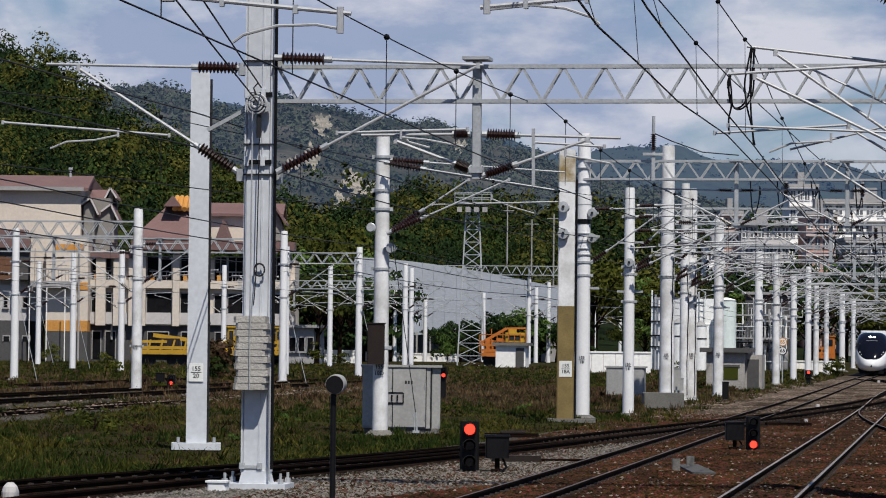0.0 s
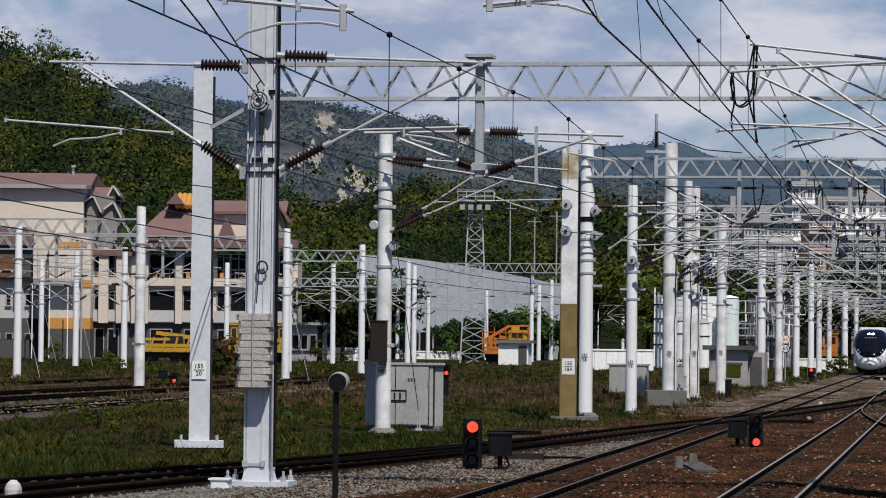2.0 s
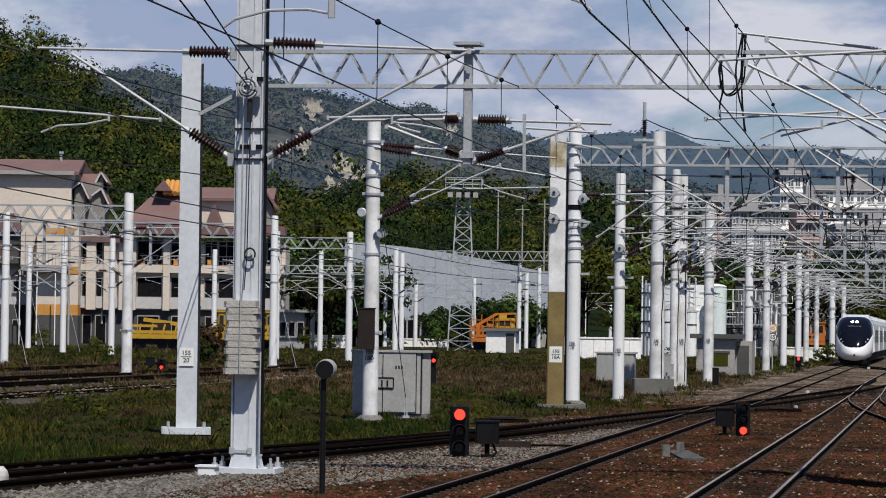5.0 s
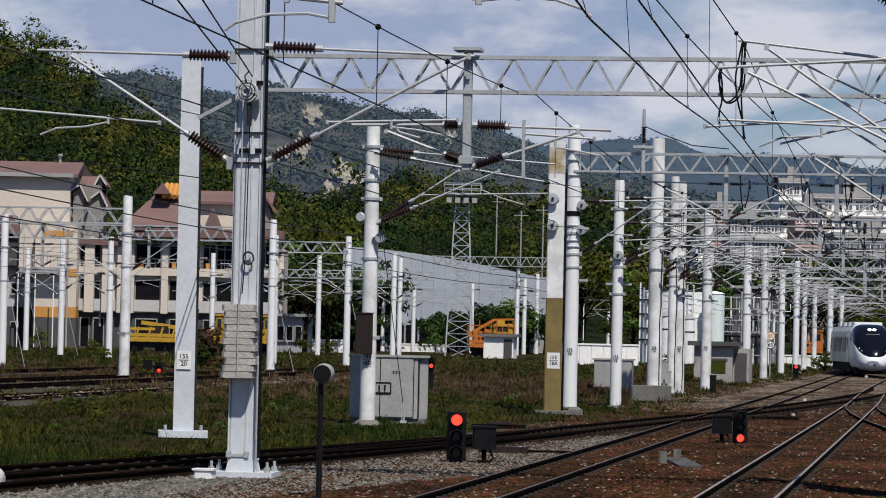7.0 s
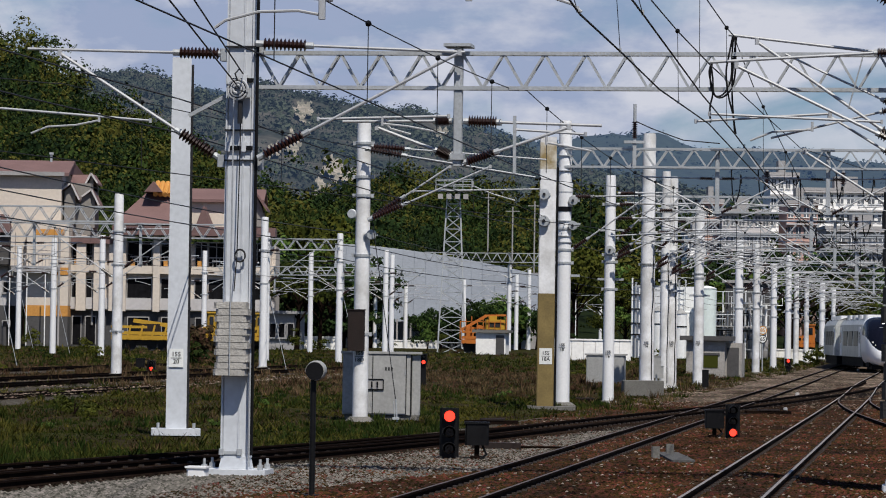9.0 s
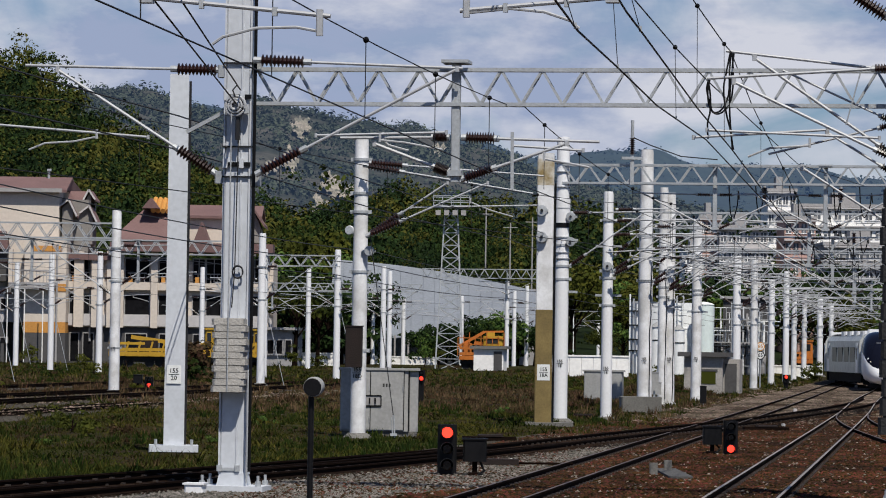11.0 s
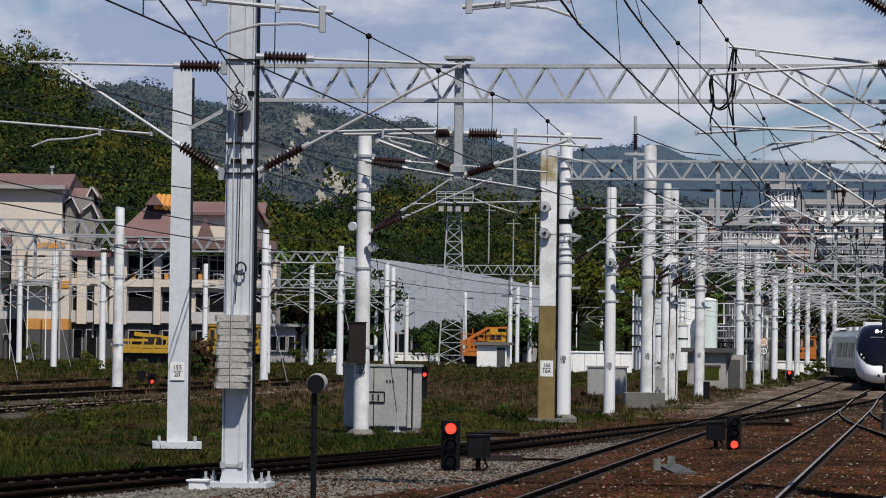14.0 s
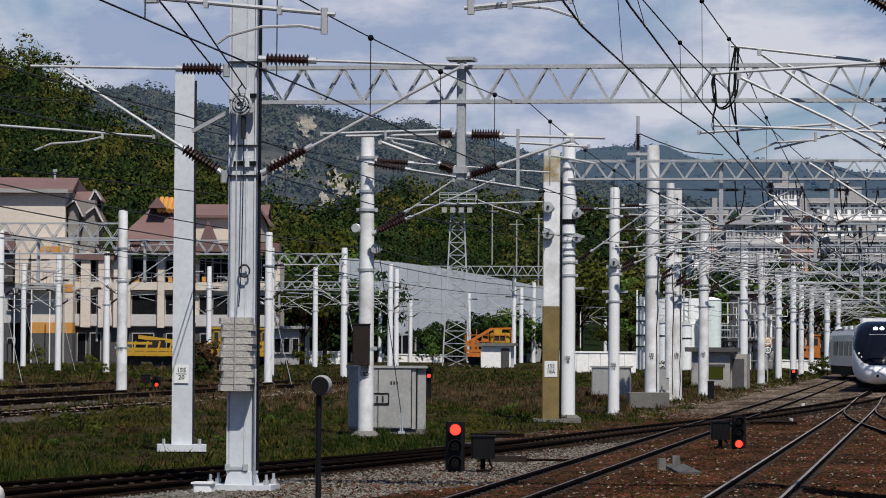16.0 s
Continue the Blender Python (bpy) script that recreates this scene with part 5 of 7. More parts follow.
M_ORANGE = mat("orange_tile", (0.55, 0.26, 0.06), 0.8, var=0.2, scale=0.6, fine=6, bump=0.2)
M_GLASS = mat("dark_window_glass", (0.015, 0.017, 0.02), 0.12, var=0.3, bump=0, spec=0.6)
# Near-black colour that paints the darkness of rooms behind windows.
M_VOID = mat("interior_shade", (0.012, 0.012, 0.014), 0.9, var=0.5, scale=0.5, fine=3, bump=0, spec=0.03)
# Greyer than glass: haze over the town is mixed into this colour.
M_TOWNGLASS = mat("window_with_haze", (0.13, 0.14, 0.16), 0.5, var=0.4, scale=0.3, fine=2, bump=0)
M_BAND = mat("pale_grey_render", (0.48, 0.46, 0.46), 0.9, var=0.12, scale=0.3, fine=4, bump=0.1)
M_STEELROOF = mat("grey_roof_sheet", (0.23, 0.25, 0.28), 0.55, metal=0.1, var=0.2, scale=0.2, fine=3, bump=0.1)


def opening(parent, x0, x1, z0, z1, y=-0.02, sill=True, bars=1):
    """A near-black panel painting the unlit room, with frame, mullions and sill, on a wall facing -y."""
    w = part("window", B().box(x0, x1, y - 0.01, y + 0.25, z0, z1), M_VOID, parent, "near-black panel for an unlit window opening")
    f = B()
    for a, b, c, d in ((x0 - 0.08, x0, z0, z1), (x1, x1 + 0.08, z0, z1), (x0 - 0.08, x1 + 0.08, z1, z1 + 0.1)):
        f.box(a, b, y - 0.06, y + 0.02, c, d)
    for i in range(bars):
        u = x0 + (x1 - x0) * (i + 1) / (bars + 1)
        f.box(u - 0.04, u + 0.04, y - 0.04, y + 0.02, z0, z1)
    part("frame", f, M_LGREY, w)
    if sill:
        part("sill", B().box(x0 - 0.15, x1 + 0.15, y - 0.18, y + 0.02, z0 - 0.14, z0), M_LGREY, w)
    return w


def gable_roof(parent, x0, x1, y0, y1, z, h, over=0.6, along="x", material=None):
    """Two pitches with a rim; the ridge runs along x or y."""
    b = B()
    x0, x1, y0, y1 = x0 - over, x1 + over, y0 - over, y1 + over
    t = 0.25
    if along == "x":
        m = (y0 + y1) / 2
        b.add([(x0, y0, z), (x1, y0, z), (x1, m, z + h), (x0, m, z + h), (x0, y1, z), (x1, y1, z)] + [(x0, y0, z - t), (x1, y0, z - t), (x1, m, z + h - t), (x0, m, z + h - t), (x0, y1, z - t), (x1, y1, z - t)],
              [(0, 1, 2, 3), (3, 2, 5, 4), (6, 9, 8, 7), (9, 10, 11, 8), (0, 6, 7, 1), (4, 5, 11, 10), (0, 3, 9, 6), (3, 4, 10, 9), (1, 7, 8, 2), (2, 8, 11, 5)])
    else:
        m = (x0 + x1) / 2
        b.add([(x0, y0, z), (x0, y1, z), (m, y1, z + h), (m, y0, z + h), (x1, y0, z), (x1, y1, z)] + [(x0, y0, z - t), (x0, y1, z - t), (m, y1, z + h - t), (m, y0, z + h - t), (x1, y0, z - t), (x1, y1, z - t)],
              [(0, 1, 2, 3), (3, 2, 5, 4), (6, 9, 8, 7), (9, 10, 11, 8), (0, 6, 7, 1), (4, 5, 11, 10), (0, 3, 9, 6), (3, 4, 10, 9), (1, 7, 8, 2), (2, 8, 11, 5)])
    return part("roof", b, material or M_ROOF, parent, "mauve-brown pitched roof")


BY = 300.0
K = BY / 5955.0


def depot():
    """The large cream building with dark lower walls, columns and balconies."""
    x = lambda px: (px - 784) * K + 0.0
    z0 = ground_z(-30, BY)
    zz = lambda py: 2.4 + (602.5 - py) * K
    d = thing("depot_building", pose(0, BY, 0), "cream four-storey depot building with mauve pitched roofs and dark grey base", "building")
    # tall left block
    part("wall", B().box(x(-90), x(140), 0, 12, zz(520), zz(330)), M_CREAM, d, "cream rendered wall")
    part("base_wall", B().box(x(-90), x(48), -0.6, 11, z0 - 0.3, zz(568)), M_GREYWALL, d, "dark grey lower wall")
    part("band_wall", B().box(x(-90), x(48), -0.6, 11, zz(568), zz(505)), M_BAND, d, "pale rendered wall")
    for a, b in ((-20, -8), (8, 14), (22, 30), (42, 50)):
        opening(d, x(a), x(b), zz(545), zz(527), y=-0.62, bars=0)
        opening(d, x(a), x(b + 4), zz(605), zz(596), y=-0.62, bars=0, sill=False)
    gable_roof(d, x(-95), x(142), 0, 9, zz(333), 1.35)
    # stair tower with the orange band
    part("tower_wall", B().box(x(84), x(158), -1.6, 6, zz(568), zz(420)), M_CREAM, d, "cream tower wall")
    part("tower_side", B().box(x(140), x(188), 2.2, 9, zz(520), zz(348)), M_SHADEGREY, d, "gable wall with shade painted in its grey")
    part("orange_band", B().box(x(84), x(158), -1.62, 6.02, zz(586), zz(567)), M_ORANGE, d, "orange painted band")
    part("orange_band", B().box(x(100), x(150), -1.63, -1.5, zz(443), zz(433)), M_ORANGE, d, "orange painted band")
    part("tower_base", B().box(x(84), x(158), -1.6, 6, z0 - 0.3, zz(586)), M_GREYWALL, d, "dark grey lower wall")
    part("flank_roof", B().add([(x(137), 1.0, zz(335)), (x(152), 4.5, zz(308)), (x(163), 8, zz(327)), (x(150), 4.5, zz(331)), (x(185), 6.0, zz(329)), (x(170), 3.0, zz(366)), (x(148), 1.4, zz(356))],
                               [(0, 1, 3), (1, 2, 3), (3, 4, 5, 6)]), M_ROOF, d, "mauve-brown pitched roof")
    for lx, apex, rx, le, ae, re, yy in ((140, 156, 171, 361, 349, 379, 0.4), (172, 189, 203, 372, 359, 387, 2.0), (172, 184, 196, 352, 328, 346, 4.0)):
        part("gable_wall", B().prism([(x(lx + 4), zz(re + 40)), (x(rx - 8), zz(re + 40)), (x(rx - 8), zz(re - 10)), (x(apex), zz(ae + 5)), (x(lx + 4), zz(le + 2))], yy + 0.3, yy + 4), M_SHADEGREY, d, "gable wall with shade painted in its grey")
        part("roof", B().prism([(x(lx), zz(le + 2)), (x(apex), zz(ae + 2)), (x(rx), zz(re + 3)), (x(rx), zz(re)), (x(apex), zz(ae)), (x(lx), zz(le))], yy - 0.1, yy + 4.5), M_ROOF, d, "mauve-brown pitched roof")
        part("verge_board", B().beam((x(lx), yy - 0.15, zz(le)), (x(apex), yy - 0.15, zz(ae)), 0.1, 0.16).beam((x(apex), yy - 0.15, zz(ae)), (x(rx), yy - 0.15, zz(re)), 0.1, 0.16), M_BAND, d, "pale verge board")
    # balcony block between
    part("balcony_slab", B().box(x(60), x(140), -3.0, 0, zz(508), zz(498)), M_LGREY, d)
    part("soffit_wall", B().box(x(48), x(90), -0.2, 2, zz(568), zz(500)), M_LGREY, d)
    part("lean_roof", B().prism([(x(-60), zz(440)), (x(56), zz(440)), (x(48), zz(408)), (x(-60), zz(408))], -2.0, 0.0), M_ROOF, d, "mauve lean-to roof")
    for a in (-30, 30, 58):
        part("column", B().box(x(a), x(a + 7), -2.4, -1.7, zz(500), zz(440)), M_CREAM, d)
    # Solid dark box: the balcony's shade is put in as colour.
    part("recess_shade", B().box(x(-60), x(56), -1.5, -0.1, zz(496), zz(440)), M_GREYWALL, d, "dark box painted as balcony shade")
    for i in range(10):
        part("baluster", B().box(x(72 + i * 6), x(73 + i * 6), -2.9, -2.8, zz(498), zz(478)), M_LGREY, d)
    part("handrail", B().box(x(70), x(132), -2.95, -2.75, zz(479), zz(476)), M_LGREY, d)
    # long wing
    part("wing_wall", B().box(x(158), x(520), 1.0, 10, zz(574), zz(455)), M_CREAM, d, "cream rendered wall")
    part("wing_base", B().box(x(158), x(520), 1.0, 10, z0 - 0.3, zz(574)), M_GREYWALL, d, "dark grey lower wall")
    part("wing_ledge", B().box(x(158), x(520), 0.4, 1.0, zz(508), zz(494)), M_CREAM, d)
    part("wing_ledge", B().box(x(158), x(520), 0.6, 1.0, zz(572), zz(552)), M_BAND, d)
    for a, b in ((160, 180), (183, 206), (258, 300), (318, 345), (378, 398), (402, 428), (448, 470), (474, 500)):
        opening(d, x(a), x(b), zz(551), zz(517), y=0.98, bars=0)
        opening(d, x(a), x(b), zz(494), zz(452), y=0.98, bars=1)
        opening(d, x(a + 2), x(b - 4), zz(635), zz(586), y=0.98, bars=0, sill=False)
    for a, w in ((168, 12), (180, 5), (199, 10), (226, 8), (246, 10), (304, 12), (352, 11), (430, 11), (502, 11)):
        part("column", B().box(x(a), x(a + w), 0.2, 1.0, zz(575), zz(440)), M_CREAM, d)
    # wing roofs
    part("hip_roof", B().add([(x(232), -0.5, zz(420)), (x(362), -0.5, zz(420)), (x(362), 14, zz(420)), (x(232), 14, zz(420)), (x(296), 5, zz(348)), (x(318), 8, zz(348))],
                             [(0, 1, 5, 4), (1, 2, 5), (2, 3, 4, 5), (3, 0, 4), (3, 2, 1, 0)]), M_ROOF, d, "mauve hipped roof")
    part("ridge_gable", B().prism([(x(284), zz(362)), (x(300), zz(343)), (x(316), zz(362))], 1.2, 9), M_ROOF, d)
    for i in range(6):
        part("ridge_tile", B().cyl((x(304 + i * 8), 1.4 + i * 0.5, zz(366)), (x(304 + i * 8), 4.4 + i * 0.4, zz(343)), 0.24, n=8), M_ORANGE, d, "orange ridge tile")
    part("rear_wall", B().box(x(366), x(478), 4, 12, zz(440), zz(372)), M_CREAM, d, "cream upper wall")
    gable_roof(d, x(366), x(484), 4, 10, zz(372), 1.1)
    gable_roof(d, x(466), x(492), 2.5, 8, zz(388), 1.7, 0.5, "y")
    part("gable_wall", B().prism([(x(464), zz(420)), (x(494), zz(420)), (x(494), zz(390)), (x(479), zz(358)), (x(464), zz(390))], 2.7, 7.5), M_SHADEGREY, d, "gable wall with shade painted in its grey")
    part("dormer_roof", B().prism([(x(374), zz(436)), (x(392), zz(386)), (x(412), zz(436))], -0.5, 5), M_ROOF, d, "mauve-brown pitched roof")
    part("lower_roof", B().box(x(158), x(232), 0, 10, zz(456), zz(444)).box(x(232), x(520), -0.8, 3, zz(440), zz(424)), M_ROOF, d, "mauve roof edge")
    for a, b, t, bo in ((133, 158, 500, 513), (84, 100, 500, 510)):
        part("orange_block", B().box(x(a), x(b), -1.66, -1.5, zz(bo), zz(t)), M_ORANGE, d, "orange painted block")
    M_BROWNPANEL = mat("brown_panel", (0.16, 0.075, 0.04), 0.8, var=0.3, scale=0.8, fine=6, bump=0.1)
    for a, b in ((-40, -12), (-6, 22)):
        part("brown_panel", B().box(x(a), x(b), -1.56, -1.5, zz(496), zz(456)), M_BROWNPANEL, d, "reddish brown panel in the balcony recess")
    for a, b, t in ((262, 296, 478), (320, 343, 478), (162, 204, 478), (380, 426, 478)):
        part("balcony_rail", B().box(x(a), x(b), 0.75, 0.8, zz(t + 1), zz(t - 1)).box(x(a), x(b), 0.75, 0.8, zz(t + 9), zz(t + 8)), M_LGREY, d)
        for q in range(4):
            u = a + (b - a) * (q + 0.5) / 4
            part("rail_post", B().box(x(u), x(u + 1), 0.75, 0.8, zz(494), zz(t)), M_LGREY, d)
        part("planter", B().box(x(a + 2), x(a + 9), 0.5, 0.8, zz(494), zz(484)), M_ORANGE, d, "orange planter box")
    for u, t in ((205, 560), (240, 545), (350, 545)):
        part("air_conditioner", B().box(x(u), x(u + 8), 0.4, 1.0, zz(t), zz(t - 9), b=0.05), M_WHITEWALL, d)
    part("roof_edge", B().box(x(-95), x(146), -0.72, -0.6, zz(338), zz(331)), M_LGREY, d, "grey fascia board")
    for u in (60, 90, 122):
        part("stay_pole", B().cyl((x(u), -3.5, z0), (x(u), -3.5, zz(510)), 0.05), M_WHITEWALL, d)
    part("vent_pipe", B().cyl((x(112), 4, zz(318)), (x(112), 4, zz(293)), 0.12).box(x(109), x(116), 3.8, 4.2, zz(296), zz(292)), M_GALV, d)
    part("drain_pipe", B().cyl((x(142), -1.7, z0), (x(142), -1.7, zz(430)), 0.1).cyl((x(196), 0.9, zz(600)), (x(196), 0.9, zz(455)), 0.1), M_LGREY, d)


depot()


def pale_wall():
    w = thing("boundary_wall", Matrix.Identity(4), "low white-painted boundary wall", "wall", kind="structure")
    for a, b, y, t, bt in ((500, 640, 312, 624, 643), (640, 812, 345, 628, 640), (1005, 1152, 250, 622, 648), (1325, 1480, 305, 634, 662)):
        k = y / 5955
        n = int((b - a) / 20)
        for i in range(n):
            x0, x1 = (a + (b - a) * i / n - 784) * k, (a + (b - a) * (i + 1) / n - 784) * k
            part("panel", B().box(x0, x1 - 0.012, y, y + 0.3, ground_z(x0, y) - 0.3, 2.4 + (610 - t) * k, b=0.03).box(x0, x1, y - 0.06, y + 0.36, 2.4 + (610 - t) * k, 2.4 + (610 - t) * k + 0.12), M_WHITEWALL, w)


pale_wall()


def curved_shed():
    """The long shed with a bowed sheet roof."""
    y, k = 350.0, 350.0 / 5955
    s = thing("shed", pose(0, y, 0), "large shed with bowed grey sheet-metal roof", "building")
    n = 18
    for i in range(n):
        a, b = i / n, (i + 1) / n
        px = lambda t: (620 + 375 * t - 784) * k
        zt = lambda t: 2.4 + (611 - (452 + 52 * t ** 1.6)) * k
        zl = lambda t: 2.4 + (611 - (604 - 30 * t)) * k
        vs = []
        for t in (a, b):
            for j in range(9):
                q = j / 8
                vs.append((px(t), 14 * math.sin(q * 1.5) , zl(t) + (zt(t) - zl(t)) * math.sin(q * 1.45) / math.sin(1.45)))
        part("roof_sheet", B().add(vs + [(v[0], v[1] + 0.3, v[2] - 0.1) for v in vs], [(j, j + 1, j + 10, j + 9) for j in range(8)] + [(18 + j, 27 + j, 28 + j, 19 + j) for j in range(8)]), M_STEELROOF, s)
        part("seam", B().tube([Vector(v) + Vector((0, -0.06, 0.05)) for v in vs[:9]], 0.02, 4), M_STEELROOF, s)
    for i in range(14):
        part("wall_post", B().box((640 + 24 * i - 784) * k, (643 + 24 * i - 784) * k, -0.4, -0.1, 0, 2.4 + (611 - 590) * k), M_LGREY, s)
    part("inner_wall", B().box((620 - 784) * k, (995 - 784) * k, 14.5, 15, 0, 2.4 + (611 - 500) * k), M_LGREY, s)


curved_shed()


def lattice_tower():
    y, k = 300.0, 300.0 / 5955
    t = thing("lattice_tower", pose((834 - 784) * k, y, 0.3), "galvanised lattice floodlight tower with a top platform", "tower")
    h, w0, w1 = 14.62, 1.25, 0.55
    cor = [(-1, -1), (1, -1), (1, 1), (-1, 1)]
    wid = lambda z: w0 + (w1 - w0) * z / h
    for a, b in cor:
        part("leg", B().beam((a * w0, b * w0, 0), (a * w1, b * w1, h), 0.12, 0.12), M_GALV, t)
    n = 13
    for i in range(n):
        z0, z1 = h * i / n, h * (i + 1) / n
        for (a, b), (c, d) in zip(cor, cor[1:] + cor[:1]):
            u, v = wid(z0), wid(z1)
            for p, q in (((a * u, b * u, z0), (c * v, d * v, z1)), ((c * u, d * u, z0), (a * v, b * v, z1)), ((a * v, b * v, z1), (c * v, d * v, z1))):
                part("brace", B().beam(p, q, 0.06, 0.06), M_GALV, t)
    p = part("platform", B().box(-1.6, 1.6, -1.6, 1.6, h, h + 0.15), M_GALV, t)
    for z in (h + 0.55, h + 1.0):
        part("rail", B().beam((-1.6, -1.6, z), (1.6, -1.6, z), 0.06, 0.06).beam((-1.6, 1.6, z), (1.6, 1.6, z), 0.06, 0.06).beam((-1.6, -1.6, z), (-1.6, 1.6, z), 0.06, 0.06).beam((1.6, -1.6, z), (1.6, 1.6, z), 0.06, 0.06), M_GALV, p)
    for i in range(5):
        part("post", B().beam((-1.6 + 0.8 * i, -1.6, h), (-1.6 + 0.8 * i, -1.6, h + 1.05), 0.06, 0.06), M_GALV, p)
    for i in range(4):
        part("floodlight", B().box(-1.4 + 0.75 * i, -0.95 + 0.75 * i, -1.75, -1.5, h - 0.75, h - 0.3), M_LGREY, t)


lattice_tower()


# ---------------------------------------------------------------- yard things
def cabinet():
    y, k = 91.3, 91.3 / 5955
    x = lambda px: (px - 784) * k
    z = lambda py: 2.4 + (609 - py) * k
    c = thing("relay_cabinet", pose(x(703), y, 0), "weathered grey steel relay cabinet with doors on a plinth", "cabinet")
    w, h = (758 - 637) * k / 2, z(650)
    part("body", B().box(-w, w, 0, 0.7, 0.12, h, b=0.02), M_CABINET, c)
    part("side_cabinet", B().box(w + 0.02, w + 0.26, 0.05, 0.62, 0.12, h - 0.03, b=0.02), M_CABINET, c)
    part("roof", B().box(-w - 0.05, w + 0.3, -0.06, 0.76, h, h + 0.06, b=0.02), M_CABINET, c)
    part("plinth", B().box(-w + 0.05, w + 0.24, 0.05, 0.65, -0.2, 0.12), M_CONC, c, "concrete plinth")
    for a, b in ((-w + 0.02, -w + 0.36), (-w + 0.38, -0.12), (-0.10, w - 0.14)):
        d = part("door", B().box(a, b, -0.03, 0.0, 0.16, h - 0.04), M_CABINET, c)
        part("hinge", B().cyl((b - 0.02, -0.04, 0.35), (b - 0.02, -0.04, 0.5), 0.012, n=6).cyl((b - 0.02, -0.04, 1.2), (b - 0.02, -0.04, 1.35), 0.012, n=6), M_GALV, d)
    for a in (-w + 0.37, -0.11, w - 0.13, w + 0.01):
        part("door_seam", B().box(a - 0.012, a + 0.012, -0.036, -0.028 + 0.05 * (a > w), 0.14, h - 0.02), M_BLACK, c, "dark gap between doors")
    hd = part("handle_plate", B().box(-0.40, 0.16, -0.045, -0.03, 0.82, 1.06, b=0.0), M_LGREY, c, "recessed handle plate")
    for i in range(3):
        part("handle", B().box(-0.3 + 0.15 * i, -0.26 + 0.15 * i, -0.07, -0.045, 0.86, 1.02), M_BLACK, hd)
    part("handle_rim", B().beam((-0.42, -0.05, 0.8), (0.18, -0.05, 0.8), 0.02, 0.03).beam((-0.42, -0.05, 1.08), (0.18, -0.05, 1.08), 0.02, 0.03).beam((-0.42, -0.05, 0.8), (-0.42, -0.05, 1.08), 0.03, 0.02).beam((0.18, -0.05, 0.8), (0.18, -0.05, 1.08), 0.03, 0.02), M_BLACK, hd)
    for i in range(3):
        part("marking", B().box(0.22 + 0.08 * i, 0.27 + 0.08 * i, -0.034, -0.03, 1.32, 1.41), M_INK, c, "small dark stencil mark")


cabinet()


def dwarf_signal(px, top, bottom, y, lenses, lit, width=0.34, label="black dwarf signal showing a red light", boxside=0):
    k = y / 5955
    z = lambda py: 2.4 + (605.5 + 0.0106 * (px - 784) + 5 - py) * k
    s = thing("dwarf_signal", pose((px - 784) * k + 0.03, y, 0), label, "signal", "ground signals")
    z0, z1 = z(bottom), z(top)
    part("case", B().box(-width / 2, width / 2, 0, 0.18, z0, z1, b=0.04), M_BLACK, s)
    part("foot", B().box(-width * 0.35, width * 0.35, 0.0, 0.2, -0.1, z0), M_BLACK, s)
    n = lenses
    h = (z1 - z0) / n
    for i in range(n):
        zc = z1 - (i + 0.5) * h
        r = min(width, h) * 0.34
        part("hood", hood(zc, r), M_BLACK, s, smooth=False)
        part("lens", B().lathe((0, -0.03, zc), (0, 0.03, zc), [(0, r * 0.75), (0.4, r), (1, r)], 18), M_RED if i == lit else M_GLASS, s, "glowing red lens" if i == lit else "dark unlit lens", smooth=True)
    if boxside:
        bx = boxside
        part("control_box", B().box(bx - 0.22, bx + 0.22, 0.0, 0.3, z0 + 0.22, z0 + 0.62, b=0.03), M_BLACK, s, "black metal control box")
        part("box_lid", B().box(bx - 0.24, bx + 0.24, -0.02, 0.32, z0 + 0.62, z0 + 0.655), M_BLACK, s)
        part("box_post", B().cyl((bx, 0.15, -0.1), (bx, 0.15, z0 + 0.22), 0.05).box(bx - 0.12, bx + 0.12, 0.0, 0.3, -0.05, 0.08), M_RAIL, s)
        part("cable", B().tube([(bx + 0.1, 0.1, z0 + 0.22), (bx + 0.18, 0.05, 0.12), (bx + 0.05, -0.1, 0.03)], 0.025, 6), M_BLACK, s)
    return s


def hood(zc, r):
    b, n = B(), 14
    vs = []
    for y in (-0.2, 0.0):
        for q in (r * 1.12, r * 1.22):
            vs += [(q * math.cos(math.pi * (-0.15 + 1.3 * i / n)), y, zc + q * math.sin(math.pi * (-0.15 + 1.3 * i / n))) for i in range(n + 1)]
    m = n + 1
    fs = []
    for i in range(n):
        fs += [(i, i + 1, m + i + 1, m + i), (2 * m + i, 3 * m + i, 3 * m + i + 1, 2 * m + i + 1), (i, 2 * m + i, 2 * m + i + 1, i + 1), (m + i, m + i + 1, 3 * m + i + 1, 3 * m + i)]
    return b.add(vs, fs)


dwarf_signal(830, 746, 832, 62.9, 3, 0, 0.36, boxside=0.52)
dwarf_signal(1332, 738, 797, 78.5, 3, 2, 0.33, "black dwarf signal with its lower red light lit", boxside=-0.42)
dwarf_signal(303, 664, 684, 165, 2, 1, 0.42, "small black signal with a red light among weeds", boxside=-0.55)
dwarf_signal(784, 650, 670, 135, 2, 1, 0.3, "small black signal with a red light behind the cabinet")
dwarf_signal(1430, 656, 672, 226, 2, 0, 0.42, "small black signal with a red light by the line")

# lamp post in the foreground
LP = thing("post_lamp", pose(-1.56, 48.2, 0), "black post carrying a short grey lamp drum", "lamp")
part("post", B().cyl((0, 0, -0.1), (0, 0, 1.7), 0.042, n=12).cyl((0, 0, -0.1), (0, 0, 0.04), 0.12, n=12), M_BLACK, LP, smooth=True)
part("drum", B().lathe((0.02, -0.14, 1.81), (0.05, 0.12, 1.82), [(0, 0.115), (0.0, 0.135), (0.5, 0.145), (1, 0.14)], 20), M_CABINET, LP, "grey lamp drum", smooth=True)
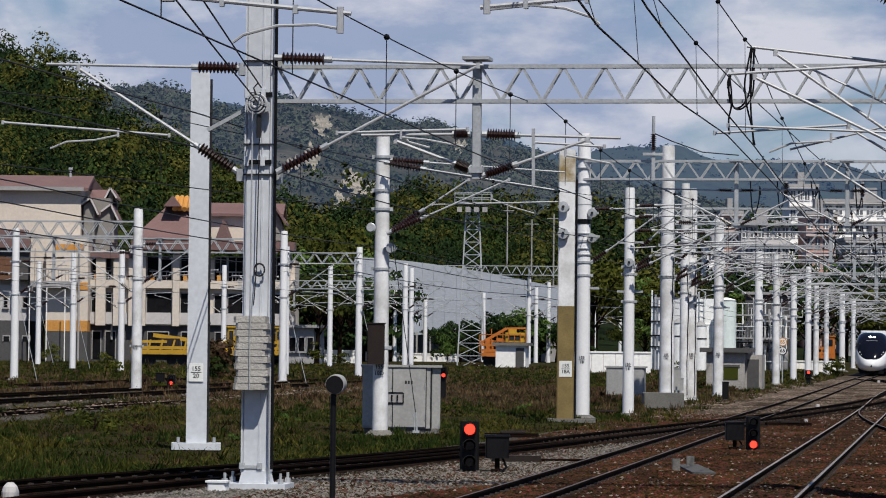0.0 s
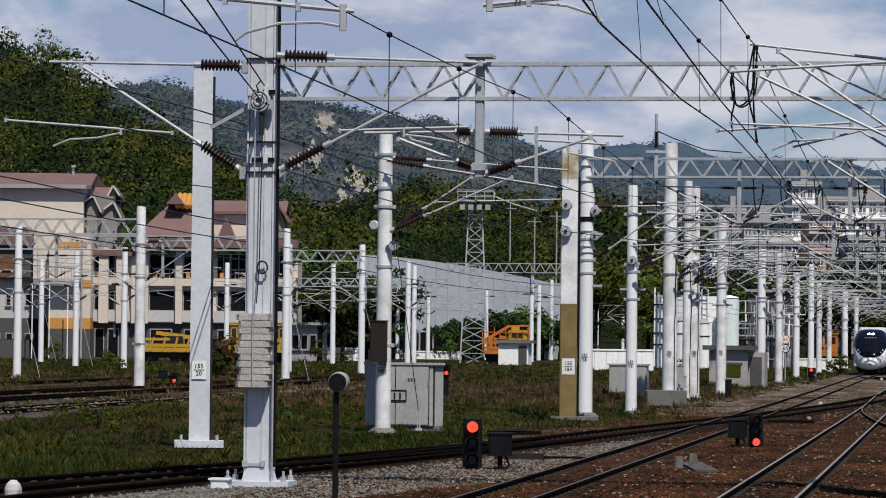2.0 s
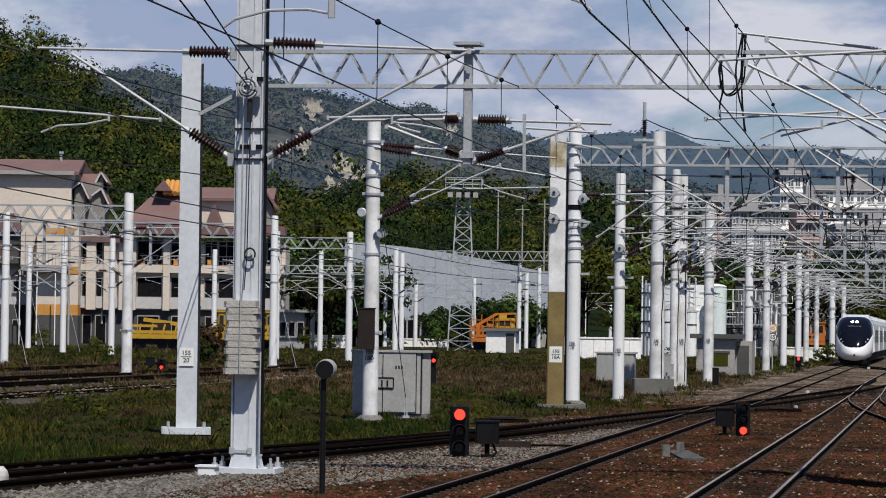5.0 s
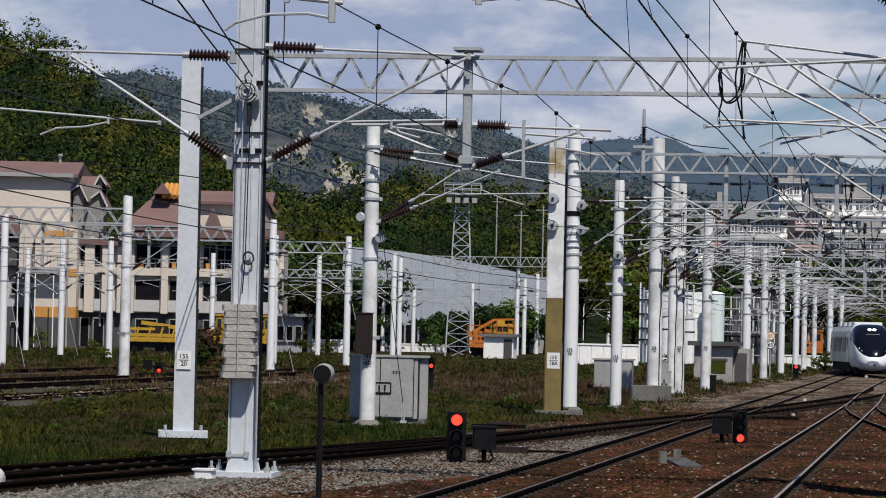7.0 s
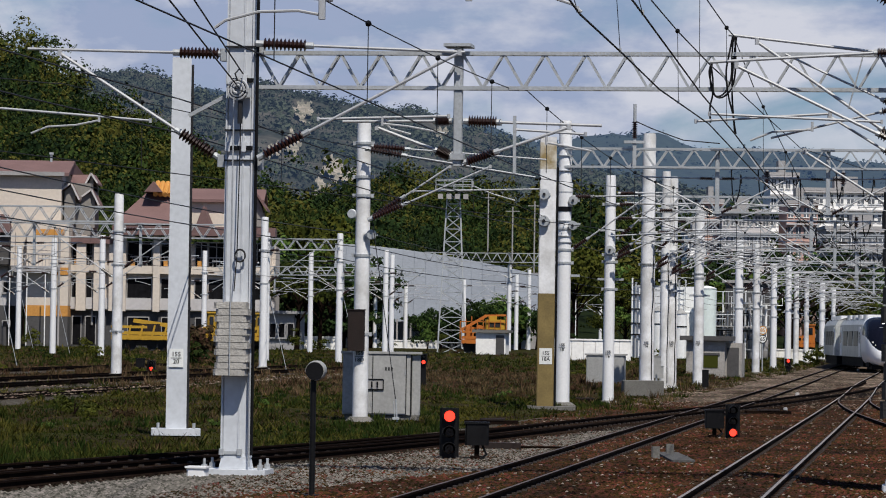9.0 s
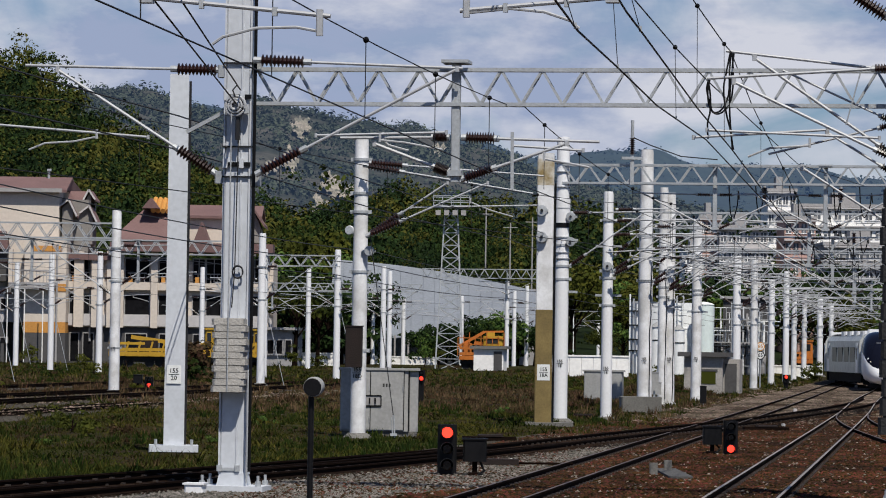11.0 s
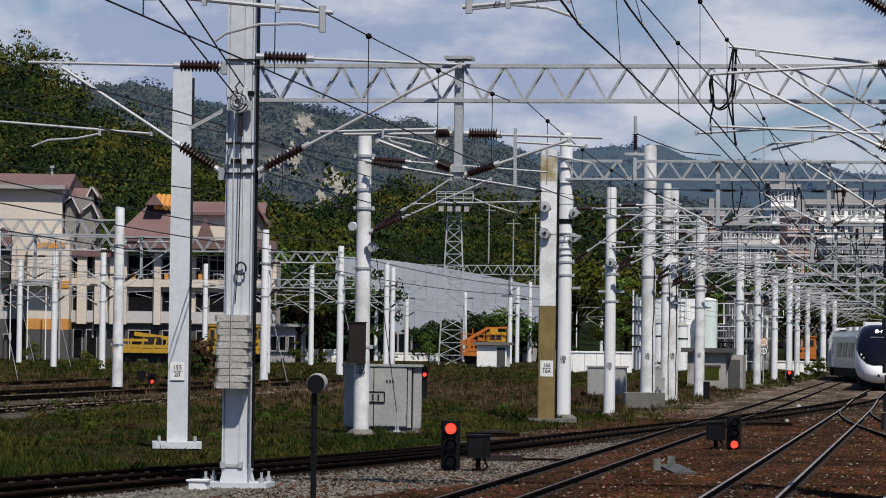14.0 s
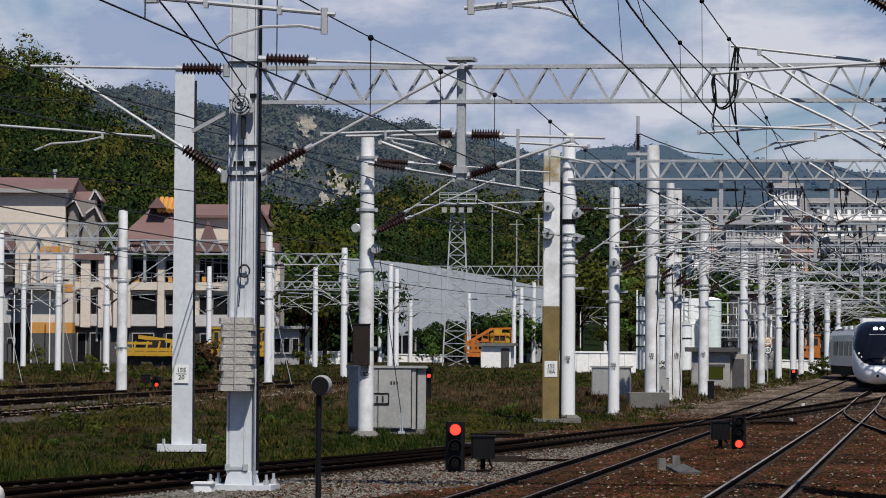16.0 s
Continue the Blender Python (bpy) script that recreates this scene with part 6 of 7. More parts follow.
part("lens", B().lathe((0.018, -0.15, 1.81), (0.02, -0.13, 1.81), [(0, 0.125), (1, 0.134)], 20), M_BLACK, LP, "dark glass lens")


def marker(px, py, r=0.11, y=None, label="small white-painted concrete marker"):
    x, yy = (px, py)
    r *= 0.5
    m = thing("track_marker", pose(x, yy, 0.0), label, "marker", "white markers")
    part("block", B().lathe((0, 0, -0.05), (0, 0, r * 2.0), [(0, r), (0.55, r * 0.98), (0.8, r * 0.8), (1, r * 0.35)], 14) if r > 0.12 else B().box(-r, r, -r, r, -0.05, r * 1.6, b=r * 0.4).box(-r * 0.75, r * 0.75, -r * 0.75, r * 0.75, r * 1.6, r * 1.9, b=r * 0.3), M_BAND, m)


for x, y, r in ((*(-6.45, 50.43), 0.27), (*(15.18, 136.24), 0.16), (*(11.77, 109.04), 0.12), (*(11.08, 147.08), 0.16), (*(30.92, 238.79), 0.2), (*(34.45, 304.76), 0.2), (*(1.97, 72.2), 0.06), (*(-5.82, 53.27), 0.08)):
    marker(x, y, r)


def speed_sign():
    x, y = 22.39, 222.0
    s = thing("speed_sign", pose(x, y, 0), "pair of round white speed boards on a post", "sign")
    part("post", B().cyl((0, 0, -0.1), (0, 0, 2.95), 0.04), M_GALV, s)
    for z, col, w in ((2.8, M_ORANGE, "85"), (2.22, M_BLACK, "65")):
        d = part("disc", B().cyl((0, -0.06, z), (0, -0.03, z), 0.29, n=24), col, s)
        part("face", B().cyl((0, -0.07, z), (0, -0.058, z), 0.23, n=24), M_PLATE, d)
        part("lettering", text_mesh(w, 0.34), col, d, "speed figures", at=pose(0, -0.074, z, 90, 0, 0))


speed_sign()


def box_house(name, x0, x1, y, depth, z0, z1, wall, roof, label, category="building", over=0.3):
    h = thing(name, pose((x0 + x1) / 2, y, 0, 0, 0, ACROSS), label, category)
    w = (x1 - x0) / 2
    part("wall", B().box(-w, w, 0, depth, z0, z1), wall, h)
    part("roof", B().box(-w - over, w + over, -over, depth + over, z1, z1 + 0.25, b=0.03), roof, h)
    return h, w


def px_house(a, b, top, bottom, y, depth, *rest, **kw):
    k = y / 5955
    x0, x1 = (a - 784) * k, (b - 784) * k
    zz = lambda py: 2.4 + (605 + 0.0106 * ((a + b) / 2 - 784) + 5 - py) * k
    return (*box_house(rest[0], x0, x1, y, depth, -0.2, zz(top), *rest[1:], **kw), k, zz)


# concrete hut by the line
M_HUT = mat("pale_hut_concrete", (0.36, 0.34, 0.32), 0.85, var=0.3, scale=0.8, fine=12, bump=0.2)
hut, w, k, zz = px_house(1250, 1318, 624, 690, 186, 3.6, "concrete_hut", M_HUT, M_GREYWALL, "weathered concrete hut with a flat dark roof", over=0.35)
part("window", B().box(-w + 0.95, -w + 1.75, -0.03, 0.3, zz(672), zz(650)), M_LEAF, hut, "window hole with leaves behind")
part("lintel", B().box(-w + 0.85, -w + 1.85, -0.05, 0.02, zz(650), zz(646)), M_GREYWALL, hut)
# Flat dark panel paints the shade of the annex doorway recess.
part("doorway_shade", B().box(w + 0.1, w + 0.75, 0.56, 0.62, -0.1, zz(636)), M_GREYWALL, hut, "dark panel painted as doorway shade")
part("side_annex", B().box(w, w + 0.9, 0.6, 3.6, -0.2, zz(628)), M_HUT, hut)
# white hut
hut, w, k, zz = px_house(877, 930, 612, 655, 285, 2.4, "white_hut", M_WHITEWALL, M_CONC, "small white hut with a dark door")
part("door", B().box(0.45, 1.15, -0.05, 0.02, zz(655), zz(616)), M_GREYWALL, hut, "dark door")
# flat-roofed office
hut, w, k, zz = px_house(505, 556, 580, 640, 300, 5, "yard_office", M_LGREY, M_LGREY, "grey flat-roofed yard office", over=0.5)
for i in range(3):
    opening(hut, -w + 0.4 + 0.8 * i, -w + 0.9 + 0.8 * i, zz(622), zz(598), bars=0)
# grey cabinet by the masts
cab2 = thing("relay_cabinet", pose(8.13, 150, 0.15, 0, 0, ACROSS), "plain grey relay cabinet beside the masts", "cabinet")
part("body", B().box(-0.85, 0.85, 0, 0.8, 0, 1.3, b=0.02), M_CABINET, cab2)
part("roof", B().box(-0.92, 0.92, -0.06, 0.86, 1.3, 1.37), M_CABINET, cab2)
for a in (-0.8, 0.05):
    part("door", B().box(a, a + 0.75, -0.03, 0, 0.08, 1.22), M_CABINET, cab2)
# concrete block under the tall round mast and small boxes
blk = thing("concrete_block", pose(8.55, 129.6, 0), "stained concrete mast foundation block", "foundation")
part("block", B().box(-0.8, 0.75, 0, 1.6, -0.2, 0.62, b=0.05), M_CONC, blk)
for x, y, w, h, z in ((9.71, 140, 0.34, 0.75, 0.75), (10.0, 143.5, 0.5, 0.5, 0.55), (12.59, 150, 0.28, 0.75, 0.1)):
    j = thing("junction_box", pose(x, y, 0), "grey metal junction box on a short post" if z > 0.2 else "black metal junction box beside a mast", "box", "junction boxes")
    part("case", B().box(-w / 2, w / 2, -0.28, -0.05, z, z + h, b=0.02).box(-w / 2 - 0.02, w / 2 + 0.02, -0.3, -0.03, z + h, z + h + 0.03), M_CABINET if z > 0.2 else M_BLACK, j)
    part("post", B().cyl((0, -0.15, -0.1), (0, -0.15, z), 0.04), M_GALV, j)
# insulated rod and switch on the second girder
rod = thing("line_switch", pose(6.82, 110, 0), "tall ribbed switch insulator on the girder", "insulator")
part("bracket", B().box(-0.35, 0.35, -0.1, 0.1, 8.65, 8.74).box(-0.06, 0.06, -0.06, 0.06, 7.83, 8.65), M_GALV, rod)
insulator(rod, (0, 0, 8.72), (0, 0, 9.46), 0.1, 9)
part("cap_rod", B().cyl((0, 0, 9.46), (0, 0, 9.94), 0.055), M_GALV, rod)
part("lead", B().tube([(0.0, 0, 9.39), (0.6, 0, 9.13), (1.6, 0, 8.78), (2.8, 0, 8.69)], 0.02, 5), M_WIRE, rod)


# tanks and plant
def plant():
    y, k = 275.0, 275.0 / 5955
    x = lambda px: (px - 784) * k
    z = lambda py: 2.4 + (614 - py) * k
    M_TANK = mat("tank_paint", (0.80, 0.81, 0.81), 0.5, var=0.12, scale=0.5, fine=4, bump=0.03)
    M_TANKGREEN = mat("tank_end_curve_tone", (0.66, 0.74, 0.72), 0.5, var=0.12, scale=0.5, fine=4, bump=0.03)
    t = thing("storage_tank", pose(x(1226), y, 0), "large white storage tank with a railed top", "tank")
    part("shell", B().lathe((0, 3.1, 0), (0, 3.1, z(528)), [(0, 3.1), (0.32, 3.1), (0.325, 3.13), (0.34, 3.13), (0.345, 3.1), (0.66, 3.1), (0.665, 3.13), (0.68, 3.13), (0.685, 3.1), (1, 3.1)], 48), M_TANK, t, smooth=True)
    for zz in (z(522), z(515)):
        part("rail", B().tube([(3.1 * math.cos(a), 3.1 + 3.1 * math.sin(a), zz) for a in np.linspace(0, 6.283, 33)], 0.025, 4), M_UNDER, t)
    for i in range(26):
        a = i * 6.283 / 26
        part("rail_post", B().cyl((3.1 * math.cos(a), 3.1 + 3.1 * math.sin(a), z(529)), (3.1 * math.cos(a), 3.1 + 3.1 * math.sin(a), z(514)), 0.025, n=4), M_UNDER, t)
    lad = part("ladder", B().beam((0.5, -0.15, 0), (0.5, -0.15, z(515)), 0.05, 0.05).beam((0.95, -0.15, 0), (0.95, -0.15, z(515)), 0.05, 0.05), M_GALV, t)
    for i in range(14):
        part("rung", B().beam((0.5, -0.15, 0.3 + i * 0.45), (0.95, -0.15, 0.3 + i * 0.45), 0.03, 0.03), M_GALV, lad)
    part("roof_pipe", B().tube([(0.5, 1.2, z(529)), (0.5, 1.2, z(517)), (0.8, 1.2, z(513)), (1.1, 1.2, z(517)), (1.1, 1.2, z(529))], 0.06), M_GALV, t)
    # Added shell; its pale green paints the shading of the large tank's right end.
    t2 = thing("storage_tank", pose(x(1283), y - 2, 0), "upright pale green shell toned as the large tank's curved end", "tank")
    part("shell", B().lathe((0, 1, 0), (0, 1, z(531)), [(0, 0.8), (1, 0.8)], 28), M_TANKGREEN, t2, smooth=True)
    part("lid", B().lathe((0, 1, z(531)), (0, 1, z(526)), [(0, 0.85), (0.5, 0.6), (1, 0.1)], 28), M_TANK, t2)
    t3 = thing("pipe_tower", pose(x(1157), y - 1, 0), "upright pale pipes clamped beside the tank", "pipes")
    for i, (u, top) in enumerate(((-0.25, 514), (0.05, 522), (0.35, 532), (0.62, 540))):
        part("pipe", B().cyl((u, 0.1 * i, 0), (u, 0.1 * i, z(top)), 0.07 + 0.02 * (i % 2), n=10), M_GALV if i % 2 else M_TANK, t3, smooth=True)
    for py in (545, 570, 595, 615):
        part("clamp", B().box(-0.4, 0.8, -0.12, 0.3, z(py), z(py) + 0.1), M_UNDER, t3)
    for px, top, r0 in ((1199, 572, 0.6), (1237, 576, 0.48)):
        si = thing("silo", pose(x(px), y - 2.4, 0), "small grey silo with a conical roof before the tank", "silo", "silos of the plant")
        part("shell", B().lathe((0, 0.9, 0), (0, 0.9, z(top)), [(0, r0), (1, r0)], 24), M_TANK, si, smooth=True)
        part("roof", B().lathe((0, 0.9, z(top)), (0, 0.9, z(top - 9)), [(0, r0 * 1.12), (1, 0.08)], 24), M_CABINET, si)
        part("band", B().lathe((0, 0.9, z(top + 24)), (0, 0.9, z(top + 22)), [(0, r0 + 0.03), (1, r0 + 0.03)], 24), M_UNDER, si)
    pl = thing("pipe_rack", pose(x(1310), y + 1, 0), "tangle of grey pipework and small vessels", "plant")
    r = random.Random(5)
    shades = (M_TANK, M_TANK, M_GALV, M_GALV, M_UNDER, M_LGREY)
    for i in range(16):
        u = -1.0 + i * 0.36 + r.random() * 0.2
        v = 3.0 * r.random()
        part("upright", B().cyl((u, v, 0), (u, v, z(575) + r.random() * 2.4), r.choice((0.05, 0.07, 0.11)), n=8), r.choice(shades), pl)
    for i in range(46):
        zz, v, u0 = 0.5 + 5.4 * r.random(), 3.0 * r.random(), -1.5 + 4.5 * r.random()
        u1 = u0 + 0.5 + 2.2 * r.random() ** 2
        pts = [(u0, v, zz - r.random()), (u0, v, zz), (u1, v, zz), (u1, v + 0.4, zz + r.choice((-0.8, 0.6, -0.4)))]
        part("pipe", B().tube(pts, r.choice((0.03, 0.04, 0.06)), 6), r.choice(shades), pl)
    for i in range(5):
        u, h0 = 0.1 + 0.95 * i, 2.2 + 2.4 * r.random()
        part("vessel", B().lathe((u, 2.2, 0.3), (u, 2.2, h0), [(0, 0.2), (0.1, 0.36), (0.88, 0.36), (1, 0.12)], 16), r.choice((M_LGREY, M_CONC, M_GALV)), pl, smooth=True)
    for py in (557, 598):
        part("platform", B().box(-1.2, 4.2, 0.6, 2.0, z(py), z(py) + 0.1), M_CABINET, pl)
        for i in range(12):
            part("rail_post", B().cyl((-1.2 + i * 0.49, 0.6, z(py)), (-1.2 + i * 0.49, 0.6, z(py) + 1.0), 0.025, n=4), M_GALV, pl)
        part("rail", B().cyl((-1.2, 0.6, z(py) + 1.0), (4.2, 0.6, z(py) + 1.0), 0.03, n=5), M_GALV, pl)
    h, w, k2, zz = px_house(1318, 1398, 522, 640, 300, 6, "works_building", M_GREYWALL, M_LGREY, "dark works building with a pale roof edge")
    opening(h, -0.8, 0.8, zz(600), zz(570), bars=2)


plant()


# rolling stock for maintenance
M_YELLOW = mat("yellow_paint", (0.46, 0.27, 0.022), 0.5, var=0.2, scale=1, fine=8, bump=0.03)
M_SAFETY = mat("orange_paint", (0.46, 0.14, 0.02), 0.5, var=0.2, scale=1, fine=8, bump=0.03)
M_REDPAINT = mat("red_paint", (0.40, 0.03, 0.03), 0.5, var=0.2, scale=1, fine=8, bump=0.03)


def work_wagon(px0, px1, y, label, cab=False, crane=False, paint=None, top=572):
    k = y / 5955
    x0, x1 = (px0 - 784) * k, (px1 - 784) * k
    z = 0.55 if y > 250 else 0.3
    w = thing("work_wagon", pose((x0 + x1) / 2, y, z), label, "wagon", "maintenance wagons")
    L = (x1 - x0) / 2
    p = paint or M_YELLOW
    part("deck", B().box(-L, L, 0, 2.4, 0.85, 1.2), p, w)
    part("underframe", B().box(-L * 0.95, L * 0.95, 0.3, 2.1, 0.5, 0.85), M_UNDER_W, w)
    for u in (-L * 0.7, -L * 0.35, L * 0.35, L * 0.7):
        part("wheel", B().lathe((u, 0.45, 0.4), (u, 0.6, 0.4), [(0, 0.4), (1, 0.4)], 14), M_UNDER_W, w)
    n = max(3, int(L * 2 / 0.8))
    for i in range(n):
        u = -L + (i + 0.5) * 2 * L / n
        part("stanchion", B().beam((u - 0.12, -0.02, 0.9), (u + 0.15, -0.02, 2.0), 0.14, 0.14), p, w)
    part("side_rail", B().box(-L, L * 0.2, -0.05, 0.05, 1.75, 1.95).box(-L, L, 0.0, 0.1, 1.25, 1.5), p, w)
    if crane:
        part("crane_arm", B().beam((L * 0.9, 1.2, 2.0), (-L * 0.3, 1.2, 2.35), 0.3, 0.3), p, w)
        part("machine", B().box(-L * 0.1, L * 0.6, 0.4, 2.0, 1.2, 2.1, b=0.1), M_RUST, w)
    if cab:
        c = part("cab", B().box(-L * 0.3, L, 0.1, 2.3, 1.2, 3.0, b=0.12), p, w)
        part("pane", B().box(L * 0.05, L * 0.7, 0.06, 0.1, 2.1, 2.75), M_GLASS, c)
        part("red_panel", B().box(-L * 0.3, L, 0.05, 0.09, 0.9, 1.5), M_REDPAINT, c)
        part("cab_roof", B().box(-L * 0.4, L * 1.05, 0, 2.4, 3.0, 3.12), p, c)
    return w


M_UNDER_W = mat("wagon_underframe", (0.02, 0.02, 0.02), 0.8, var=0.4, bump=0.2)
work_wagon(232, 338, 262, "yellow flat work wagon with slanted stanchions", crane=True)
work_wagon(394, 416, 262, "yellow and red maintenance vehicle with a cab", cab=True)
work_wagon(480, 500, 268, "yellow work wagon partly behind a mast", cab=True)
tm = work_wagon(852, 928, 292, "orange and yellow track machine behind the hut", crane=True, paint=M_SAFETY)
part("hood", B().box(0.2, 1.9, 0.3, 2.1, 2.1, 2.95, b=0.1).box(0.5, 1.2, 0.5, 1.8, 2.95, 3.25, b=0.06), M_YELLOW, tm, "yellow engine hood")
part("grille", B().box(0.5, 1.5, 0.26, 0.3, 2.3, 2.7), M_UNDER_W, tm)
for i in range(9):
    part("guard_rail", B().beam((-2.0 + i * 0.5, 0.2, 1.2), (-2.0 + i * 0.5, 0.2, 2.75 + 0.25 * (i % 3)), 0.07, 0.07), M_SAFETY, tm)
part("boom", B().beam((-1.9, 1.0, 2.0), (0.3, 1.0, 3.3), 0.2, 0.25).beam((0.3, 1.0, 3.3), (2.0, 1.0, 3.35), 0.16, 0.16), M_SAFETY, tm)
part("top_rail", B().beam((-2.0, 0.2, 2.75), (2.0, 0.2, 2.75), 0.07, 0.07).beam((-2.0, 0.2, 2.2), (0.2, 0.2, 2.2), 0.07, 0.07), M_SAFETY, tm)
part("control_box", B().box(-1.6, -0.8, 0.4, 1.6, 1.2, 2.3, b=0.06), M_SAFETY, tm)
work_wagon(1448, 1478, 330, "orange track machine parked far up the yard", cab=True, paint=M_SAFETY)


# ---------------------------------------------------------------- town behind
def apartment(px0, px1, top, y, wall, label, rows, cols, bottom=640):
    k = y / 5955
    zt = 2.4 + (612 - top) * k
    x0, x1 = (px0 - 784) * k, (px1 - 784) * k
    a = thing("apartment_building", pose((x0 + x1) / 2, y, 0), label, "building", "town buildings")
    w = (x1 - x0) / 2
    part("wall", B().box(-w, w, 0, 12, -0.3, zt), wall, a)
    part("roof", B().box(-w - 0.2, w + 0.2, -0.2, 12.2, zt, zt + 0.5).box(-w * 0.3, w * 0.2, 3, 7, zt + 0.5, zt + 2.6), M_LGREY, a)
    zb = zt - rows * 3.1
    for i in range(rows):
        z = zb + i * 3.1
        part("ledge", B().box(-w - 0.1, w + 0.1, -0.7, 0, z + 2.75, z + 3.0), M_BAND, a)
        for j in range(cols):
            u0 = -w + (j + 0.18) * 2 * w / cols
            u1 = -w + (j + 0.82) * 2 * w / cols
            win = part("window", B().box(u0, u1, -0.03, 0.1, z + 0.9, z + 2.4), M_TOWNGLASS, a)
            part("frame", B().box((u0 + u1) / 2 - 0.05, (u0 + u1) / 2 + 0.05, -0.07, -0.03, z + 0.9, z + 2.4).box(u0 - 0.1, u1 + 0.1, -0.15, -0.03, z + 0.78, z + 0.9), M_WHITEWALL, win)
    return a


M_PINK = mat("pink_render", (0.52, 0.33, 0.28), 0.9, var=0.12, scale=0.2, fine=3, bump=0.05)
apartment(1395, 1445, 326, 560, M_WHITEWALL, "white apartment block above the yard", 7, 4)
apartment(1455, 1620, 352, 575, M_WHITEWALL, "long white apartment block with window bands", 6, 9)
apartment(1275, 1312, 375, 540, M_PINK, "pink and white town house", 5, 3)
apartment(1425, 1480, 375, 530, M_PINK, "pink-walled town house between white blocks", 5, 4)
apartment(1310, 1395, 392, 535, M_BAND, "pale grey low apartment block", 5, 6)
apartment(1250, 1280, 432, 510, M_WHITEWALL, "small white house at the foot of the hill", 3, 2)
apartment(1495, 1640, 420, 505, M_LGREY, "grey concrete block behind the catenary masts", 4, 8)
for px, t, b, y in ((973, 385, 450, 450), (935, 395, 450, 440), (893, 372, 420, 470), (1000, 400, 450, 430)):
    k = y / 5955
    u = thing("utility_pole", pose((px - 784) * k, y, 0), "slim white utility pole among the trees", "pole", "utility poles")
    part("pole", B().cyl((0, -12, 0), (0, -12, 2.4 + (612 - t) * k), 0.13, 0.09), M_LGREY, u)
    part("crossarm", B().beam((-0.9, -12, 2.4 + (612 - t - 8) * k), (0.9, -12, 2.4 + (612 - t - 8) * k), 0.09, 0.09), M_LGREY, u)


# ---------------------------------------------------------------- weeds and stones
def zfield(x, y):
    k = np.clip((-9.5 - (x - SLOPE * y)) / 5, 0, 1)
    return -0.04 + np.interp(y, [90, 110, 160, 300, 420], [0, 0.15, 0.2, 0.6, 0.8]) * k * k * (3 - 2 * k)


def siding_edge(y):
    return np.interp(y, [p[0] for p in SIDING], [p[1] for p in SIDING]) + SLOPE * y


def patch(x, y, s, seed):
    """Smooth patches between 0 and 1."""
    return 0.5 + 0.5 * np.sin(x * s + seed + 1.7 * np.sin(y * s * 0.8 + seed * 2)) * np.sin(y * s * 0.6 - seed + 1.3 * np.sin(x * s * 1.1))


def blades(n, seed, hmin, hmax, width, dry):
    """Grass in tufts of a dozen blades."""
    rng = np.random.default_rng(seed)
    per = 12
    ty = 48 * (300 / 48) ** rng.random(n // per)
    tx = rng.uniform(-0.15, 0.16, n // per) * ty
    grow = 0.5 + 1.9 * rng.random(n // per) ** 7
    x, y, grow = np.repeat(tx, per), np.repeat(ty, per), np.repeat(grow, per)
    n = len(x)
    spread = 0.11 * (1 + y / 120)
    x, y = x + rng.normal(0, 1, n) * spread, y + rng.normal(0, 1, n) * spread
    c = x - SLOPE * y
    edge = np.where(y < 108, siding_edge(y) - 1.35, on_line(-10.0, y))
    keep = (x < edge) & ((y > 57) | (x < edge - 0.5))
    for a in (-43.6, -36.6, -32.9) + ((-28.8,) if n else ()):
        keep &= (np.abs(c - a) > 0.9) | (rng.random(n) < 0.2) | ((a == -28.8) & (y > 120))
    keep &= (y < 200) | (rng.random(n) < 0.6)
    brown = patch(x, y, 0.35, 2.0) * 0.55 + 0.35 * patch(x, y, 0.12, 4.0) - 0.2 + 0.75 * np.exp(-((y - 162) / 36) ** 2) + 0.25 * rng.random(n)
    keep &= (brown > 0.52) if dry else (brown < 0.72)
    x, y, grow = x[keep], y[keep], grow[keep]
    n = len(x)
    tall = patch(x, y, 0.9, 5.0)
    h = rng.uniform(hmin, hmax, n) * grow * (0.5 + 1.3 * tall ** 3) * (1 + 0.6 * np.clip((y - 100) / 150, 0, 1))
    a = rng.uniform(0, 6.283, n)
    lean = rng.normal(0, 0.6, (n, 2)) * h[:, None]
    z = zfield(x, y) - 0.02
    w = width * rng.uniform(0.6, 1.5, n) * (1 + np.clip((y - 80) / 80, 0, 2))
    p0 = np.stack([x - np.cos(a) * w, y - np.sin(a) * w, z], 1)
    p1 = np.stack([x + np.cos(a) * w, y + np.sin(a) * w, z], 1)
    p2 = np.stack([x + lean[:, 0], y + lean[:, 1], z + h], 1)
    return np.stack([p0, p1, p2], 1).reshape(-1, 3), np.arange(3 * n).reshape(-1, 3)


v, f = blades(680000, 11, 0.04, 0.12, 0.021, False)
tagged(new("grass", fast_mesh("grass", v, f, M_GRASS)), "rough green grass of the yard", "grass", kind="stuff")
v, f = blades(300000, 12, 0.035, 0.16, 0.016, True)
tagged(new("dry_weeds", fast_mesh("dry_weeds", v, f, M_DRYGRASS)), "dry brown weeds and seed stalks", "weeds", kind="stuff")


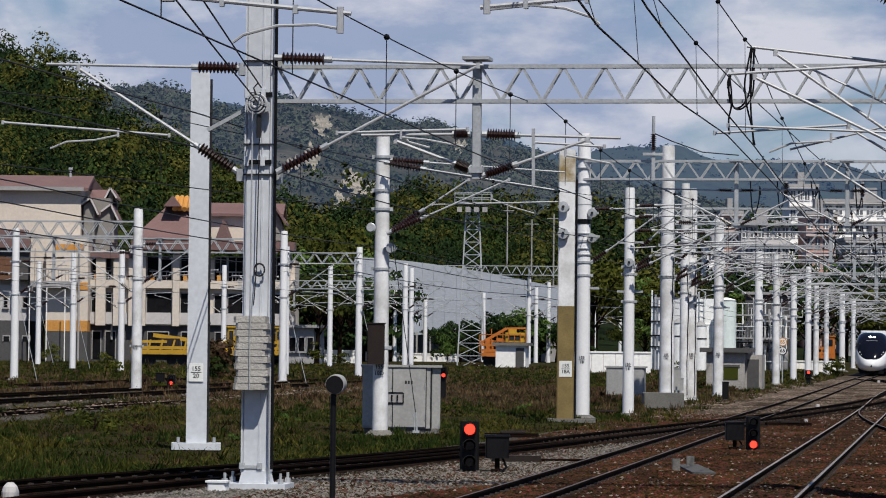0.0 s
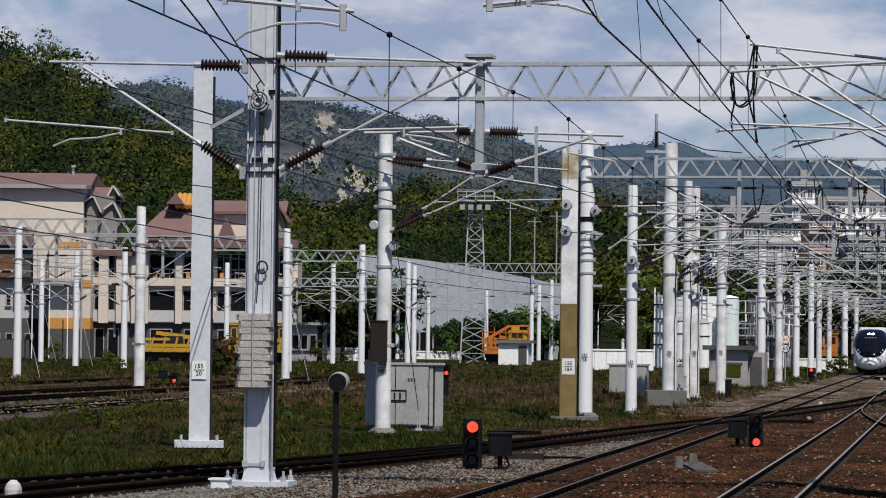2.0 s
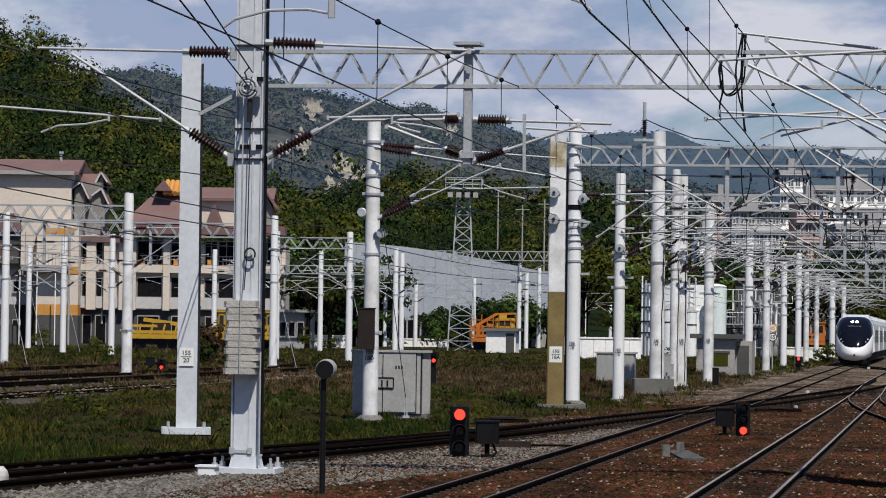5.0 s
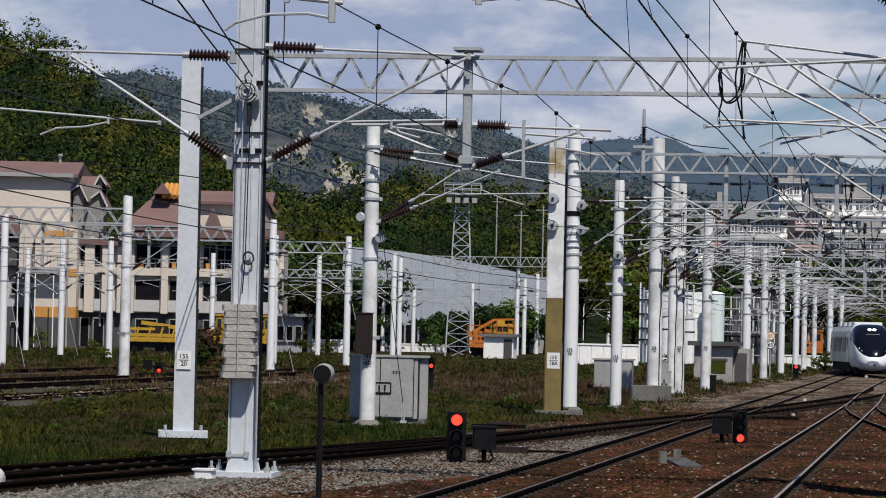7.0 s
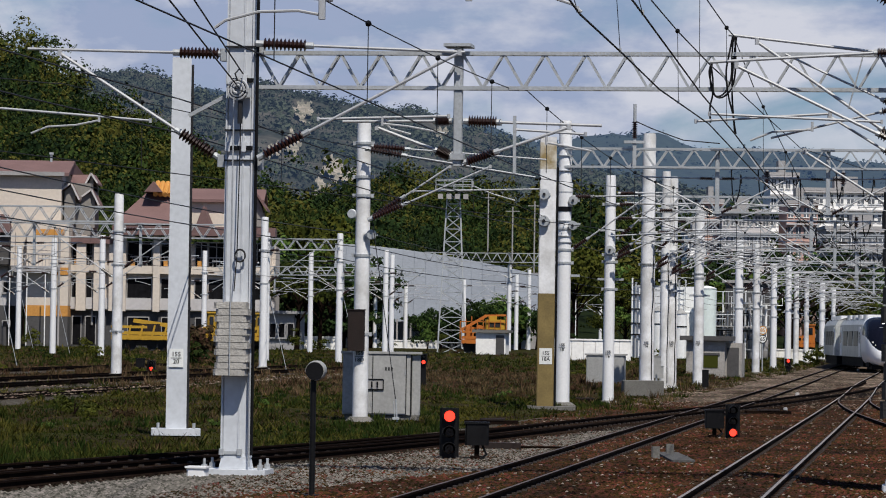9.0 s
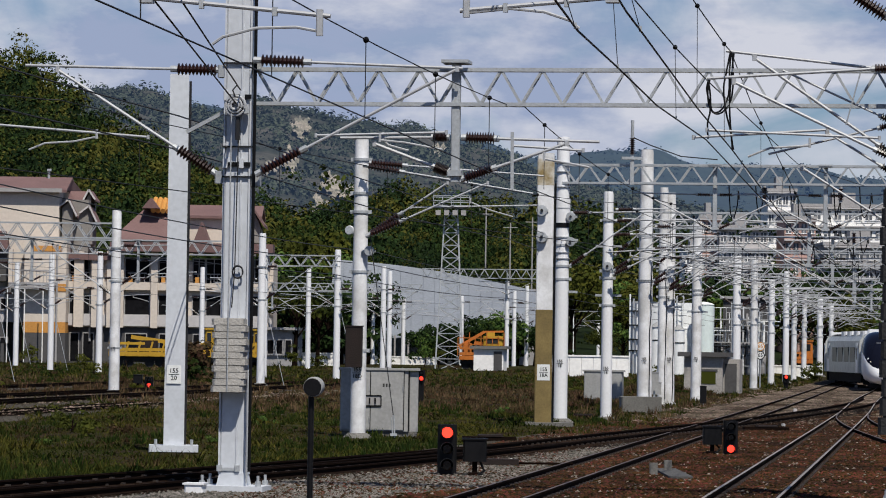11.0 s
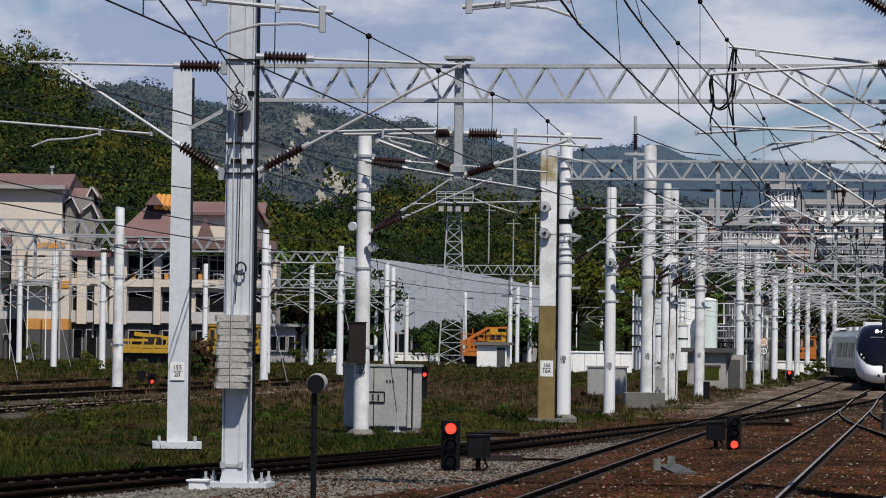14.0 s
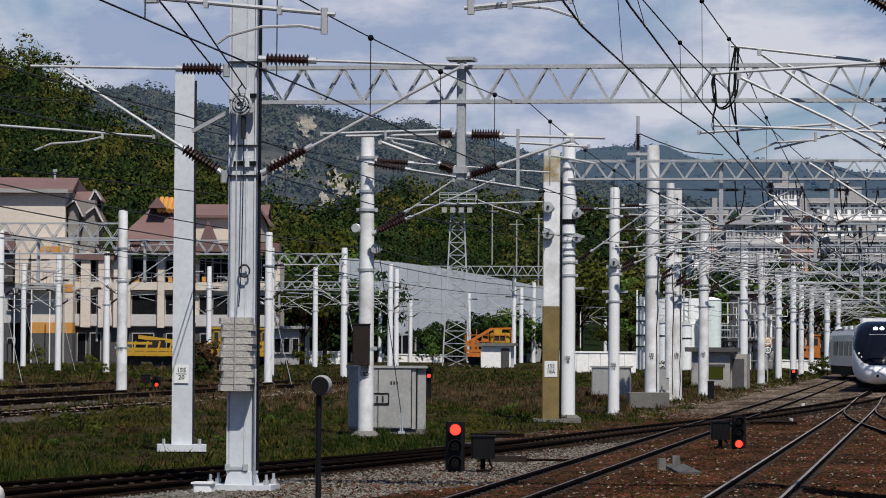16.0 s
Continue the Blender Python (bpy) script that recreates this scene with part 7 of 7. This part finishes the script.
def tussocks(n, seed, material, name, label, hlo, hhi, where, per=26):
    """Tall tufts of arching blades, gathered in drifts."""
    rng = np.random.default_rng(seed)
    y = 58 * (290 / 58) ** rng.random(n)
    x = rng.uniform(-0.15, 0.16, n) * y
    edge = np.where(y < 108, siding_edge(y) - 1.5, on_line(-9.4, y))
    keep = (x < edge) & where(x, y, rng.random(n))
    for a in (-43.6, -36.6, -32.9):
        keep &= np.abs(x - SLOPE * y - a) > 0.7
    x, y = x[keep], y[keep]
    m = len(x)
    size = rng.uniform(hlo, hhi, m) * (0.6 + 0.9 * rng.random(m) ** 3)
    x, y, size = np.repeat(x, per), np.repeat(y, per), np.repeat(size, per)
    k = len(x)
    a = rng.uniform(0, 6.283, k)
    r = rng.random(k) ** 0.7 * size * 0.55
    x, y = x + np.cos(a) * r, y + np.sin(a) * r
    h = size * rng.uniform(0.45, 1.0, k)
    out = np.stack([np.cos(a), np.sin(a)], 1) * (h * rng.uniform(0.1, 0.6, k))[:, None]
    z = zfield(x, y) - 0.02
    w = (0.010 + 0.00016 * y) * rng.uniform(0.7, 1.4, k)
    q = rng.uniform(0, 6.283, k)
    c, t = np.cos(q) * w, np.sin(q) * w
    p0 = np.stack([x - c, y - t, z], 1)
    p1 = np.stack([x + c, y + t, z], 1)
    p2 = np.stack([x + out[:, 0], y + out[:, 1], z + h], 1)
    tagged(new(name, fast_mesh(name, np.stack([p0, p1, p2], 1).reshape(-1, 3), np.arange(3 * k).reshape(-1, 3), material)), label, "grass" if "grass" in name else "weeds", kind="stuff")


M_LUSH = mat("lush_grass", (0.032, 0.043, 0.009), 0.7, var=0.5, scale=1.0, fine=5, bump=0, col2=(0.014, 0.026, 0.005), island=0.4, spec=0.03, stretch=(0.38, 0.18, 1))
M_STRAW = mat("straw_weeds", (0.120, 0.085, 0.045), 0.8, var=0.4, scale=1.0, fine=5, bump=0, col2=(0.055, 0.030, 0.018), island=0.45, spec=0.03, stretch=(0.35, 0.17, 1))
tussocks(13000, 31, M_LUSH, "tall_grass", "taller dark green grass tufts of the yard", 0.10, 0.27, lambda x, y, r: (patch(x, y * 0.35, 0.55, 1.0) * 0.7 + 0.4 * r > 0.62) & (np.abs(y - 158) > 22))
tussocks(8000, 32, M_STRAW, "tall_weeds", "tall straw-brown weeds along the sidings", 0.14, 0.36, lambda x, y, r: (patch(x, y * 0.4, 0.4, 3.0) * 0.6 + 0.35 * r + 0.35 * np.exp(-((y - 165) / 40) ** 2) > 0.62 + 0.25 * (y < 115)) & ((y > 90) | (r > 0.8)))
tussocks(15000, 33, M_GRASS, "verge_grass", "green grass along the masts by the line", 0.1, 0.3, lambda x, y, r: (x > on_line(-15.0, y)) & (y > 112) & (patch(x * 2.5, y * 0.6, 0.5, 2.0) + 0.3 * r > 0.55))


def stones(name, n, seed, region, size, material, label, z):
    rng = np.random.default_rng(seed)
    x, y = region(rng, n)
    n = len(x)
    base = np.array([(1, 0.1, 0), (0, 0.8, 0.1), (-1, 0, 0), (0.1, -0.8, 0), (0.1, 0.1, 0.5)])
    v = base[None] * (1 + 0.25 * rng.normal(size=(n, 5, 1))) * (size * rng.uniform(0.5, 1.5, n))[:, None, None]
    a = rng.uniform(0, 6.283, n)
    ca, sa = np.cos(a)[:, None], np.sin(a)[:, None]
    vx, vy = v[:, :, 0] * ca - v[:, :, 1] * sa, v[:, :, 0] * sa + v[:, :, 1] * ca
    v = np.stack([vx + x[:, None], vy + y[:, None], v[:, :, 2] + z], 2).reshape(-1, 3)
    f = np.array([(0, 1, 4), (1, 2, 4), (2, 3, 4), (3, 0, 4)])
    f = (f[None] + 5 * np.arange(n)[:, None, None]).reshape(-1, 3)
    tagged(new(name, fast_mesh(name, v, f, material)), label, "ballast", kind="stuff")


def near_siding(rng, n):
    y = 46 * (104 / 46) ** rng.random(n)
    x = siding_edge(y) + rng.uniform(-1.5, 6.0, n) * np.clip((105 - y) / 45, 0.25, 1)
    k = np.abs(x - siding_edge(y) - 0.2 - 0.5 * np.clip((86 - y) / 28, 0, 2) ** 1.3) > 0.95 + 0.5 * np.clip((86 - y) / 28, 0, 2) ** 1.3 + 0.25 * rng.normal(size=n).clip(-1, 1)
    k &= x < on_line(LINE_L - 0.9, y)
    return x[k], y[k]


def near_lines(rng, n):
    y = 46 * (120 / 46) ** rng.random(n)
    x = on_line(0, y) + rng.uniform(-11.0, 0.6, n)
    k = np.ones(n, bool)
    for c in (LINE_L, LINE_R):
        k &= np.abs(np.abs(x - on_line(c, y)) - 0.57) > 0.12
    return x[k], y[k]


def old_sidings(rng, n):
    y = rng.uniform(85, 200, n)
    return on_line(0, y) + rng.choice((-36.6, -32.9, -28.8), n) + rng.normal(0, 0.7, n), y


def between_siding(rng, n):
    y = 46 * (104 / 46) ** rng.random(n)
    return siding_edge(y) + rng.uniform(-1.0, 1.4, n) * (1 + 0.6 * np.clip((86 - y) / 28, 0, 2)), y


stones("dark_stones", 12000, 27, between_siding, 0.036, M_STONEDARK, "dark rusty ballast stones between the siding rails", 0.03)
stones("grey_stones", 75000, 21, near_siding, 0.042, M_STONEGREY, "loose grey ballast stones", 0.02)
stones("siding_stones", 9000, 28, old_sidings, 0.05, M_STONEPALE, "pale loose stones of the overgrown sidings", 0.21)


def far_lines(rng, n):
    y = 112 * (260 / 112) ** rng.random(n)
    return on_line(0, y) + rng.uniform(-11.2, 1.5, n), y


stones("pale_stones", 20000, 23, far_lines, 0.05, M_STONEPALE, "loose pale ballast stones far up the line", 0.02)
stones("scattered_stones", 2200, 24, near_lines, 0.034, M_LIGHTSTONE, "scattered pale stones on the track bed", 0.03)
stones("rusty_stones", 70000, 22, near_lines, 0.036, M_STONERUST, "loose rust-stained ballast stones", 0.025)


def shrub(x, y, r, seed, material, label):
    rng = np.random.default_rng(seed)
    s = thing("shrub", pose(x, y, ground_z(x, y)), label, "shrub", "shrubs")
    part("stem", B().cyl((0, 0, -0.1), (0.05, 0, r * 0.6), 0.05 * min(1, r), 0.02, 6).cyl((0, 0, 0), (0.3 * r, 0.1, r * 0.5), 0.03, 0.01, 6), M_RAIL, s)
    cs = rng.normal(0, 0.33, (7, 3)) * r * (np.array([1.9, 1.5, 0.7]) if r < 0.62 else np.ones(3)) + np.array([0, 0, r * (0.25 if r < 0.62 else 0.7)])
    v, f = leaf_cloud(cs, rng.uniform(0.35, 0.6, 7) * r, 70, 0.17, rng)
    part("leaves", fast_mesh("leaves", v, f, material), None, s)


for i, (px, py, r, dry) in enumerate(((190, 655, 0.9, 0), (205, 668, 0.7, 0), (375, 640, 1.25, 1), (350, 668, 0.9, 1), (95, 640, 1.1, 0), (600, 655, 0.9, 0), (560, 650, 1.1, 0), (150, 742, 0.42, 0), (168, 752, 0.5, 0), (190, 760, 0.46, 0), (140, 728, 0.4, 0), (205, 748, 0.36, 0), (720, 640, 0.9, 0),
                                      (1120, 655, 0.8, 0), (1255, 660, 0.9, 0), (1215, 668, 0.8, 0), (1060, 690, 0.45, 0), (1350, 655, 0.8, 0), (1490, 650, 1.3, 0), (1470, 655, 1.0, 0), (1395, 660, 0.8, 0), (845, 650, 0.6, 1), (490, 655, 0.6, 1))):
    d = max(py - (602 + 0.0106 * px), 20)
    y = min(2.3 * 5955 / d, 290)
    shrub((px - 784) / 5955 * y, y, r, 500 + i, M_DRYGRASS if dry else M_LEAF, "brown tall weeds beside a mast" if dry else "dark green leafy shrub in the yard")
for i, (px, y, r) in enumerate(((380, 195, 1.8), (372, 190, 1.3), (390, 198, 1.5), (20, 150, 0.6), (300, 160, 0.5), (430, 150, 0.5), (600, 130, 0.35), (880, 130, 0.35), (790, 112, 0.3), (930, 118, 0.3), (505, 100, 0.32), (255, 90, 0.3), (420, 84, 0.25), (120, 80, 0.25))):
    shrub((px - 784) / 5955 * y, y, r, 600 + i, M_DRYGRASS if i in (0, 2, 5, 7, 11) else M_LEAFLIGHT if i > 8 else M_LEAF, "brown tall weeds beside a mast" if i in (0, 2, 5, 7, 11) else "low green weed clump in the yard")
# track pieces at the turnout
pm = thing("point_machine", pose(1.52, 68.53, 0), "rusty low point machine beside the rail", "machine")
part("case", B().box(-0.5, 0.5, -0.2, 0.2, 0.0, 0.16, b=0.04), M_RUST, pm)
part("rod", B().cyl((0.4, 0, 0.08), (1.6, 0, 0.08), 0.025), M_RAIL, pm)
for x, y in ((5.65, 117.32), (10.61, 103.28), (1.8, 87.43)):
    pm = thing("cable_cover", pose(x, y, 0), "dark metal cable cover lying on the ballast", "cover", "cable covers")
    part("plate", B().box(-0.7, 0.7, -0.2, 0.2, 0.0, 0.12, b=0.04), M_RAIL, pm)
    part("lid", B().box(-0.3, 0.35, -0.22, 0.22, 0.12, 0.17, b=0.04), M_RUST, pm)
pip = thing("drain_cover", pose(4.89, 64.99, 0), "grey concrete slab between the tracks", "slab")
part("slab", B().box(-0.22, 0.22, -2.2, 2.2, -0.05, 0.07, b=0.03), mat("slab_concrete", (0.085, 0.083, 0.080), 0.9, var=0.4, scale=2, fine=20, bump=0.3), pip)
for u, v in ((-0.4, -0.4), (0.0, 1.3)):
    part("marker_stone", B().box(u - 0.08, u + 0.08, v - 0.03, v + 0.03, -0.05, 0.26, b=0.02), M_CONC, pip)


# ---------------------------------------------------------------- the train

def nose_size(s):
    """Half width, floor and roof height and squareness of the shell, s metres behind the tip."""
    k = min(1.0, max(0.0, s / 4.4))
    w = 1.43 * (1 - (1 - min(1, k * 1.7)) ** 2.4) ** 0.5
    lo = 0.95 - 0.62 * (1 - (1 - min(1, k * 4)) ** 2.4) ** 0.5
    hi = 0.95 + 2.8 * (1 - (1 - k) ** 2.1) ** 0.66
    return w, lo, hi, 2.3 + 1.5 * k


def nose_ring(s, n=44):
    w, lo, hi, e = nose_size(s)
    pts = []
    for i in range(n):
        a = 2 * math.pi * i / n
        c, d = math.cos(a), math.sin(a)
        pts.append((w * math.copysign(abs(c) ** (2 / e), c), (lo + hi) / 2 + (hi - lo) / 2 * math.copysign(abs(d) ** (2 / e), d)))
    return pts


def nose_skin(x, z):
    """How far behind the tip the shell passes through (x, z)."""
    for i in range(1, 440):
        w, lo, hi, e = nose_size(i * 0.01)
        if (abs(x) / w) ** e + (abs(z - (lo + hi) / 2) / ((hi - lo) / 2)) ** e <= 1:
            return i * 0.01
    return 4.4


def car(front, label):
    """One car, its leading end at y = 0 facing -y, 20 m long."""
    c = thing("train_car", Matrix.Identity(4), label, "train", "cars of the train")
    y_body = 4.6 if front else 0.25
    if front:
        steps = [4.6 * (0.004 + i / 84) ** 1.9 for i in range(84)] + [4.6]
        n = 128
        rings = [[(x, s, z) for x, z in nose_ring(s, n)] for s in steps]
        vs = [p for r in rings for p in r]
        white, black = [tuple(range(n))], []
        for j in range(len(steps) - 1):
            for i in range(n):
                q = (j * n + i, j * n + (i + 1) % n, (j + 1) * n + (i + 1) % n, (j + 1) * n + i)
                mx, my, mz = [sum(vs[t][a] for t in q) / 4 for a in range(3)]
                lim = float(np.interp(mz, [1.36, 1.5, 1.75, 2.15, 2.6, 3.0], [0.42, 0.76, 1.02, 1.27, 1.5, 1.7]))
                (black if 1.36 < mz < 3.72 and abs(mx) < lim and my < 3.9 else white).append(q)
        part("nose", B().add(vs, white), M_TRAINWHITE, c, "smooth white rounded nose", smooth=True)
        mask = part("windscreen", B().add(vs, black), M_MASK, c, "black glass front mask", smooth=True)
        y = nose_skin(0.3, 3.0)
        part("wiper_bar", B().beam((-0.5, y, 3.0), (0.5, y, 3.0), 0.05, 0.035), M_TUBE, mask)
        y = nose_skin(0.17, 3.3)
        for s in (-0.17, 0.17):
            part("headlight", B().lathe((s, y - 0.06, 3.3), (s, y + 0.3, 3.3), [(0, 0.05), (0.15, 0.115), (1, 0.115)], 14), M_LAMP, c, "bright white headlight")
        for u, z, r in ((1.0, 1.98, 0.075), (0.86, 1.8, 0.05)):
            y = nose_skin(u, z)
            for s in (-u, u):
                part("marker_light", B().lathe((s, y - 0.03, z), (s, y + 0.2, z), [(0, r * 0.6), (0.3, r), (1, r)], 12), M_DIMLAMP, c)
        part("coupler_cover", B().lathe((0, -0.02, 0.8), (0, 0.2, 0.8), [(0, 0.07), (1, 0.1)], 12), M_UNDER, c)
        part("skirt", B().box(-1.05, 1.05, 0.7, 4.4, 0.14, 0.42, b=0.3), M_UNDER, c, "dark skirt")
    prof = [(-1.42, 0.95), (-1.44, 2.0), (-1.36, 3.2), (-1.15, 3.55), (-0.6, 3.72), (0.6, 3.72), (1.15, 3.55), (1.36, 3.2), (1.44, 2.0), (1.42, 0.95)]
    part("body", B().prism(prof, y_body, 19.75), M_TRAINSILVER, c, "silver-grey car body", smooth=False)
    part("roof_skin", B().prism([(-1.17, 3.54), (-0.62, 3.73), (0.62, 3.73), (1.17, 3.54)], y_body, 19.7), M_UNDER, c, "dark roof")
    part("underframe", B().box(-1.25, 1.25, y_body, 19.6, 0.3, 0.95, b=0.05), M_UNDER, c, "black underframe and equipment")
    for y in (3.2, 16.6):
        bogie = part("bogie", B().box(-1.15, 1.15, y - 1.3, y + 1.3, 0.3, 0.62, b=0.1), M_UNDER, c)
        for dy in (-0.95, 0.95):
            part("wheelset", B().cyl((-0.62, y + dy, 0.55), (0.62, y + dy, 0.55), 0.06).lathe((-0.60, y + dy, 0.55), (-0.5, y + dy, 0.55), [(0, 0.43), (1, 0.43)], 18).lathe((0.5, y + dy, 0.55), (0.6, y + dy, 0.55), [(0, 0.43), (1, 0.43)], 18), M_UNDER, bogie)
    for s in (-1, 1):
        x0, x1 = sorted((s * 1.40, s * 1.452))
        for i in range(4):
            y = y_body + 2.2 + i * 3.6
            if y < 15:
                part("window", B().box(x0, x1, y, y + 2.7, 1.7, 2.75, b=0.02), M_WINDOW, c, "dark tinted side window")
        for y in (y_body + 0.5, 18.0):
            door = part("door", B().box(x0, x1 + 0.004 * s, y, y + 1.05, 1.0, 3.05, b=0.02), M_TRAINWHITE, c, "white plug door")
            part("pane", B().box(x0 + s * 0.01, x1 + s * 0.012, y + 0.3, y + 0.75, 1.9, 2.7), M_MASK, door)
    for y in (y_body + 0.6, y_body + 4.2, y_body + 8.0, y_body + 11.6):
        if y < 17.5:
            part("roof_unit", B().box(-1.05, 1.05, y, y + 1.9, 3.55, 3.9, b=0.12), M_TRAINWHITE, c, "white roof equipment box")
    part("gangway", B().box(-0.6, 0.6, 19.7, 20.1, 0.9, 3.3), M_UNDER, c)
    return c


CARS = [car(True, "white-nosed silver express train car with black windscreen")]
CARS += [car(False, "silver-grey express train car with dark windows") for _ in range(4)]


def train_x(y):
    """The way of the train: off the farther line, over the crossover, on to the nearer one."""
    c = glide(CROSSOVER, min(max(y, 170), 275))
    return on_line(c, y)


def car_pose(y):
    """A car whose leading end is at y along the line; its two ends stand on the way."""
    a, b = Vector((train_x(y + 3), y + 3, 0.12)), Vector((train_x(y + 16.6), y + 16.6, 0.12))
    d = b - a
    yaw = math.degrees(math.atan2(-d.x, d.y))
    n = d.normalized()
    p = a - n * 3.0
    return pose(p.x, p.y, 0.12, 0, 0, yaw)


HEAD = [(0.0, 291.0), (2.0, 277.5), (4.0, 263.0), (7.0, 241.0), (9.0, 227.0), (11.5, 209.5), (14.0, 192.0), (16.0, 178.0)]


def motions():
    times = [i * 0.5 for i in range(33)]
    for i, c in enumerate(CARS):
        walk(c, [(t, car_pose(glide(HEAD, t) + 20.1 * i)) for t in times])


motions()
